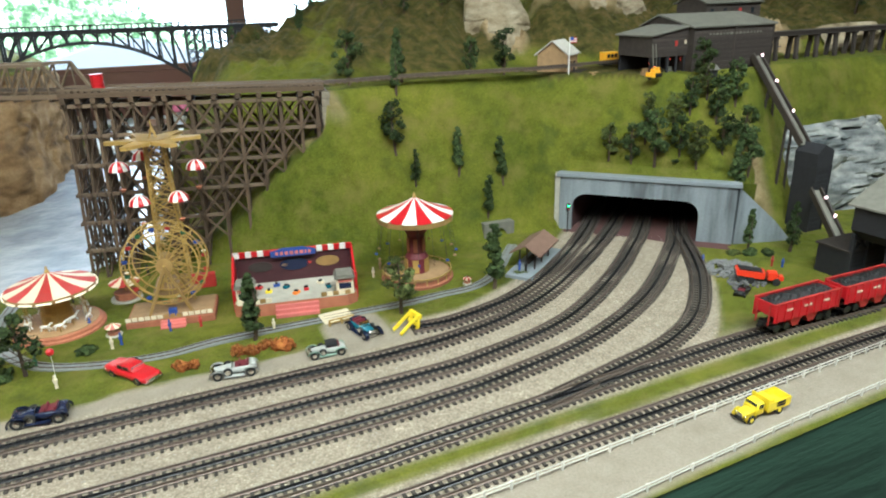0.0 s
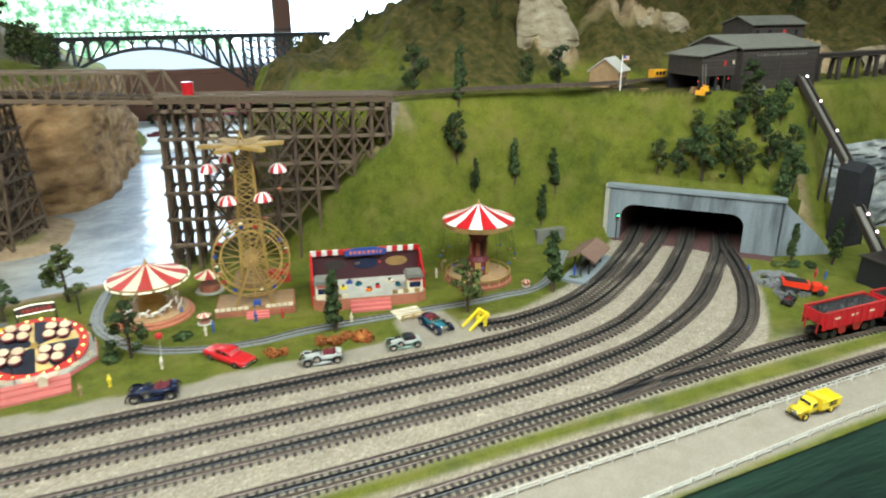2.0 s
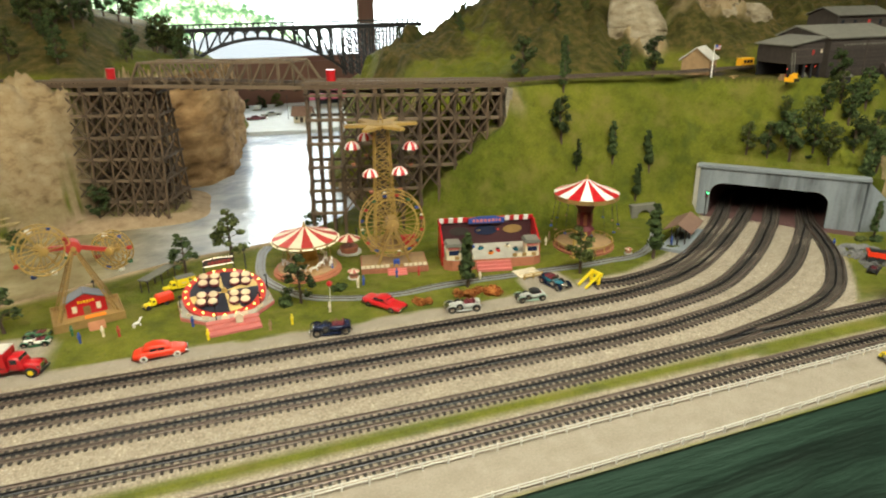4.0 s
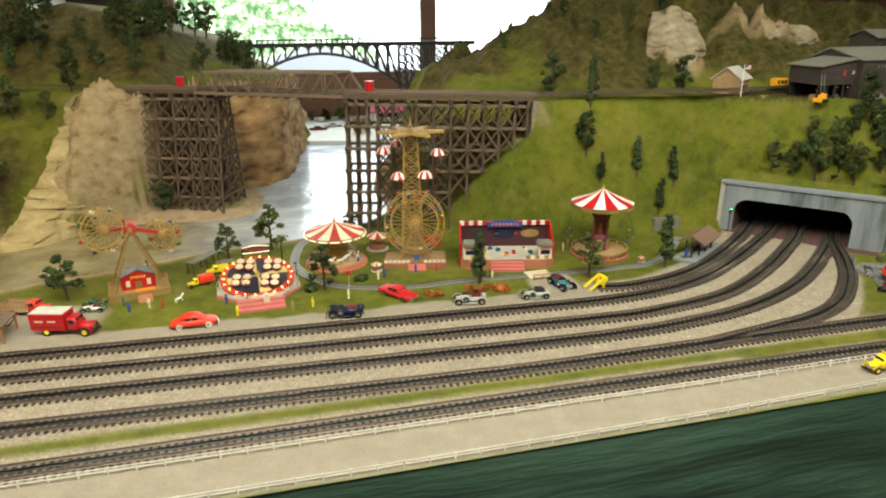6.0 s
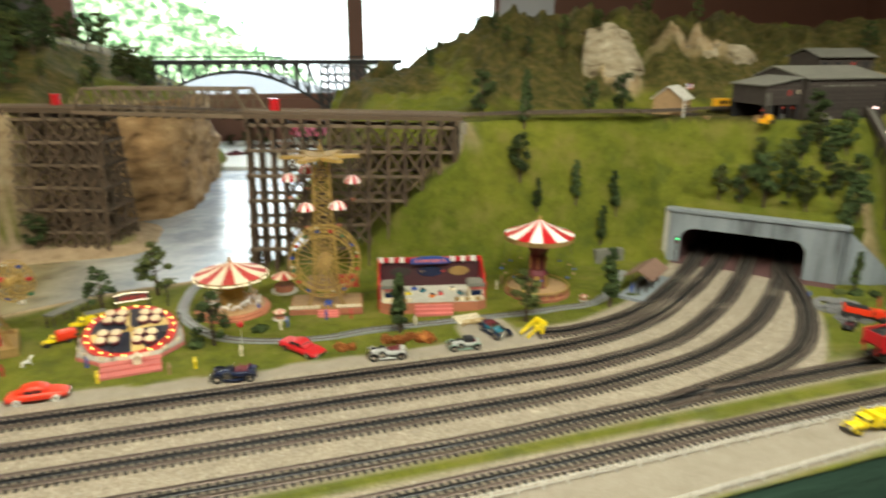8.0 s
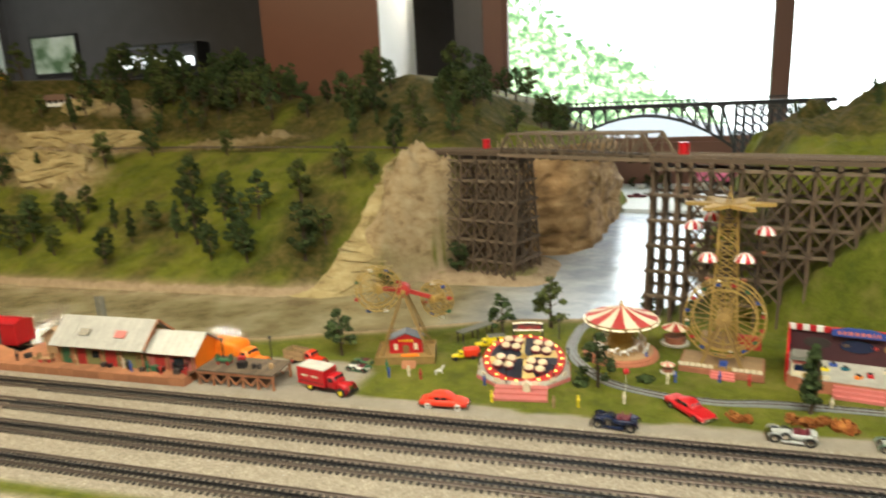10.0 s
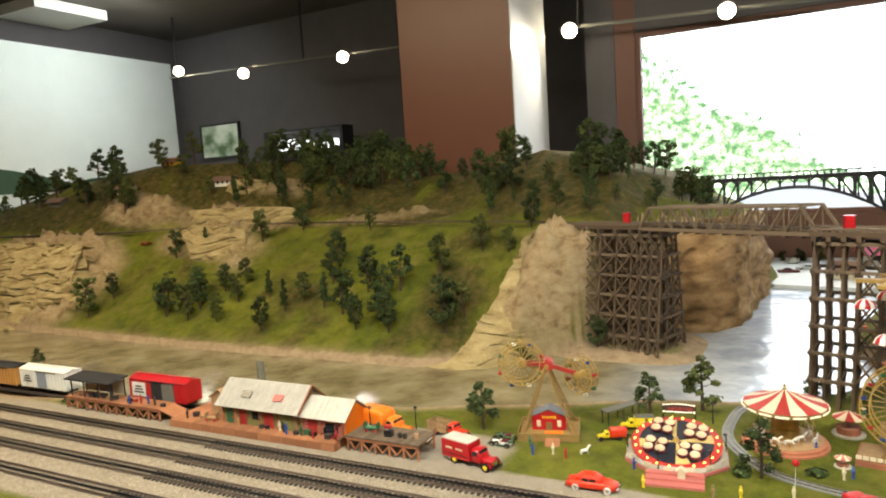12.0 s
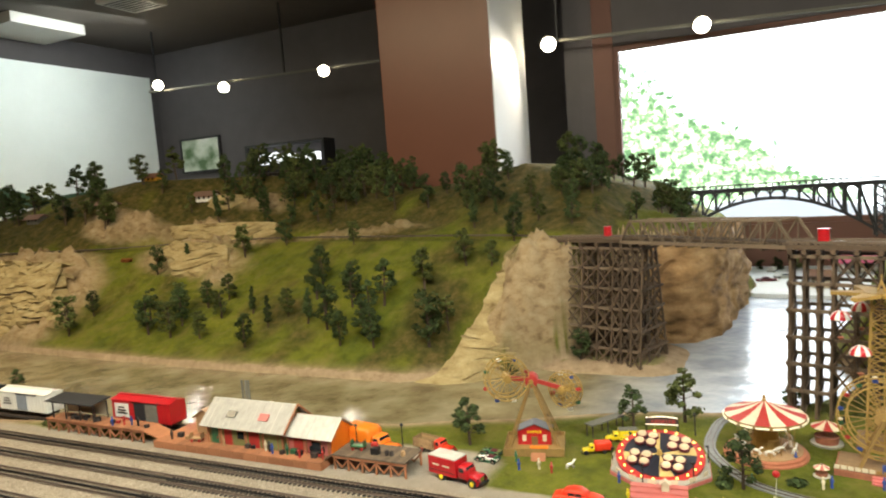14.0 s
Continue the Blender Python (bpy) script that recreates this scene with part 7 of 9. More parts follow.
def vintage(x, y, ang, L, body, label, wings=None, hood=False, top_down=True):
    """An open touring car of the thirties; the nose points along local +x."""
    wings = wings or body
    t = thing("vintage_car", pose(x, y, 0, 0, 0, ang), label, "car", "model cars")
    k = L / 0.09

    def sc(rows):
        return [tuple(c * k for c in r) for r in rows]
    smooth_part("bonnet", loft(sc([(0.004, 0.0105, 0.008, 0.0185), (0.018, 0.0088, 0.008, 0.0180), (0.033, 0.0068, 0.008, 0.0172)]), 14, 3.5), M[body], t)
    smooth_part("tub", loft(sc([(-0.036, 0.0095, 0.008, 0.0155), (-0.030, 0.0125, 0.008, 0.0185), (-0.010, 0.0130, 0.008, 0.0190), (0.005, 0.0118, 0.008, 0.0188)]), 14, 4), M[body], t)
    part("seat_well", box(0.022 * k, 0.020 * k, 0.0015, pose(-0.012 * k, 0, 0.0186 * k), bevel=0.0004), M["maroon"], t, "dark red upholstery")
    for sx in (-0.022, -0.009):
        part("seat_back", box(0.003 * k, 0.020 * k, 0.006 * k, pose(sx * k, 0, 0.0185 * k, 0, -8, 0), bevel=0.0008), M["maroon"], t)
    part("radiator", box(0.0022 * k, 0.0125 * k, 0.0115 * k, pose(0.0342 * k, 0, 0.0070 * k), bevel=0.0006), M["chrome"], t, "chrome radiator")
    for s in (-1, 1):
        for cx in (0.028, -0.026):
            bm = bmesh.new()
            rows = []
            for i in range(10):
                a = radians(-25 + 200 * i / 9)
                rr = 0.0105 * k
                rows.append([bm.verts.new((cx * k + rr * math.cos(a) * 1.25, s * (0.0155 + d) * k, 0.0078 * k + rr * math.sin(a) * 0.95 + (0.0008 if abs(d) < 0.002 else 0))) for d in (-0.0038, -0.0015, 0.0015, 0.0038)])
            for r1, r2 in zip(rows, rows[1:]):
                for q in range(3):
                    bm.faces.new((r1[q], r1[q + 1], r2[q + 1], r2[q]))
            bmesh.ops.solidify(bm, geom=bm.faces, thickness=0.0008)
            smooth_part("mudguard", bm, M[wings], t)
            road_wheel(t, cx * k, s * 0.0152 * k, 0.0084 * k, 0.0042 * k, "chrome")
        part("running_board", box(0.034 * k, 0.007 * k, 0.0012 * k, pose(0.001 * k, s * 0.0155 * k, 0.0055 * k)), M[wings], t)
        part("headlamp", ball(0.0028 * k, pose(0.0335 * k, s * 0.0085 * k, 0.0155 * k)), M["chrome"], t, "chrome headlamp")
        sp = part("spare_wheel", lathe([(0.0001, -0.0018 * k), (0.0045 * k, -0.002 * k), (0.0078 * k, -0.0018 * k), (0.0078 * k, 0.0018 * k), (0.0001, 0.0022 * k)], 14, pose(0.011 * k, s * 0.0135 * k, 0.0125 * k, 90, 0, 0)), M["tyre"], t)
        part("cover", lathe([(0.0001, -0.0024 * k), (0.0048 * k, -0.0026 * k), (0.0048 * k, 0.0026 * k), (0.0001, 0.0024 * k)], 12, pose(0.011 * k, s * 0.0135 * k, 0.0125 * k, 90, 0, 0)), M["chrome"], sp)
    part("windscreen", box(0.0008, 0.021 * k, 0.0075 * k, pose(0.004 * k, 0, 0.0180 * k, 0, -15, 0)), M["chrome"], t, "framed windscreen")
    if hood:
        smooth_part("folded_hood", loft(sc([(-0.020, 0.0110, 0.0185, 0.0285), (-0.010, 0.0118, 0.0185, 0.0300), (0.003, 0.0112, 0.0185, 0.0290)]), 12, 4), M["wood_black"], t, "black fabric roof")
    else:
        smooth_part("folded_hood", loft(sc([(-0.036, 0.0095, 0.0165, 0.0210), (-0.031, 0.0115, 0.0170, 0.0225), (-0.026, 0.0110, 0.0175, 0.0215)]), 12, 3), M[wings], t, "folded fabric hood")
    part("front_bumper", box(0.0016 * k, 0.032 * k, 0.0022 * k, pose(0.0405 * k, 0, 0.0062 * k), bevel=0.0004), M["chrome"], t)
    return t


def truck(x, y, ang, L, cab, load, label, load_mat=None, roof=None, hub="yellow", cat="truck"):
    """A bonneted truck; load: box, stake, tipper or semi."""
    t = thing("truck", pose(x, y, 0, 0, 0, ang), label, cat, "model trucks")
    k = L / 0.11
    load_mat = load_mat or cab

    def sc(rows):
        return [tuple(c * k for c in r) for r in rows]
    part("chassis", box(0.100 * k, 0.014 * k, 0.004 * k, pose(0, 0, 0.008 * k)), M["black"], t)
    smooth_part("bonnet", loft(sc([(0.026, 0.0125, 0.010, 0.0255), (0.040, 0.0112, 0.010, 0.0240), (0.052, 0.0085, 0.010, 0.0205)]), 14, 3.4), M[cab], t)
    c = smooth_part("cab", loft(sc([(0.006, 0.0150, 0.010, 0.0370), (0.010, 0.0160, 0.010, 0.0385), (0.022, 0.0158, 0.010, 0.0380), (0.028, 0.0145, 0.010, 0.0270)]), 14, 4.5), M[cab], t)
    for s in (-1, 1):
        part("side_window", box(0.011 * k, 0.0006, 0.008 * k, pose(0.016 * k, s * 0.0160 * k, 0.0265 * k)), M["glass_dark"], c)
        fw = bmesh.new()
        rows = []
        for i in range(8):
            a = radians(-15 + 195 * i / 7)
            rows.append([fw.verts.new((0.040 * k + 0.0125 * k * math.cos(a), s * d * k, 0.0095 * k + 0.0105 * k * math.sin(a))) for d in (0.0105, 0.0140, 0.0175)])
        for r1, r2 in zip(rows, rows[1:]):
            for q in range(2):
                fw.faces.new((r1[q], r1[q + 1], r2[q + 1], r2[q]))
        bmesh.ops.solidify(fw, geom=fw.faces, thickness=0.0008)
        smooth_part("mudguard", fw, M[cab], t)
        part("headlamp", ball(0.0024 * k, pose(0.0505 * k, s * 0.0110 * k, 0.0165 * k)), M["chrome"], t)
        road_wheel(t, 0.040 * k, s * 0.0150 * k, 0.0092 * k, 0.006 * k, hub)
        road_wheel(t, -0.034 * k, s * 0.0150 * k, 0.0092 * k, 0.0075 * k, hub)
    part("windscreen", box(0.0008, 0.024 * k, 0.0085 * k, pose(0.0262 * k, 0, 0.0275 * k, 0, -14, 0)), M["glass_dark"], c)
    part("grille", box(0.0016 * k, 0.012 * k, 0.010 * k, pose(0.0522 * k, 0, 0.010 * k), bevel=0.0005), M["chrome"], t)
    part("bumper", box(0.003 * k, 0.034 * k, 0.003 * k, pose(0.0555 * k, 0, 0.007 * k), bevel=0.0005), M["black"], t)
    if load == "box":
        b = part("cargo_box", box(0.068 * k, 0.038 * k, 0.034 * k, pose(-0.030 * k, 0, 0.0125 * k), bevel=0.0012), M[load_mat], t)
        part("roof", box(0.0665 * k, 0.0365 * k, 0.003 * k, pose(-0.030 * k, 0, 0.0460 * k), bevel=0.0012), M[roof or load_mat], b, "silver grey roof")
        for s in (-1, 1):
            bb = part("rub_rail", box(0.066 * k, 0.0008, 0.0012 * k, pose(-0.030 * k, s * 0.0193 * k, 0.020 * k)), M["black"], b)
            for q in range(2):
                part("lettering_bar", box(0.016 * k, 0.0006, 0.0035 * k, pose((-0.045 + 0.025 * q) * k, s * 0.0193 * k, 0.030 * k)), M["cream"], b)
    elif load == "van":
        b = smooth_part("cargo_box", loft(sc([(-0.064, 0.0185, 0.0125, 0.046), (-0.060, 0.0195, 0.0120, 0.049), (-0.004, 0.0195, 0.0120, 0.049), (0.002, 0.018, 0.0125, 0.045)]), 16, 6), M[load_mat], t)
    elif load == "stake":
        b = part("flatbed", box(0.066 * k, 0.038 * k, 0.003 * k, pose(-0.030 * k, 0, 0.0125 * k)), M[load_mat], t)
        for s in (-1, 1):
            for q in range(6):
                part("stake", box(0.0022 * k, 0.0015 * k, 0.020 * k, pose((-0.060 + 0.012 * q) * k, s * 0.0185 * k, 0.0155 * k)), M[load_mat], b)
            for q in range(4):
                part("slat", box(0.066 * k, 0.0012 * k, 0.0034 * k, pose(-0.030 * k, s * 0.0175 * k, (0.0165 + 0.0048 * q) * k)), M[load_mat], b)
        for q in range(4):
            for xx in (-0.0625, 0.002):
                part("slat", box(0.0012 * k, 0.035 * k, 0.0034 * k, pose(xx * k, 0, (0.0165 + 0.0048 * q) * k)), M[load_mat], b)
    elif load == "tipper":
        b = part("tipper_body", box(0.062 * k, 0.038 * k, 0.003 * k, pose(-0.030 * k, 0, 0.0135 * k)), M[load_mat], t)
        for s in (-1, 1):
            part("side_board", box(0.062 * k, 0.0016 * k, 0.016 * k, pose(-0.030 * k, s * 0.0185 * k, 0.0165 * k)), M[load_mat], b)
            for q in range(2):
                part("lettering_bar", box(0.022 * k, 0.0006, 0.0035 * k, pose(-0.034 * k, s * 0.0196 * k, (0.020 + 0.006 * q) * k)), M["black"], b)
        part("tailboard", box(0.0016 * k, 0.038 * k, 0.016 * k, pose(-0.0605 * k, 0, 0.0165 * k)), M[load_mat], b)
        part("headboard", box(0.0016 * k, 0.038 * k, 0.026 * k, pose(0.0005 * k, 0, 0.0165 * k)), M[load_mat], b)
        part("hay_load", box(0.020 * k, 0.030 * k, 0.020 * k, pose(-0.012 * k, 0, 0.017 * k), bevel=0.002), M[load_mat], b)
    return t


sedan(0.404, 1.513, -52, 0.100, "red_gloss", "red fifties saloon car parked on the grass verge")
sedan(-0.046, 1.455, 2, 0.096, "orange_red", "orange red rounded forties saloon with whitewall tyres", fat=True)
vintage(0.276, 1.436, 172, 0.094, "navy", "dark navy open vintage tourer on the sandy road")
vintage(0.560, 1.442, 172, 0.088, "grey_car", "light grey open vintage tourer on the sandy road", "grey_car")
vintage(0.717, 1.438, 175, 0.078, "grey_car", "pale green vintage roadster with black fabric roof", "green_car", hood=True)
vintage(0.799, 1.487, -76, 0.088, "teal", "metallic teal vintage roadster parked beside the bumper", "navy")
truck(-0.300, 1.478, -14, 0.118, "red_gloss", "box", "red box truck with silver roof and yellow hubs", roof="roof_light")
truck(-0.555, 1.560, -12, 0.140, "orange", "van", "orange delivery truck standing behind the freight dock", hub="orange")
truck(-0.415, 1.600, -14, 0.100, "orange_red", "stake", "stake bed truck with orange red cab", "wood", hub="red_matt")
truck(1.238, 0.978, 182, 0.084, "yellow", "tipper", "bright yellow delivery truck on the fenced road", "yellow", hub="yellow")
truck(-0.066, 1.690, 205, 0.060, "yellow", "van", "small yellow van with orange red roof at the fair", "orange_red", hub="black")
truck(-0.026, 1.765, 200, 0.070, "yellow", "box", "small yellow fairground truck with grey roof", "yellow", roof="roof_grey", hub="white")
vintage(-0.280, 1.583, 172, 0.062, "white", "small white open jeep at the fairground edge", "green_dark")
vintage(-0.285, 1.618, 172, 0.058, "green_dark", "small green open car at the fairground edge", "olive")


def hopper(x, y):
    t = thing("hopper_car", pose(x, y, 0.014), "red open hopper wagon heaped with coal on the siding", "hopper wagon", "coal train")
    L, W = 0.160, 0.044
    part("floor_frame", box(L, 0.014, 0.006, Matrix.Translation((0, 0, 0.010))), M["black"], t)
    for s in (-1, 1):
        part("side", box(L, 0.002, 0.034, Matrix.Translation((0, s * W / 2, 0.022))), M["red_gloss"], t)
        for k in range(9):
            part("rib", box(0.0022, 0.0022, 0.033, Matrix.Translation((-L / 2 + 0.006 + k * (L - 0.012) / 8, s * (W / 2 + 0.0018), 0.022))), M["red_gloss"], t)
        part("top_sill", box(L + 0.002, 0.004, 0.002, Matrix.Translation((0, s * W / 2, 0.0555))), M["red_matt"], t)
        part("end", box(0.002, W, 0.022, Matrix.Translation((s * L / 2, 0, 0.034))), M["red_gloss"], t)
        part("slope_sheet", box(0.032, W - 0.004, 0.0015, pose(s * (L / 2 - 0.013), 0, 0.028, 0, -s * 38, 0)), M["red_matt"], t)
        for q in (-1, 1):
            beam("end_post", (s * (L / 2 + 0.002), q * W * 0.3, 0.014), (s * (L / 2 + 0.002), q * W * 0.3, 0.055), 0.002, 0.003, M["red_matt"], t)
        part("coupler", box(0.012, 0.004, 0.004, Matrix.Translation((s * (L / 2 + 0.006), 0, 0.009))), M["black"], t)
        tr = part("truck_frame", box(0.036, 0.030, 0.005, Matrix.Translation((s * 0.053, 0, 0.004)), bevel=0.001), M["black"], t)
        for q in (-1, 1):
            for e in (-1, 1):
                part("wheel", cyl(0.0072, 0.0072, 0.003, pose(s * 0.053 + q * 0.012, e * 0.0165, 0.0072, 90, 0, 0), 14), M["black"], tr)
    for k in (-0.02, 0.02):
        part("hopper_bay", prism([(-0.018, 0.022), (0.018, 0.022), (0.006, 0.004), (-0.006, 0.004)], W - 0.006, Matrix.Translation((k, 0, 0))), M["red_matt"], t)
    bm = bmesh.new()
    rng = random.Random(5)
    nx, ny = 34, 10
    vs = [[bm.verts.new((-L / 2 + 0.003 + (L - 0.006) * i / nx, -W / 2 + 0.002 + (W - 0.004) * j / ny, 0.053 + 0.007 * math.sin(math.pi * j / ny) * math.sin(math.pi * i / nx) ** 0.5 + rng.uniform(-0.0016, 0.0016))) for j in range(ny + 1)] for i in range(nx + 1)]
    for i in range(nx):
        for j in range(ny):
            bm.faces.new((vs[i][j], vs[i + 1][j], vs[i + 1][j + 1], vs[i][j + 1]))
    part("coal_load", bm, M["coal"], t, "heaped black coal")
    for k in range(3):
        for s in (-1, 1):
            part("lettering_bar", box(0.018, 0.0008, 0.004, Matrix.Translation((-0.045 + 0.045 * k, s * (W / 2 + 0.0016), 0.040))), M["cream"], t)
    return t


h0 = hopper(1.510, 1.147)
for i in range(1, 6):
    hx = 1.510 + 0.176 * i
    copy_thing(h0, pose(hx, float(np.interp(hx, [1.42, 1.761, 2.5, 4.2], [1.150, 1.140, 1.125, 1.10])), 0.014, 0, 0, -1.4))


M["blue_grey"] = paint("blue grey paint", (0.25, 0.29, 0.34), 0.6, vary=0.1)
M["orange_tan"] = paint("tan orange paint", (0.52, 0.26, 0.07), 0.6, vary=0.12)


def boxcar(x, y, body, label, roof=None, door="roof_grey", open_door=False, board="white"):
    t = thing("boxcar", pose(x, y, 0.014), label, "freight wagon", "freight train")
    L, W = 0.225, 0.056
    part("body", box(L, W, 0.056, Matrix.Translation((0, 0, 0.012)), bevel=0.001), M[body], t)
    part("roof", prism([(-W / 2 - 0.002, 0), (W / 2 + 0.002, 0), (0, 0.008)], L + 0.004, pose(0, 0, 0.0682, 0, 0, 90)), M[roof or body], t)
    part("roof_walk", box(L, 0.008, 0.0015, Matrix.Translation((0, 0, 0.0768))), M[roof or body], t)
    for s in (-1, 1):
        part("door", box(0.045, 0.002, 0.048, Matrix.Translation((0.045 if open_door else 0.0, s * (W / 2 + 0.002), 0.015))), M[door], t)
        if open_door:
            # the wagon is solid: a black sheet paints the shade behind the door
            part("doorway", box(0.045, 0.0016, 0.047, Matrix.Translation((0.0, s * (W / 2 + 0.0006), 0.0155))), M["wood_black"], t, "black sheet for the shade inside the open door")
        part("door_track", box(0.10, 0.003, 0.002, Matrix.Translation((0.02, s * (W / 2 + 0.001), 0.0635))), M["black"], t)
        for k in range(14):
            px = -L / 2 + L * (k + 0.5) / 14
            if abs(px) > 0.03 and not (open_door and -0.03 < px < 0.07):
                part("side_rib", box(0.0014, 0.0012, 0.052, Matrix.Translation((px, s * (W / 2 + 0.0005), 0.014))), M[body], t)
        part("panel", box(0.055, 0.0006, 0.040 if open_door else 0.030, Matrix.Translation((-0.072, s * (W / 2 + 0.0012), 0.020 if open_door else 0.026))), M[board], t, "pale lettering panel")
        for q in range(3):
            part("lettering_bar", box(0.040 - 0.008 * q, 0.0006, 0.0045, Matrix.Translation((-0.072, s * (W / 2 + 0.0018), 0.030 + 0.008 * q))), M["black" if board == "white" else "wood_dark"], t)
        tr = part("truck_frame", box(0.036, 0.034, 0.006, Matrix.Translation((s * 0.085, 0, 0.004))), M["black"], t)
        for q in (-1, 1):
            for e in (-1, 1):
                part("wheel", cyl(0.0072, 0.0072, 0.003, pose(s * 0.085 + q * 0.012, e * 0.0165, 0.0072, 90, 0, 0), 12), M["black"], tr)
    return t


boxcar(-1.283, 1.545, "red_gloss", "bright red boxcar with its grey door slid open at the dock", open_door=True)
boxcar(-1.762, 1.520, "white", "cream white boxcar with blue grey door", door="blue_grey")
boxcar(-2.005, 1.515, "orange_tan", "tan orange boxcar with dark roof coupled behind the white one", roof="wood_black", door="orange_tan", board="orange_tan")
lay_track("track", [(-5.4, 1.50), (-3.0, 1.508), (-1.7, 1.520), (-1.245, 1.545), (-1.05, 1.56)], "dark freight siding track behind the loading dock", near=(-2.2, -1.0), limit=120)

# ---- buildings ----
def gable(name, m, length, depth, eave, ridge, wall, roof, label, category, over=0.008, thick=0.003, ribs=0, base=0.0, walls=True, off=0.0):
    """A small house with its ridge along local x; off moves the ridge off the middle line."""
    t = thing(name, m, label, category)
    h = depth / 2
    if walls:
        part("wall", prism([(-h, base), (h, base), (h, eave), (off, ridge), (-h, eave)], length, Matrix.Rotation(radians(90), 4, "Z")), M[wall], t)
    for s in (-1, 1):
        run = h - s * off
        drop = (ridge - eave) / run
        e = h + over
        z1 = ridge - (e - s * off) * drop
        bm = bmesh.new()
        a, b = Vector((0, s * e, z1)), Vector((0, off, ridge))
        n = Vector((0, s * (ridge - z1), e - s * off)).normalized() * thick
        L = length / 2 + over
        vs = [bm.verts.new(c) for c in (a + Vector((-L, 0, 0)), a + Vector((L, 0, 0)), b + Vector((L, 0, 0)), b + Vector((-L, 0, 0)))]
        ws = [bm.verts.new(v.co + n) for v in vs]
        bm.faces.new(vs)
        bm.faces.new(list(reversed(ws)))
        for i in range(4):
            j = (i + 1) % 4
            bm.faces.new((vs[j], vs[i], ws[i], ws[j]))
        bmesh.ops.recalc_face_normals(bm, faces=bm.faces)
        r = part("roof", bm, M[roof], t)
        for k in range(ribs):
            x = -L + 2 * L * (k + 0.5) / ribs
            beam("seam", a + n + Vector((x, 0, 0)), b + n + Vector((x, 0, 0)), 0.0012, 0.0012, M[roof], t)
    return t


def opening(t, x, y, z, w, h, mat, name="door", label="", out=-1, framed=None):
    """A door or window set into the wall whose face lies at local y."""
    if framed:
        part("frame", box(w + 0.004, 0.0016, h + 0.003, Matrix.Translation((x, y + out * 0.0004, z))), M[framed], t)
    part(name, box(w, 0.002, h, Matrix.Translation((x, y + out * 0.0012, z))), M[mat], t, label)


def siding(t, x0, x1, y, z0, z1, mat, pitch=0.0065, out=-1):
    z = z0 + pitch
    while z < z1:
        beam("siding_board", (x0, y + out * 0.0005, z), (x1, y + out * 0.0005, z), 0.0016, pitch * 0.55, M[mat], t)
        z += pitch


PAD = 0.383
mine = gable("mine_building", pose(1.960, 1.885, PAD - 0.012), 0.285, 0.20, 0.124, 0.152, "wood_dark", "roof_grey", "large dark weathered timber mine building with grey roof", "mine building", 0.006, 0.004, 0, off=0.03)
siding(mine, -0.142, 0.142, -0.1, 0.0, 0.12, "wood_dark", 0.011)
for x in (-0.141, 0.0, 0.141):
    beam("corner_post", (x, -0.1012, 0), (x, -0.1012, 0.122), 0.004, 0.003, M["wood_dark"], mine)
bar_text(mine, -0.09, 0.10, -0.1022, 0.103, "roof_grey", 12, 0.005, 4)
wing = thing("mine_wing", pose(1.757, 1.868, PAD - 0.012), "open-sided dark timber loading shed on posts", "shed")
part("wall", prism([(-0.059, 0.055), (0.059, 0.055), (0.059, 0.126), (-0.059, 0.106)], 0.132), M["wood_dark"], wing)
part("roof", prism([(-0.067, 0.1055), (0.060, 0.1270), (0.060, 0.1305), (-0.067, 0.1090)], 0.146), M["roof_grey"], wing, "weathered grey lean-to roof")
siding(wing, -0.059, 0.059, -0.066, 0.056, 0.106, "wood_dark", 0.010)
for x in (-0.055, -0.028, 0.0, 0.028, 0.055):
    for y in (-0.062, 0.062):
        beam("post", (x, y, 0), (x, y, 0.056), 0.005, 0.005, M["wood_black"], wing)
opening(wing, 0.02, -0.066, 0.080, 0.008, 0.014, "red_matt", "sign", "small red sign")
opening(wing, 0.05, -0.066, 0.084, 0.006, 0.010, "cream", "sign", "small pale sign")
upper = gable("mine_upper_storey", pose(2.140, 2.03, 0.49), 0.215, 0.12, 0.060, 0.082, "wood_dark", "roof_grey", "dark upper storey of the mine with grey roof", "mine building", 0.008, 0.003)
part("footing", box(0.215, 0.12, 0.13, Matrix.Translation((0, 0, -0.125))), M["wood_dark"], upper)
# the third window's red light is only painted on
for k, x in enumerate((-0.085, -0.035, 0.025, 0.075)):
    opening(upper, x, -0.06, 0.028, 0.011, 0.016, "glass_dark" if k != 2 else "red_matt", "window", "" if k != 2 else "window painted dull red as if lit")
siding(upper, -0.107, 0.107, -0.06, 0.0, 0.06, "wood_dark", 0.011)
for x, z in ((-0.05, 0.040), (-0.03, 0.030), (0.02, 0.046), (0.04, 0.034), (0.055, 0.044)):
    part("red_lamp", ball(0.0013, Matrix.Translation((x, -0.05, z))), M["bulb_red"], wing, "small red lamp")
part("back_wall", box(0.115, 0.004, 0.056, Matrix.Translation((0, 0.062, 0))), M["wood_black"], wing)
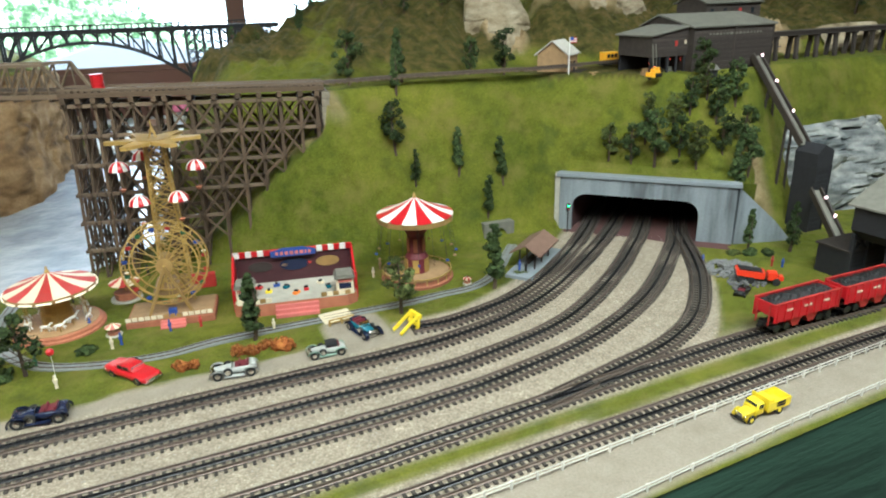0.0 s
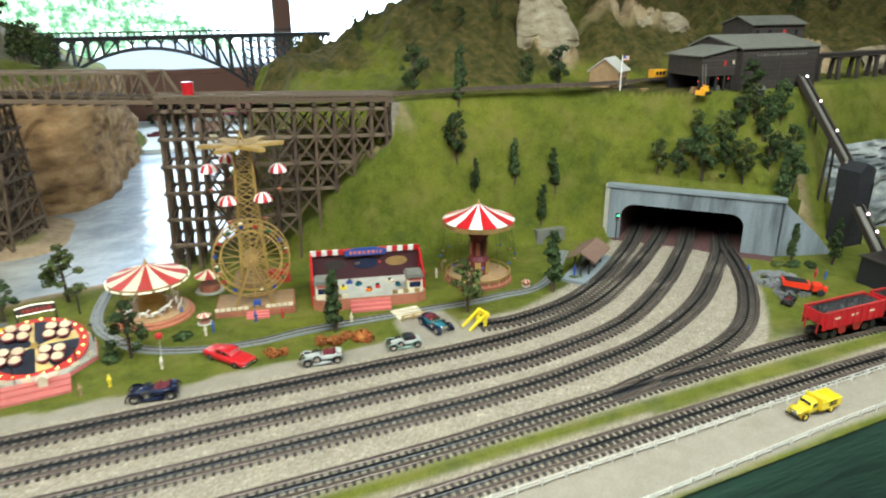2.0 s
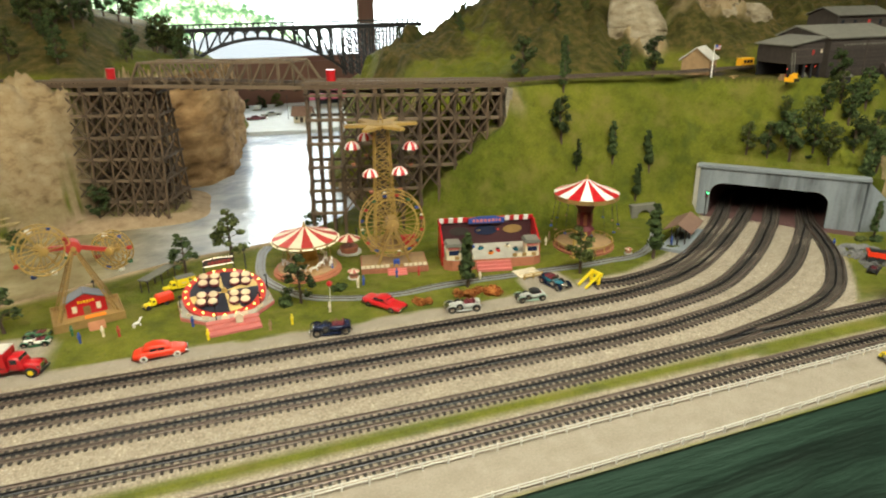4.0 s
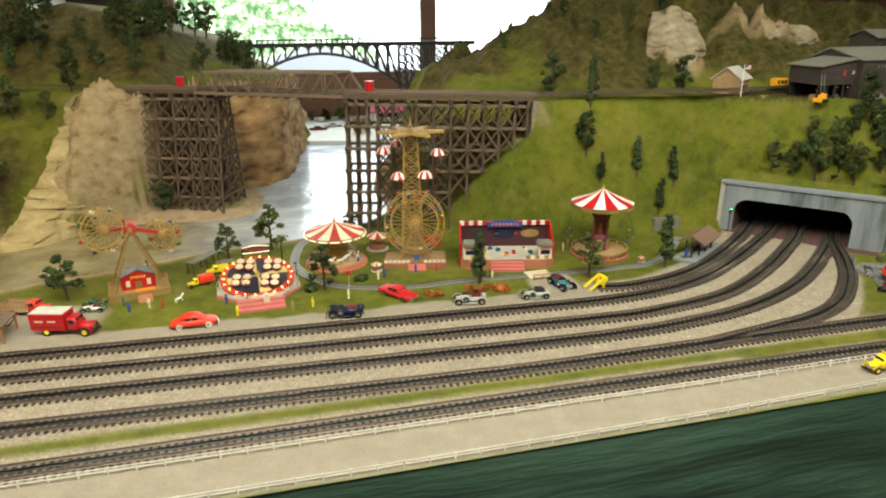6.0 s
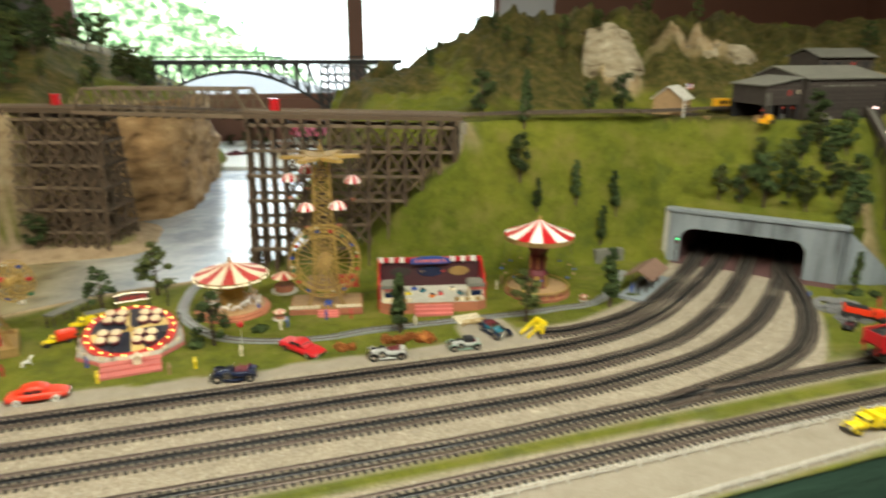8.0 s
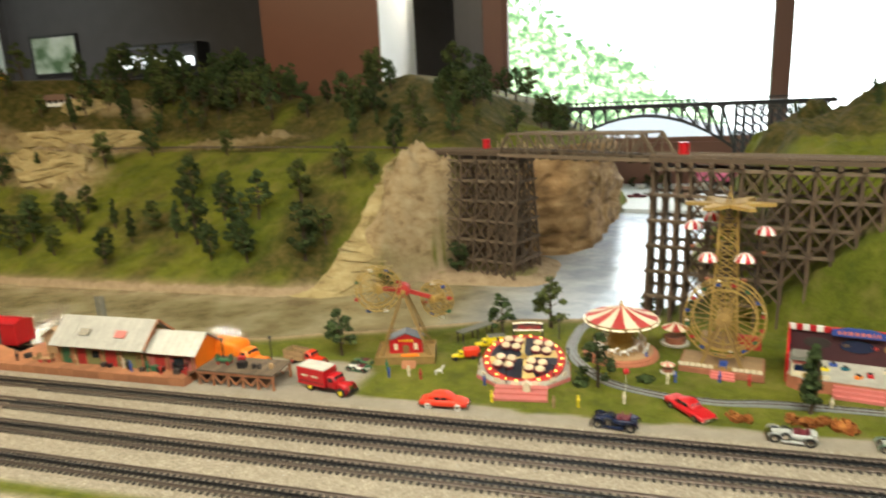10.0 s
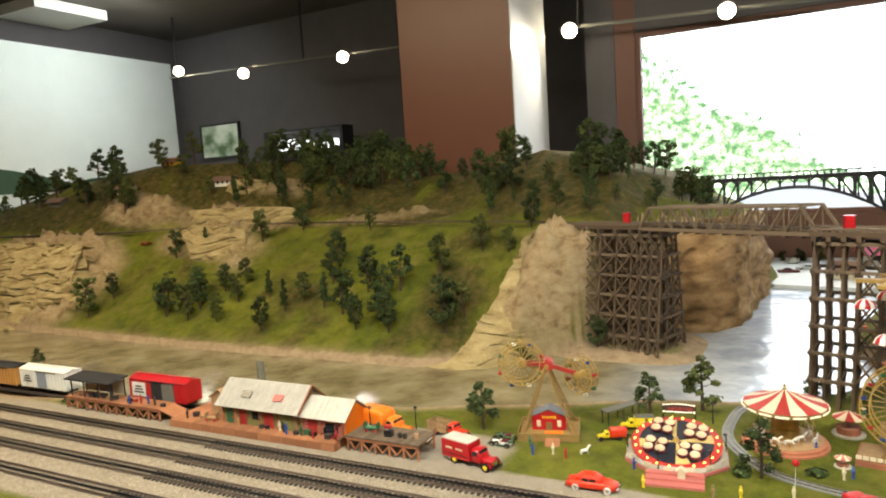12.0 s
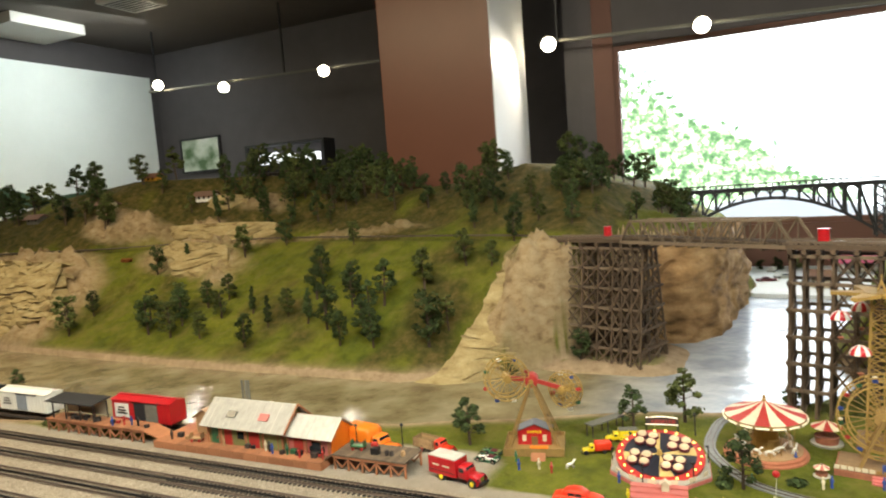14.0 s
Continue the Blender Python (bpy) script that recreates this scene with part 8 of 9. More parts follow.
# benches and machines under the open shed
for x, mat in ((1.705, "wood"), (1.725, "red_matt"), (1.752, "wood_black"), (1.785, "roof_grey")):
    bm = box(0.018, 0.012, 0.010, bevel=0.001)
    add_box(bm, 0.014, 0.008, 0.008, Matrix.Translation((0.001, 0, 0.010)), 0.001)
    ob = solid("crate", bm, M[mat], "small wooden crate under the mine shed", "crate", group="mine crates")
    ob.location = (x, 1.83, PAD - 0.004)
lad = thing("ladder", pose(1.706, 1.788, PAD - 0.008, -8, 0, 8), "tall weathered grey timber ladder leaning on the mine shed", "ladder")
for x in (-0.006, 0.006):
    beam("stile", (x, 0, 0), (x, 0, 0.085), 0.0015, 0.002, M["roof_grey"], lad)
for k in range(12):
    beam("rung", (-0.006, 0, 0.006 + k * 0.0065), (0.006, 0, 0.006 + k * 0.0065), 0.001, 0.001, M["roof_grey"], lad)


def bulldozer(x, y, z, ang):
    t = thing("bulldozer", pose(x, y, z, 0, 0, ang), "small yellow toy bulldozer on the mine yard", "bulldozer")
    part("body", box(0.026, 0.014, 0.010, Matrix.Translation((0, 0, 0.006)), 0.0015), M["orange_yellow"], t)
    part("engine", box(0.012, 0.010, 0.007, Matrix.Translation((0.008, 0, 0.014)), 0.001), M["orange_yellow"], t)
    part("cab", box(0.009, 0.012, 0.010, Matrix.Translation((-0.006, 0, 0.014)), 0.001), M["orange_yellow"], t)
    for s in (-1, 1):
        part("track", box(0.030, 0.005, 0.010, Matrix.Translation((0, s * 0.0095, 0)), 0.002), M["black"], t)
    part("blade", box(0.003, 0.028, 0.012, Matrix.Translation((0.019, 0, 0.001)), 0.0006), M["orange_yellow"], t)


M["orange_yellow"] = paint("orange yellow enamel", (0.85, 0.42, 0.02), 0.4, vary=0.06)
bulldozer(1.697, 1.780, PAD - 0.003, 195)
crane = thing("rail_crane", pose(1.735, 2.02, PAD + 0.004, 0, 0, 5) @ Matrix.Scale(1.12, 4), "yellow rail crane parked beside the mine", "crane")
part("cab", box(0.045, 0.022, 0.026, Matrix.Translation((0, 0, 0.010)), 0.001), M["orange_yellow"], crane)
part("chassis", box(0.055, 0.020, 0.006, Matrix.Translation((0, 0, 0.004)), 0.001), M["black"], crane)
for x in (-0.012, 0.0, 0.012):
    part("window", box(0.008, 0.002, 0.009, Matrix.Translation((x, -0.0112, 0.022))), M["glass_dark"], crane)

# trestle running on from the mine
tip = thing("mine_trestle", pose(0, 0, 0), "dark timber tramway trestle running on from the mine", "trestle")
for k in range(8):
    x = 2.12 + k * 0.09
    y = 1.87 + 0.03 * k / 7
    z0 = height(x, y) - 0.01
    for s in (-1, 1):
        beam("leg", (x, y + s * 0.016, z0), (x, y + s * 0.010, 0.448), 0.010, 0.010, M["wood_dark"], tip)
    beam("cap", (x, y - 0.02, 0.450), (x, y + 0.02, 0.450), 0.008, 0.006, M["wood_dark"], tip)
for s in (-0.012, 0.012):
    beam("stringer", (2.10, 1.87 + s, 0.458), (2.78, 1.90 + s, 0.458), 0.008, 0.010, M["wood_dark"], tip)
part("deck", box(0.68, 0.038, 0.004, pose(2.44, 1.885, 0.463, 0, 0, 2.5)), M["wood_dark"], tip)

# tan hut with pale roof, and the flag before it
hut = gable("hut", pose(1.570, 2.035, PAD - 0.002, 0, 0, 38), 0.092, 0.084, 0.052, 0.084, "wood", "roof_light", "tan timber hut with a pale corrugated roof", "hut", 0.007, 0.0025, 9)
opening(hut, 0.016, -0.042, 0.0, 0.016, 0.030, "wood_dark", "door", "dark door")
opening(hut, -0.016, -0.042, 0.018, 0.012, 0.013, "glass_dark", "window", framed="cream")
siding(hut, -0.045, 0.045, -0.042, 0, 0.050, "wood", 0.006)
part("porch", box(0.10, 0.05, 0.005, Matrix.Translation((0.005, -0.052, -0.001))), M["wood_dark"], hut)
flag = thing("flagpole", pose(1.547, 1.945, height(1.547, 1.945) - 0.003), "white flagpole flying a small red white and blue flag", "flagpole")
part("pole", cyl(0.0018, 0.0013, 0.098, seg=8), M["white"], flag)
part("truck_ball", ball(0.002, Matrix.Translation((0, 0, 0.098))), M["brass"], flag)
for k, mat in enumerate(("red_matt", "white", "red_matt", "white", "red_matt")):
    part("stripe", box(0.022, 0.0012, 0.0028, pose(0.0125, 0, 0.082 + k * 0.0028, 0, 0, 10)), M[mat], flag)
part("canton", box(0.010, 0.0018, 0.0078, pose(0.0065, -0.0008, 0.0886, 0, 0, 10)), M["blue"], flag)
small = gable("shed", pose(1.835, 1.735, height(1.835, 1.735) - 0.004, 0, 0, 4), 0.030, 0.026, 0.020, 0.029, "wood_black", "roof_grey", "tiny black shed with a grey roof below the mine", "shed", 0.004, 0.002)
tab = thing("picnic_table", pose(1.615, 1.925, PAD - 0.008), "tiny tan wooden picnic table on the mine yard", "table")
part("tabletop", box(0.024, 0.010, 0.0015, Matrix.Translation((0, 0, 0.010))), M["wood"], tab)
for s in (-1, 1):
    part("bench", box(0.024, 0.004, 0.0012, Matrix.Translation((0, s * 0.010, 0.006))), M["wood"], tab)
    part("trestle_leg", box(0.0015, 0.020, 0.010, Matrix.Translation((s * 0.009, 0, 0))), M["wood"], tab)

# conveyors and the coal tipple
def conveyor(p, q, w, label, lamps, trough="wood_dark"):
    t = thing("conveyor", pose(0, 0, 0), label, "conveyor")
    p, q = Vector(p), Vector(q)
    beam("belt", p, q, w, 0.006, M["roof_grey"], t, "grey rubber belt")
    side = Vector((0, 0, 1)).cross((q - p).normalized()).normalized() * (w / 2)
    for s in (-1, 1):
        beam("side_board", p + side * s + Vector((0, 0, 0.003)), q + side * s + Vector((0, 0, 0.003)), 0.004, 0.018, M[trough], t)
    for f in lamps:
        c = p.lerp(q, f) + side * 0.6 + Vector((0, 0, 0.012))
        part("lamp_bracket", cyl(0.0012, 0.0012, 0.012, Matrix.Translation(c - Vector((0, 0, 0.006))), 6), M["black"], t)
        part("lamp", ball(0.0034, Matrix.Translation(c + Vector((0, 0, 0.008)))), M["bulb_pink"], t, "lit pinkish lamp")
    return t, p, q


c1, p1, q1 = conveyor((2.037, 1.775, 0.412), (1.985, 1.545, 0.215), 0.022, "long dark timber coal conveyor running down from the mine", (0.08, 0.38, 0.72))
for f in (0.35, 0.72):
    c = p1.lerp(q1, f)
    for s in (-0.016, 0.016):
        beam("leg", (c.x + s, c.y, height(c.x + s, c.y) - 0.01), (c.x + s * 0.6, c.y, c.z), 0.005, 0.005, M["wood_dark"], c1)
    beam("brace", (c.x - 0.016, c.y, c.z - 0.04), (c.x + 0.012, c.y, c.z - 0.008), 0.003, 0.003, M["wood_dark"], c1)
tower = thing("transfer_tower", pose(2.000, 1.525, -0.004, 0, 0, 2) @ Matrix.Diagonal((0.66, 0.76, 1.03, 1)), "dark boxy timber transfer tower of the coal loader", "tower")
part("wall", box(0.085, 0.080, 0.165), M["wood_black"], tower)
part("head_house", prism([(-0.044, 0.165), (0.044, 0.165), (0.044, 0.205), (-0.012, 0.222), (-0.044, 0.200)], 0.083, Matrix.Identity(4)), M["wood_black"], tower, "black sloping head house")
siding(tower, -0.0425, 0.0425, -0.04, 0.0, 0.20, "wood_black", 0.012)
for x in (-0.04, 0.04):
    beam("corner_post", (x, -0.0415, 0), (x, -0.0415, 0.17), 0.006, 0.003, M["wood_black"], tower)
c2, p2, q2 = conveyor((1.948, 1.468, 0.120), (1.862, 1.325, 0.048), 0.022, "short inclined coal chute with bright lamps", (0.30, 0.66))
black_shed = thing("loading_shed", pose(1.860, 1.285, 0, 0, 0, 0), "low black timber loading shed at the siding", "shed")
part("wall", box(0.150, 0.070, 0.062, bevel=0.001), M["wood_black"], black_shed)
part("roof", box(0.158, 0.078, 0.004, Matrix.Translation((0, 0, 0.0622))), M["wood_dark"], black_shed)
siding(black_shed, -0.075, 0.075, -0.035, 0.0, 0.06, "wood_black", 0.010)

tipple = thing("coal_tipple", pose(1.875, 1.215, 0, 0, 0, 3), "tall dark timber coal tipple standing over the siding", "coal tipple")
for x in (-0.085, -0.03, 0.03, 0.085):
    for y in (-0.036, 0.036):
        beam("leg", (x, y, -0.002), (x, y, 0.105), 0.008, 0.008, M["wood_black"], tipple)
for y in (-0.036, 0.036):
    for x0, x1 in ((-0.085, -0.03), (-0.03, -0.085), (0.03, 0.085), (0.085, 0.03)):
        beam("brace", (x0, y, 0.06), (x1, y, 0.10), 0.004, 0.004, M["wood_black"], tipple)
part("bin", prism([(-0.095, 0.115), (-0.06, 0.088), (0.06, 0.088), (0.095, 0.115), (0.095, 0.172), (-0.095, 0.172)], 0.080), M["wood_black"], tipple)
siding(tipple, -0.095, 0.095, -0.040, 0.108, 0.172, "wood_black", 0.012)
for s in (-1, 1):
    part("roof", prism([(s * 0.106, 0.166), (s * 0.106, 0.170), (0.0, 0.216), (0.0, 0.212)], 0.098), M["roof_grey"], tipple, "grey weathered roof")
part("gable_board", prism([(-0.095, 0.172), (0.095, 0.172), (0, 0.211)], 0.079), M["wood_black"], tipple)
for x in (0.13, 0.17, 0.22):
    beam("leg", (x, -0.04, 0), (x, -0.04, 0.07), 0.005, 0.005, M["wood_black"], tipple)
beam("gangway", (0.09, -0.04, 0.072), (0.24, -0.04, 0.072), 0.02, 0.004, M["wood_dark"], tipple)


def heap(x, y, rx, ry, h, mat, label, n=160, seed=1, cat="heap"):
    rng = random.Random(seed)
    bm = bmesh.new()
    for _ in range(n):
        a, d = rng.uniform(0, 6.28), math.sqrt(rng.random())
        s = rng.uniform(0.003, 0.0065)
        g = bmesh.ops.create_icosphere(bm, subdivisions=1, radius=s)["verts"]
        off = Vector((math.cos(a) * d * rx, math.sin(a) * d * ry, h * (1 - d ** 1.3) * rng.uniform(0.6, 1.0)))
        for v in g:
            v.co = v.co * rng.uniform(0.7, 1.25) + off
    ob = solid("rubble_heap", bm, M[mat], label, cat, kind="stuff")
    ob.location = (x, y, height(x, y))


heap(1.625, 1.40, 0.060, 0.055, 0.016, "stone_grey", "heap of grey rubble and scrap beside the branch line", 220, 4)
heap(1.60, 1.33, 0.055, 0.03, 0.008, "stone_grey", "low spread of grey rubble beside the dump truck", 110, 6)


def dump_truck(x, y, ang):
    t = thing("dump_truck", pose(x, y, 0.001, 0, 0, ang), "orange-red dump truck with its tray full of rubble", "truck")
    part("chassis", box(0.075, 0.020, 0.005, Matrix.Translation((0, 0, 0.008))), M["black"], t)
    part("cab", box(0.020, 0.024, 0.017, Matrix.Translation((0.030, 0, 0.009)), 0.003), M["orange_red"], t)
    part("bonnet", box(0.014, 0.017, 0.010, Matrix.Translation((0.045, 0, 0.009)), 0.002), M["orange_red"], t)
    part("windscreen", box(0.0012, 0.018, 0.007, Matrix.Translation((0.0405, 0, 0.017))), M["glass_dark"], t)
    tray = part("tray", prism([(-0.028, 0), (0.026, 0), (0.026, 0.014), (-0.032, 0.012)], 0.028), M["orange_red"], t, at=pose(-0.012, 0, 0.015, 0, 6, 0))
    part("load", box(0.046, 0.023, 0.003, Matrix.Translation((-0.003, 0, 0.0125))), M["coal"], tray)
    for wx in (0.038, -0.012, -0.030):
        for s in (-1, 1):
            road_wheel(t, wx, s * 0.012, 0.008, 0.005, "black")


dump_truck(1.615, 1.325, -40)
vintage(1.545, 1.295, 30, 0.055, "black", "small black open car parked beside the rubble")
figure(1.72, 1.375, height(1.72, 1.375), "red_matt", 1.0)
figure(1.735, 1.36, height(1.735, 1.36), "blue", 0.9)
figure(1.60, 1.46, height(1.60, 1.46), "blue", 0.9)

# ---- station and docks ----
PZ = 0.018
plat = thing("platform", pose(-0.883, 1.5025, 0, 0, 0, 0), "brick red station platform with a wooden edge", "platform")
part("base", box(0.522, 0.135, PZ - 0.002), M["wood_red"], plat)
for k in range(26):
    part("plank", box(0.0186, 0.137, 0.0028, Matrix.Translation((-0.251 + k * 0.02008, 0, PZ - 0.0022))), M["wood_red"], plat)
for k in range(14):
    beam("edge_board", (-0.26 + k * 0.0373, -0.0685, PZ * 0.5), (-0.2245 + k * 0.0373, -0.0685, PZ * 0.5), 0.0015, PZ - 0.003, M["wood_red"], plat)

st = gable("station_building", pose(-0.868, 1.515, PZ), 0.235, 0.092, 0.057, 0.098, "olive", "roof_light", "olive station building with pale sheet roof and red doors", "station", 0.014, 0.003, 16)
for x, w, mat, nm, lab in ((-0.095, 0.022, "green_dark", "panel", ""), (-0.052, 0.022, "red_matt", "door", "red door"), (0.03, 0.030, "red_matt", "door", "wide red door"), (0.085, 0.03, "olive", "panel", "")):
    opening(st, x, -0.046, 0.0, w, 0.042, mat, nm, lab, framed="wood_red")
opening(st, -0.012, -0.046, 0.018, 0.020, 0.018, "glass_dark", "window", framed="wood_red")
for x in (-0.116, -0.075, 0.005, 0.058, 0.116):
    beam("post", (x, -0.0475, 0), (x, -0.0475, 0.056), 0.005, 0.004, M["wood_red"], st)
beam("eave_beam", (-0.12, -0.0475, 0.054), (0.12, -0.0475, 0.054), 0.004, 0.005, M["wood_red"], st)
for x, mat in ((-0.045, "glass_dark"), (0.055, "pink_red")):
    part("skylight", box(0.028, 0.018, 0.003, pose(x, -0.034, 0.0725, math.degrees(math.atan2(0.041, 0.046)), 0, 0)), M[mat], st)
for s in (-1, 1):
    beam("barge_board", (0.1325, s * 0.060, 0.0475), (0.1325, 0, 0.1005), 0.003, 0.005, M["wood_red"], st)
    beam("truss", (0.128, s * 0.045, 0.058), (0.128, 0, 0.080), 0.002, 0.003, M["wood_red"], st)
part("name_board", box(0.040, 0.0015, 0.006, Matrix.Translation((-0.02, -0.0505, 0.046))), M["white"], st)
part("lamp", ball(0.003, Matrix.Translation((-0.062, -0.053, 0.046))), M["bulb_pink"], st, "lit lamp by the door")
for x in (-0.085, -0.073, -0.064):
    part("stove_pipe", cyl(0.0028, 0.0028, 0.060, Matrix.Translation((x, 0.052, 0.072)), 8), M["roof_grey"], st)
annex = gable("freight_annex", pose(-0.680, 1.515, PZ), 0.120, 0.080, 0.046, 0.076, "pink_red", "roof_light", "low station annex with pale roof and orange gable", "annex", 0.010, 0.0025, 9)
part("gable_panel", prism([(-0.040, 0.0), (0.040, 0.0), (0.040, 0.046), (0, 0.074), (-0.040, 0.046)], 0.002, Matrix.Translation((0.0615, 0, 0)) @ Matrix.Rotation(radians(90), 4, "Z")), M["orange"], annex, "orange gable end")
opening(annex, -0.03, -0.04, 0, 0.026, 0.036, "red_matt", "door", framed="wood_red")
opening(annex, 0.02, -0.04, 0.012, 0.024, 0.018, "glass_dark", "window", framed="wood_red")
for x in (-0.058, -0.005, 0.058):
    beam("post", (x, -0.046, 0), (x, -0.046, 0.042), 0.003, 0.003, M["wood_red"], annex)
tan_hut = gable("tan_shed", pose(-1.035, 1.535, PZ, 0, 0, 90), 0.055, 0.060, 0.046, 0.066, "wood", "wood", "small tan shed at the end of the station", "shed", 0.006, 0.0025)
opening(tan_hut, 0.0, -0.03, 0.0, 0.016, 0.03, "wood_dark", "door")


def dock(x0, x1, y0, y1, z, bays, deck_mat, label):
    t = thing("loading_dock", pose(0, 0, 0), label, "dock", "loading docks")
    n = int((x1 - x0) / 0.0115)
    for k in range(n):
        x = x0 + (x1 - x0) * (k + 0.5) / n
        part("plank", box((x1 - x0) / n * 0.92, y1 - y0, 0.003, Matrix.Translation((x, (y0 + y1) / 2, z - 0.003))), M[deck_mat], t)
    for y in (y0 + 0.004, y1 - 0.004):
        beam("stringer", (x0, y, z - 0.0065), (x1, y, z - 0.0065), 0.004, 0.006, M["wood_red"], t)
        for k in range(bays + 1):
            x = x0 + 0.003 + (x1 - x0 - 0.006) * k / bays
            beam("leg", (x, y, -0.004), (x, y, z - 0.008), 0.004, 0.004, M["wood_red"], t)
            if k < bays:
                xn = x0 + 0.003 + (x1 - x0 - 0.006) * (k + 1) / bays
                xm = (x + xn) / 2
                beam("brace", (x, y, z - 0.010), (xm, y, 0.006), 0.003, 0.003, M["wood_red"], t)
                beam("brace", (xn, y, z - 0.010), (xm, y, 0.006), 0.003, 0.003, M["wood_red"], t)
    return t


dock(-0.600, -0.414, 1.450, 1.530, 0.036, 5, "deck", "dark planked loading dock on braced timber legs")
dl = dock(-1.585, -1.195, 1.445, 1.500, 0.036, 9, "wood_red", "brown freight dock on braced timber legs")
part("ramp", prism([(-0.03, 0.033), (-0.03, 0.036), (0.028, 0.0195), (0.028, 0.0165)], 0.052, pose(-1.167, 1.472, 0)), M["wood_red"], dl, "sloping plank ramp")
part("ramp", prism([(-0.626, 0.0165), (-0.626, 0.0195), (-0.60, 0.036), (-0.60, 0.033)], 0.076, pose(0, 1.49, 0)), M["deck"], dl)
shed = thing("open_shed", pose(-1.478, 1.475, 0.036), "open freight shed with a black flat roof on posts", "shed")
for x in (-0.085, -0.03, 0.03, 0.085):
    for y in (-0.02, 0.024):
        beam("post", (x, y, 0), (x, y, 0.050), 0.003, 0.003, M["wood_dark"], shed)
part("roof", prism([(-0.034, 0.050), (-0.034, 0.053), (0.03, 0.060), (0.03, 0.057)], 0.195, Matrix.Rotation(radians(90), 4, "Z")), M["wood_black"], shed, "black roofing felt roof")
part("back_wall", box(0.17, 0.002, 0.042, Matrix.Translation((0, 0.0255, 0.004))), M["cream"], shed, "pale back wall")


def crate(x, y, z, s, mat, ang=0):
    bm = box(s, s * 0.8, s * 0.8, bevel=0.0004)
    for k in (-1, 1):
        add_box(bm, s * 1.05, s * 0.86, s * 0.12, Matrix.Translation((0, 0, s * 0.36 + k * s * 0.27)))
    ob = solid("crate", bm, M[mat], {"wood": "small tan wooden crate on the platform", "black": "small black crate on the dock", "wood_dark": "small dark wooden crate on the dock", "red_matt": "small red chest on the platform", "green_dark": "small green crate on the platform"}[mat], "crate", group="freight crates")
    ob.matrix_world = pose(x, y, z, 0, 0, ang)


def barrel(x, y, z, mat="wood_dark", k=1.0, label="small dark wooden barrel on the dock"):
    bm = lathe([(0.0042, 0), (0.0052, 0.004), (0.0052, 0.007), (0.0042, 0.011), (0, 0.011)], 12)
    ob = solid("barrel", bm, M[mat], label, "barrel", group="barrels")
    ob.matrix_world = pose(x, y, z) @ Matrix.Scale(k, 4)


def cart(x, y, z, ang, body, label):
    t = thing("baggage_cart", pose(x, y, z, 0, 0, ang), label, "cart")
    part("bed", box(0.034, 0.014, 0.003, Matrix.Translation((0, 0, 0.007)), 0.0005), M[body], t)
    part("rack", box(0.0016, 0.014, 0.012, Matrix.Translation((-0.016, 0, 0.010))), M[body], t)
    part("rack", box(0.0016, 0.014, 0.012, Matrix.Translation((0.016, 0, 0.010))), M[body], t)
    for x0 in (-0.011, 0.011):
        for s in (-1, 1):
            part("wheel", lathe([(0.0001, -0.0007), (0.0038, -0.0007), (0.0038, 0.0007), (0.0001, 0.0007)], 12, pose(x0, s * 0.0075, 0.0038, 90, 0, 0)), M["red_matt"], t)
    return t


z2 = 0.036
cart(-0.555, 1.49, z2, 5, "green_dark", "green baggage cart with red wheels on the dock")
crate(-0.503, 1.478, z2, 0.018, "black", 8)
crate(-0.525, 1.51, z2, 0.014, "red_matt", 20)
for x in (-0.475, -0.462):
    barrel(x, 1.478, z2)
barrel(-0.437, 1.485, z2, "wood")
for x, y, s, mat, a in ((-1.49, 1.465, 0.014, "wood_dark", 4), (-1.468, 1.462, 0.012, "black", 20), (-1.44, 1.468, 0.015, "wood_dark", 0), (-1.415, 1.463, 0.011, "wood", 12), (-1.395, 1.468, 0.014, "wood_dark", 40),
                        (-1.33, 1.465, 0.012, "wood_dark", 10), (-1.315, 1.470, 0.010, "red_matt", 0), (-1.20, 1.465, 0.011, "wood_dark", 3)):
    crate(x, y, z2, s, mat, a)
for x, y, s, mat, a in ((-1.09, 1.475, 0.014, "wood_dark", 15), (-1.06, 1.468, 0.010, "wood", 0), (-0.855, 1.462, 0.012, "wood_dark", 9), (-0.838, 1.462, 0.010, "black", 30), (-0.745, 1.455, 0.011, "wood_dark", 0), (-0.72, 1.465, 0.014, "green_dark", 12), (-0.70, 1.46, 0.014, "black", 0), (-0.655, 1.458, 0.014, "wood_dark", 5)):
    crate(x, y, PZ + 0.0006, s, mat, a)
cart(-1.02, 1.462, PZ + 0.0006, 10, "wood", "tan baggage cart on the station platform")
cart(-0.655, 1.47, PZ + 0.0006, -4, "black", "black baggage cart with red wheels on the platform")
for x, y, c in ((-1.10, 1.455, "black"), (-0.925, 1.455, "wood"), (-0.785, 1.458, "black"), (-0.77, 1.450, "blue"), (-0.73, 1.455, "green_dark"), (-0.69, 1.448, "red_matt"), (-0.955, 1.47, "red_matt"), (-0.63, 1.455, "red_matt"), (-0.80, 1.462, "cream")):
    figure(x, y, PZ + 0.0006, c, 1.05)
for x, y, c in ((-1.285, 1.465, "red_matt"), (-1.262, 1.47, "blue"), (-1.235, 1.468, "black"), (-1.475, 1.475, "wood"), (-1.42, 1.478, "black"), (-1.315, 1.452, "blue")):
    figure(x, y, z2, c, 1.05)


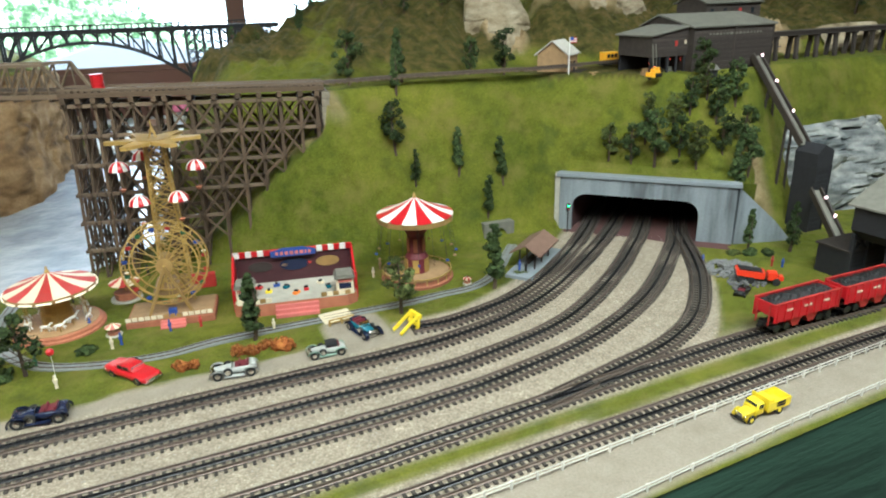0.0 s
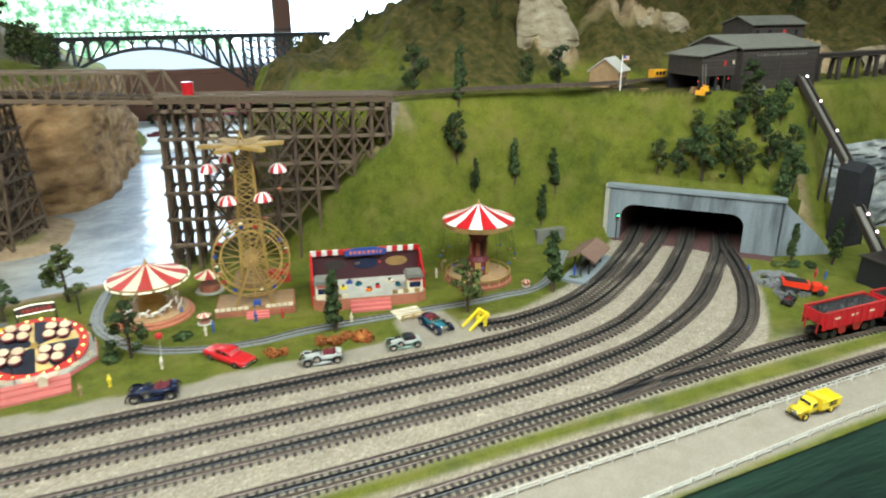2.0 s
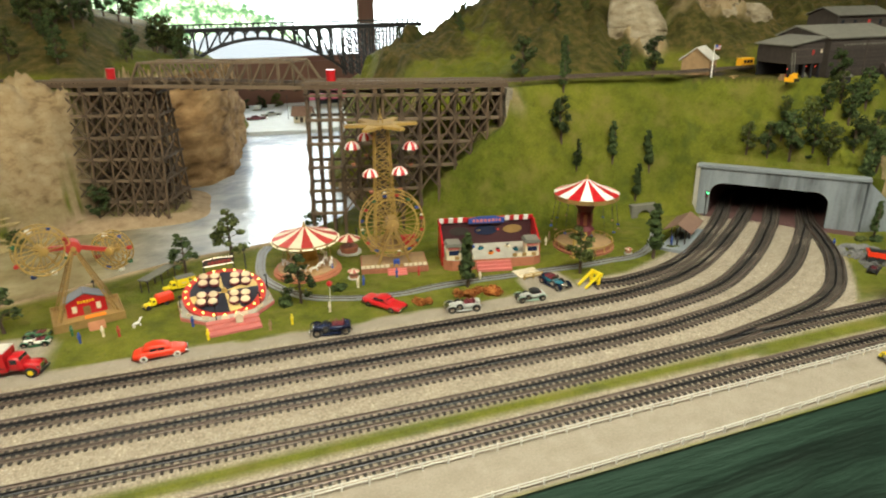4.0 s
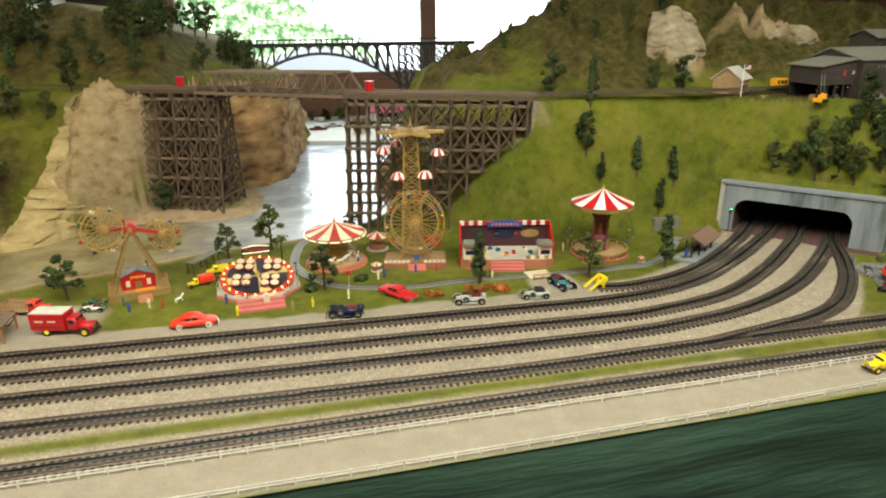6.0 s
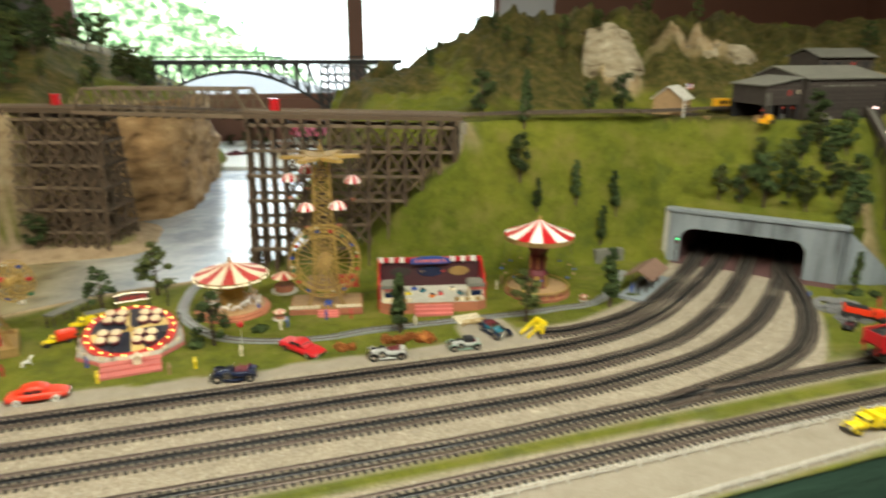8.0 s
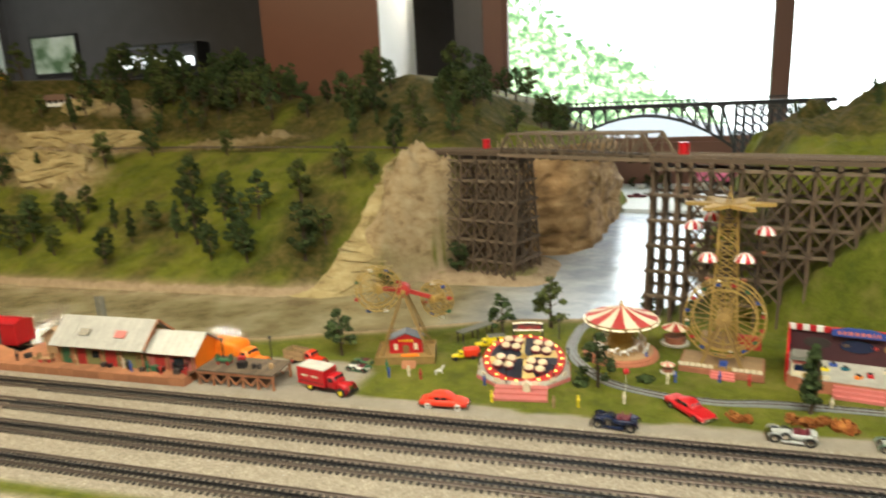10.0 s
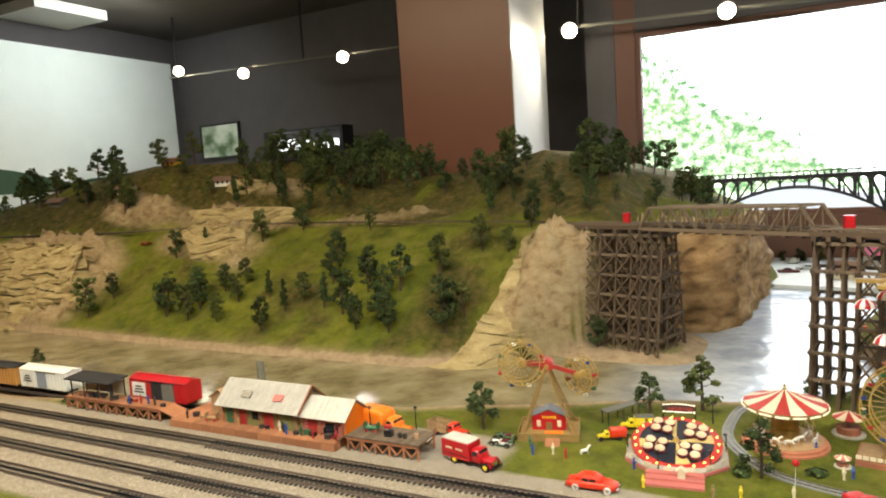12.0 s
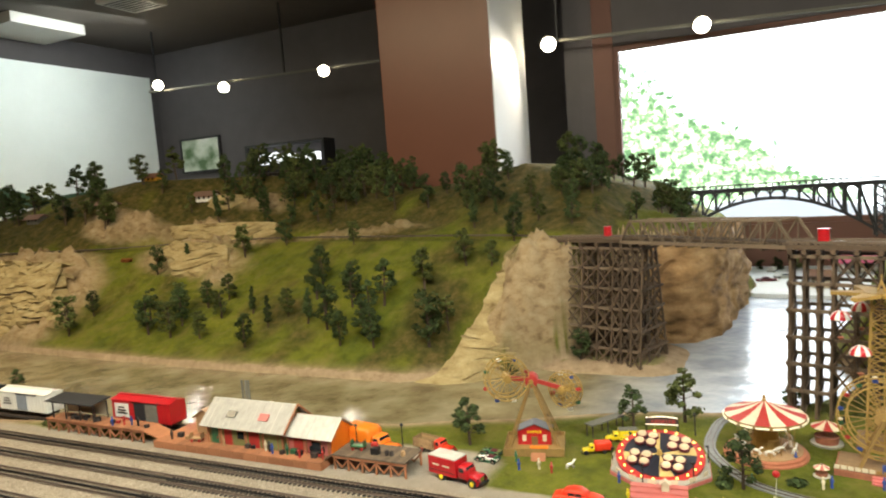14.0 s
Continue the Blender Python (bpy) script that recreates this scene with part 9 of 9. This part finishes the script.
def lamp_post(x, y, z, h, label, lit=False, mat="black"):
    t = thing("lamp_post", pose(x, y, z), label, "lamp post", "lamp posts")
    part("pole", cyl(0.0016, 0.0011, h, seg=8), M[mat], t)
    part("foot", cyl(0.0030, 0.0018, 0.004, seg=8), M[mat], t)
    part("shade", lathe([(0.0046, h - 0.001), (0.003, h + 0.003), (0.001, h + 0.005), (0, h + 0.005)], 10), M[mat], t)
    part("bulb", ball(0.0022, Matrix.Translation((0, 0, h - 0.001))), M["bulb_white" if lit else "cream"], t)


lamp_post(-0.465, 1.534, 0, 0.085, "slim dark lamp post beside the dock")
lamp_post(-0.582, 1.525, z2, 0.04, "slim dark lamp post on the dock")
for x, y, h in ((0.386, 2.02, 0.055), (0.29, 1.90, 0.05), (0.13, 1.845, 0.05), (-0.20, 1.78, 0.045)):
    lamp_post(x, y, height(x, y) - 0.001, h, "slim dark lamp post on the fairground grass")

# ---- white fences along the road ----
M["fence"] = paint("weathered white fence paint", (0.62, 0.60, 0.54), 0.7, vary=0.12)


def fence(line, x0, x1, pitch, h, label):
    t = thing("fence", pose(0, 0, 0), label, "fence", "road fences")
    me = mesh_of("post", box(0.0026, 0.0024, h + 0.004, Matrix.Translation((0, 0, -0.004)), 0.0003), M["fence"])
    xs = np.arange(x0, x1, pitch)
    prev = None
    rng = random.Random(len(label))
    for x in xs:
        y = float(interp(line, x))
        g = height(x, y)
        p = part("post", me, None, t, at=pose(x, y, g, rng.uniform(-2.5, 2.5), rng.uniform(-2.5, 2.5), 2))
        if prev:
            for f in (0.50, 0.90):
                beam("rail", (prev[0], prev[1], prev[2] + h * f + rng.uniform(-0.0003, 0.0003)), (x, y, g + h * f), 0.0010, 0.0014, M["fence"], t)
        prev = (x, y, g)


fence(FENCE_A, -1.7, 2.35, 0.039, 0.0135, "white post and rail fence beside the track")
fence(FENCE_B, -1.2, 2.35, 0.039, 0.0125, "low white post and rail fence along the table edge")

# ---- small things round the fairground ----
park_line = [(0.195, 1.98), (0.174, 1.92), (0.166, 1.776), (0.22, 1.66), (0.289, 1.601), (0.419, 1.561), (0.565, 1.578), (0.779, 1.572), (0.974, 1.574), (1.119, 1.598), (1.28, 1.77)]
M["narrow"] = paint("grey narrow gauge plastic", (0.24, 0.25, 0.25), 0.6, vary=0.15)
mini = thing("miniature_track", pose(0, 0, 0), "narrow grey miniature railway winding across the grass", "railway track")
pts = bez(park_line, 0.007)
pts = [Vector((p.x, p.y, max(0.0, height(p.x, p.y)))) for p in pts]


def ribbon(line, off, w, z0, z1):
    bm = bmesh.new()
    rows = []
    for i, p in enumerate(line):
        d = line[min(i + 1, len(line) - 1)] - line[max(i - 1, 0)]
        n = Vector((-d.y, d.x, 0)).normalized()
        rows.append([bm.verts.new(p + n * (off + s * w / 2) + Vector((0, 0, z))) for s, z in ((-1, z0), (-1, z1), (1, z1), (1, z0))])
    for a, b in zip(rows, rows[1:]):
        for k in range(3):
            bm.faces.new((a[k], b[k], b[k + 1], a[k + 1]))
    bmesh.ops.recalc_face_normals(bm, faces=bm.faces)
    return bm


part("bed", ribbon(pts, 0, 0.024, -0.004, 0.0022), M["narrow"], mini)
for s in (-0.006, 0.006):
    part("rail", ribbon(pts, s, 0.0010, 0.002, 0.0042), M["rail"], mini, "brown metal rail")
tie_me = mesh_of("tie", box(0.002, 0.018, 0.0010), M["narrow"])
for a, b in zip(pts[::2], pts[1::2]):
    d = b - a
    part("tie", tie_me, None, mini, at=pose(a.x, a.y, a.z + 0.0021, 0, 0, math.degrees(math.atan2(d.y, d.x))))


def bumper(x, y, ang):
    t = thing("buffer_stop", pose(x, y, 0.003, 0, 0, ang), "bright yellow buffer stop at the track end", "buffer stop")
    for s in (-0.012, 0.012):
        beam("post", (0.0, s, 0), (0.004, s, 0.028), 0.005, 0.005, M["yellow"], t)
        beam("strut", (-0.038, s, 0.0), (0.002, s, 0.026), 0.004, 0.005, M["yellow"], t)
    beam("cross_beam", (0.005, -0.017, 0.024), (0.005, 0.017, 0.024), 0.006, 0.008, M["yellow"], t)
    beam("cross_beam", (-0.002, -0.014, 0.010), (-0.002, 0.014, 0.010), 0.004, 0.005, M["yellow"], t)


bumper(0.890, 1.462, 12)
gate = thing("crossing_gate", pose(0.772, 1.540, 0.001, 0, 0, 4), "low pale yellow timber crossing frame on the path", "gate")
for x in (-0.024, 0.0, 0.024):
    beam("post", (x, 0, 0), (x, 0, 0.013), 0.003, 0.003, M["brass"], gate)
for z in (0.006, 0.012):
    beam("rail", (-0.024, 0, z), (0.024, 0, z), 0.002, 0.0025, M["brass"], gate)
for k in range(5):
    part("board", box(0.060, 0.008, 0.002, Matrix.Translation((0, 0.012 + k * 0.0092, 0.0015))), M["cream"], gate)
mast = thing("ticket_arch", pose(0.925, 1.625, height(0.925, 1.625), 0, 0, 10), "small yellow signpost with cross arm on the fairground", "signpost")
part("pole", box(0.006, 0.005, 0.052, bevel=0.0005), M["brass"], mast)
part("arm", box(0.022, 0.004, 0.006, Matrix.Translation((0, 0, 0.052))), M["brass"], mast)
part("foot", box(0.016, 0.014, 0.004), M["brass"], mast)
beam("brace", (0.003, 0, 0.030), (0.010, 0, 0.052), 0.002, 0.002, M["brass"], mast)

# red oil drums on the bridge deck
for x, y in ((0.411, 2.060), (-0.176, 2.478)):
    bm = lathe([(0.0135, 0), (0.0135, 0.002), (0.0128, 0.003), (0.0128, 0.016), (0.0135, 0.017), (0.0128, 0.018), (0.0128, 0.033), (0.0135, 0.034), (0.0135, 0.036), (0, 0.036)], 18)
    ob = solid("drum", bm, M["red_gloss"], "bright red drum standing on the trestle deck", "drum", group="red drums")
    ob.location = (x, y, deck_at(x) + 0.004)

# shelter, culvert and signal by the curve
sh = thing("shelter", pose(1.258, 1.632, 0.0, 0, 0, 38), "brown gable roofed waiting shelter on a grey platform", "shelter")
part("platform", box(0.200, 0.062, 0.008, bevel=0.001), M["concrete"], sh)
for x in (-0.045, 0.0, 0.045):
    for y in (-0.018, 0.018):
        beam("post", (x, y, 0.008), (x, y, 0.047), 0.003, 0.003, M["wood_dark"], sh)
M["roof_brown"] = paint("pinkish brown shingles", (0.22, 0.13, 0.095), 0.85, vary=0.2)
for s in (-1, 1):
    part("roof", prism([(s * 0.036, 0.042), (s * 0.036, 0.045), (0, 0.066), (0, 0.063)], 0.125, Matrix.Rotation(radians(90), 4, "Z")), M["roof_brown"], sh, "brown shingled roof slope")
part("bench", box(0.05, 0.010, 0.008, Matrix.Translation((0, 0.008, 0.0082))), M["wood_dark"], sh)
part("sign", box(0.024, 0.002, 0.006, Matrix.Translation((-0.02, -0.0195, 0.030))), M["white"], sh)
for x, y, c in ((1.21, 1.59, "black"), (1.32, 1.675, "green_dark"), (1.345, 1.69, "wood"), (1.20, 1.60, "blue")):
    figure(x, y, 0.0085, c, 1.0)
cul = thing("culvert", pose(1.28, 1.852, -0.012, 0, 0, -4), "small concrete culvert with a dark arched mouth", "culvert")
pr = [(-0.042, 0.0), (-0.022, 0.0)] + [(-0.022 * math.cos(math.pi * k / 10), 0.014 + 0.022 * math.sin(math.pi * k / 10)) for k in range(11)] + [(0.022, 0.0), (0.042, 0.0), (0.042, 0.050), (-0.042, 0.050)]
part("headwall", prism(pr, 0.03), M["roof_grey"], cul)
# dark plate behind the arch paints the shade of the mouth
part("throat", box(0.05, 0.004, 0.040, Matrix.Translation((0, 0.018, 0))), M["tunnel"], cul, "dark plate for the shade inside the mouth")
sig = thing("signal", pose(1.452, 1.785, 0), "slim black signal mast with a green light", "signal")
part("mast", cyl(0.0018, 0.0015, 0.060, seg=8), M["black"], sig)
part("head", box(0.008, 0.005, 0.020, Matrix.Translation((0, 0, 0.058)), 0.001), M["black"], sig)
part("lens", ball(0.0026, Matrix.Translation((0, -0.003, 0.072))), M["bulb_green"], sig, "lit green lens")
part("lens", ball(0.0022, Matrix.Translation((0, -0.0022, 0.063))), M["red_matt"], sig)

# low canopy shelter beside the carousel
can = thing("canopy", pose(-0.07, 1.815, 0, 0, 0, 56), "long low grey canopy on thin posts", "canopy")
part("roof", box(0.105, 0.026, 0.0025, Matrix.Translation((0, 0, 0.030))), M["roof_grey"], can)
for x in (-0.048, 0.0, 0.048):
    for y in (-0.010, 0.010):
        beam("post", (x, y, -0.003), (x, y, 0.030), 0.002, 0.002, M["wood_dark"], can)

# balloon seller and strollers
bal = thing("balloon", pose(0.29, 1.53, 0.018), "bright red balloon on a string", "balloon")
part("envelope", ball(0.0065, Matrix.Translation((0.001, 0, 0.048)), 2), M["red_gloss"], bal)
beam("string", (0, 0, 0), (0.001, 0, 0.043), 0.0006, 0.0006, M["white"], bal)
figure(0.288, 1.53, 0.0, "cream", 1.0)
for x, y, c in ((0.205, 1.50, "yellow"), (0.16, 1.49, "wood"), (0.47, 1.66, "blue"), (0.525, 1.66, "red_matt"), (0.37, 1.63, "cream"), (0.385, 1.64, "blue"), (0.62, 1.66, "red_matt"), (0.90, 1.73, "cream"), (1.02, 1.72, "red_matt"), (0.93, 1.77, "wood"), (0.10, 1.60, "red_matt"),
                (-0.16, 1.575, "cream"), (-0.13, 1.565, "red_matt"), (-0.20, 1.56, "blue"), (0.04, 1.49, "yellow"), (-0.22, 1.60, "green_dark"), (0.33, 1.74, "blue"), (0.65, 1.575, "cream"), (0.44, 1.99, "black"), (0.25, 1.62, "green_dark"), (0.01, 1.56, "blue")):
    figure(x, y, height(x, y), c, 1.0)
hm = mesh_of("horse_figure", horse(), M["white"])
smoothed(hm)
hf = tagged(new("horse_figure", hm), "small white horse figurine on the grass", "figurine")
hf.matrix_world = pose(-0.10, 1.60, 0.008, 0, 0, 40) @ Matrix.Scale(0.85, 4)

# houses on the far crest
for x, y, ang, wall, roof, lab in ((-3.30, 3.42, 12, "orange_yellow", "wood_red", "tiny orange house with a brown roof on the crest"), (-3.28, 3.05, -8, "cream", "roof_brown", "small pale house with a red-brown roof on the hill"), (-2.69, 3.27, 15, "white", "roof_brown", "small white house with a red-brown roof on the hill"), (-3.95, 3.05, 5, "roof_grey", "roof_brown", "small grey house with a brown roof on the hill")):
    z = height(x, y)
    h = gable("house", pose(x, y, z - 0.012, 0, 0, ang), 0.105, 0.07, 0.040, 0.060, wall, roof, lab, "house", 0.018, 0.004)
    for k in (-0.045, 0.0, 0.045):
        opening(h, k * 0.7, -0.035, 0.018, 0.013, 0.013, "glass_dark", "window")

# ---- fittings of the room ----
M["fitting"] = paint("white enamel lamp housing", (0.50, 0.49, 0.44), 0.4, vary=0.04)
M["lamp_face"] = glow("lit lamp face", (1.0, 0.86, 0.62), 40.0)
M["panel_face"] = glow("lit ceiling panel", (0.93, 1.0, 0.97), 0.9)


def track_rail(p, q):
    t = thing("lamp_track", pose(0, 0, 0), "slim grey lamp track hanging under the dark ceiling", "lamp track")
    beam("rail", p, q, 0.022, 0.018, M["roof_grey"], t)
    for f in (0.03, 0.5, 0.97):
        c = Vector(p).lerp(Vector(q), f)
        beam("hanger", c, (c.x, c.y, TOP), 0.012, 0.012, M["black"], t)


track_rail((-4.95, 4.97, 1.700), (-1.75, 4.97, 1.612))
track_rail((-0.95, 4.45, 1.458), (2.9, 4.45, 1.295))
for x, y, z, turn in ((-4.76, 4.90, 1.737, 48), (-3.97, 4.90, 1.618, 43), (-2.90, 4.90, 1.613, 36), (-0.877, 4.40, 1.433, 17), (0.011, 4.40, 1.404, 5)):
    t = thing("spot_lamp", pose(x, y, z, 0, 0, turn) @ pose(0, 0, 0, -68), "lit warm spot lamp hanging from the lamp track", "spot lamp", "spot lamps")
    part("housing", lathe([(0.046, 0.0), (0.050, 0.0), (0.036, 0.06), (0.0, 0.065)], 20), M["black"], t)
    part("bulb", ball(0.046, Matrix.Translation((0, 0, -0.016)), 2), M["lamp_face"], t, "glowing bulb")
    ry, rz = (4.97, 1.70 - 0.088 * (x + 4.95) / 3.2) if y > 4.6 else (4.45, 1.458 - 0.163 * (x + 0.95) / 3.85)
    beam("stem", (0, 0, 0.06), t.matrix_world.inverted() @ Vector((x, ry, rz)), 0.012, 0.012, M["black"], t)
# the larger is a plain housing, the smaller a vent grille
for x, y, sx, sy in ((-5.33, 4.10, 0.56, 0.66), (-4.02, 4.06, 0.36, 0.36)):
    t = thing("ceiling_panel", pose(x, y, TOP - 0.09), "white boxy ceiling fixture, the smaller one a slatted vent", "ceiling fixture")
    part("housing", box(sx, sy, 0.088, bevel=0.008), M["fitting"], t)
    if sx < 0.4:
        for k in range(7):
            part("slat", box(sx * 0.8, 0.016, 0.006, Matrix.Translation((0, (k - 3) * 0.042, -0.004))), M["black"], t)
pic = thing("picture", pose(-5.09, 5.69, 0.95), "framed bright landscape picture on the dark wall", "picture")
M["picture"] = rock_material("pale green landscape print", [(0.3, (0.12, 0.20, 0.10)), (0.5, (0.55, 0.62, 0.50)), (0.75, (0.85, 0.88, 0.84))], (5, 5, 6))
part("canvas", box(0.52, 0.012, 0.33, Matrix.Translation((0, -0.012, 0.01))), M["picture"], pic, "pale green and white landscape")
for x in (-0.27, 0.27):
    part("frame", box(0.02, 0.03, 0.37, Matrix.Translation((x, -0.012, -0.01))), M["black"], pic)
for z in (-0.01, 0.34):
    part("frame", box(0.52, 0.03, 0.02, Matrix.Translation((0, -0.012, z))), M["black"], pic)
disp = thing("display_case", pose(-3.85, 5.58, 0.86), "low dark display case with self-glowing white models inside", "display case")
part("cabinet", box(0.95, 0.18, 0.08), M["black"], disp)
part("cabinet_top", box(0.95, 0.18, 0.02, Matrix.Translation((0, 0, 0.26))), M["black"], disp)
for x in (-0.46, 0.46):
    part("side", box(0.03, 0.18, 0.18, Matrix.Translation((x, 0, 0.08))), M["black"], disp)
# the models emit a glow that stands in for the case lighting
M["glow_white"] = glow("white model with its own glow", (0.92, 0.97, 1.0), 2.4)
case_rng = random.Random(5)
for k in range(9):
    part("model", box(case_rng.uniform(0.03, 0.10), 0.05, case_rng.uniform(0.03, 0.12), Matrix.Translation((-0.40 + k * 0.1, 0.02, 0.082)), 0.006), M["glow_white"], disp, "white model made to glow as if lit")

# ---- far shore under the bridges ----
M["shore"] = paint("pale harbour ground", (0.58, 0.60, 0.60), 0.8, vary=0.12, scale=20, world_space=True)
bm = bmesh.new()
v = [bm.verts.new(c) for c in ((0.24, 3.66, 0.004), (0.60, 3.60, 0.004), (1.1, 3.75, 0.004), (1.25, 4.55, 0.004), (0.10, 4.55, 0.004), (0.16, 3.9, 0.004))]
bm.faces.new(v)
ext = bmesh.ops.extrude_face_region(bm, geom=bm.faces[:])
bmesh.ops.translate(bm, vec=(0, 0, -0.03), verts=[q for q in ext["geom"] if isinstance(q, bmesh.types.BMVert)])
bmesh.ops.recalc_face_normals(bm, faces=bm.faces)
solid("pavement", bm, M["shore"], "pale flat harbour ground beyond the river", kind="structure")
cot = gable("cottage", pose(0.535, 3.86, 0.004, 0, 0, -20), 0.085, 0.075, 0.045, 0.078, "cream", "roof_brown", "tiny cream cottage with a brown roof on the far shore", "cottage", 0.012, 0.004)
opening(cot, 0.0, -0.0375, 0.0, 0.016, 0.030, "wood_dark")
opening(cot, -0.026, -0.0375, 0.016, 0.013, 0.014, "glass_dark", "window")
sedan(0.39, 4.12, 12, 0.11, "grey_car", "pale grey model car parked on the far shore")
sedan(0.33, 4.36, 80, 0.11, "white", "white model car parked on the far shore")
sedan(0.30, 4.02, 5, 0.10, "maroon", "dark red model car parked on the far shore")
M["pink"] = paint("bright pink paint", (0.75, 0.10, 0.22), 0.5, vary=0.08)
kio = gable("pink_kiosk", pose(0.74, 4.35, 0.004, 0, 0, 5), 0.20, 0.10, 0.06, 0.09, "white", "pink", "white harbour kiosk with a bright pink awning roof", "kiosk", 0.02, 0.004)
opening(kio, 0.0, -0.05, 0.02, 0.12, 0.03, "glass_dark", "window")
for x, y, h in ((0.36, 4.42, 0.12), (0.46, 4.45, 0.13), (0.27, 4.45, 0.10)):
    plant("broad", x, y, h)
lamp_post(0.47, 3.98, 0.004, 0.12, "slim dark lamp post on the far shore")

# dim red lamps added under the tunnel roof to give a red glow
along = (PORTAL_R - PORTAL_L).normalized()
inward = Vector((-along.y, along.x, 0))
for k, f in enumerate((0.30, 0.48, 0.66)):
    c = PORTAL_L.lerp(PORTAL_R, f) + inward * 0.10
    ob = solid("tunnel_lamp", ball(0.004, None, 1, (1, 1, 0.7)), M["bulb_red"], "small red lamp added under the tunnel roof for a red glow", "lamp", group="tunnel lamps")
    ob.location = (c.x, c.y, 0.105)

# loose stones on the ballast
stone_rng = random.Random(31)
M["stone"] = paint("pale ballast stone", (0.46, 0.44, 0.40), 0.9, vary=0.3)
bm = bmesh.new()
spots = [(stone_rng.uniform(-0.9, 1.75), stone_rng.uniform(0.98, 1.75)) for _ in range(5200)]
sx = np.array([q[0] for q in spots])
sy = np.array([q[1] for q in spots])
lz, _, lg, _, _, lr = land(sx, sy)
for k in range(len(spots)):
    if lg[k] < 0.6 or lr[k] > 0.2 or lz[k] > 0.02:
        continue
    r = stone_rng.uniform(0.0008, 0.0021)
    c = Vector((sx[k], sy[k], lz[k] + r * 0.3))
    vs = [bm.verts.new(c + Vector((stone_rng.uniform(0.6, 1.2) * dx, stone_rng.uniform(0.6, 1.2) * dy, stone_rng.uniform(0.5, 0.9) * dz)) * r) for dx, dy, dz in ((1, 0, 0), (-0.5, 0.87, 0), (-0.5, -0.87, 0), (0, 0, 1))]
    for f in ((0, 1, 3), (1, 2, 3), (2, 0, 3)):
        bm.faces.new([vs[i] for i in f])
solid("ballast", bm, M["stone"], "loose pale stones scattered over the track ballast", "ballast", kind="stuff")
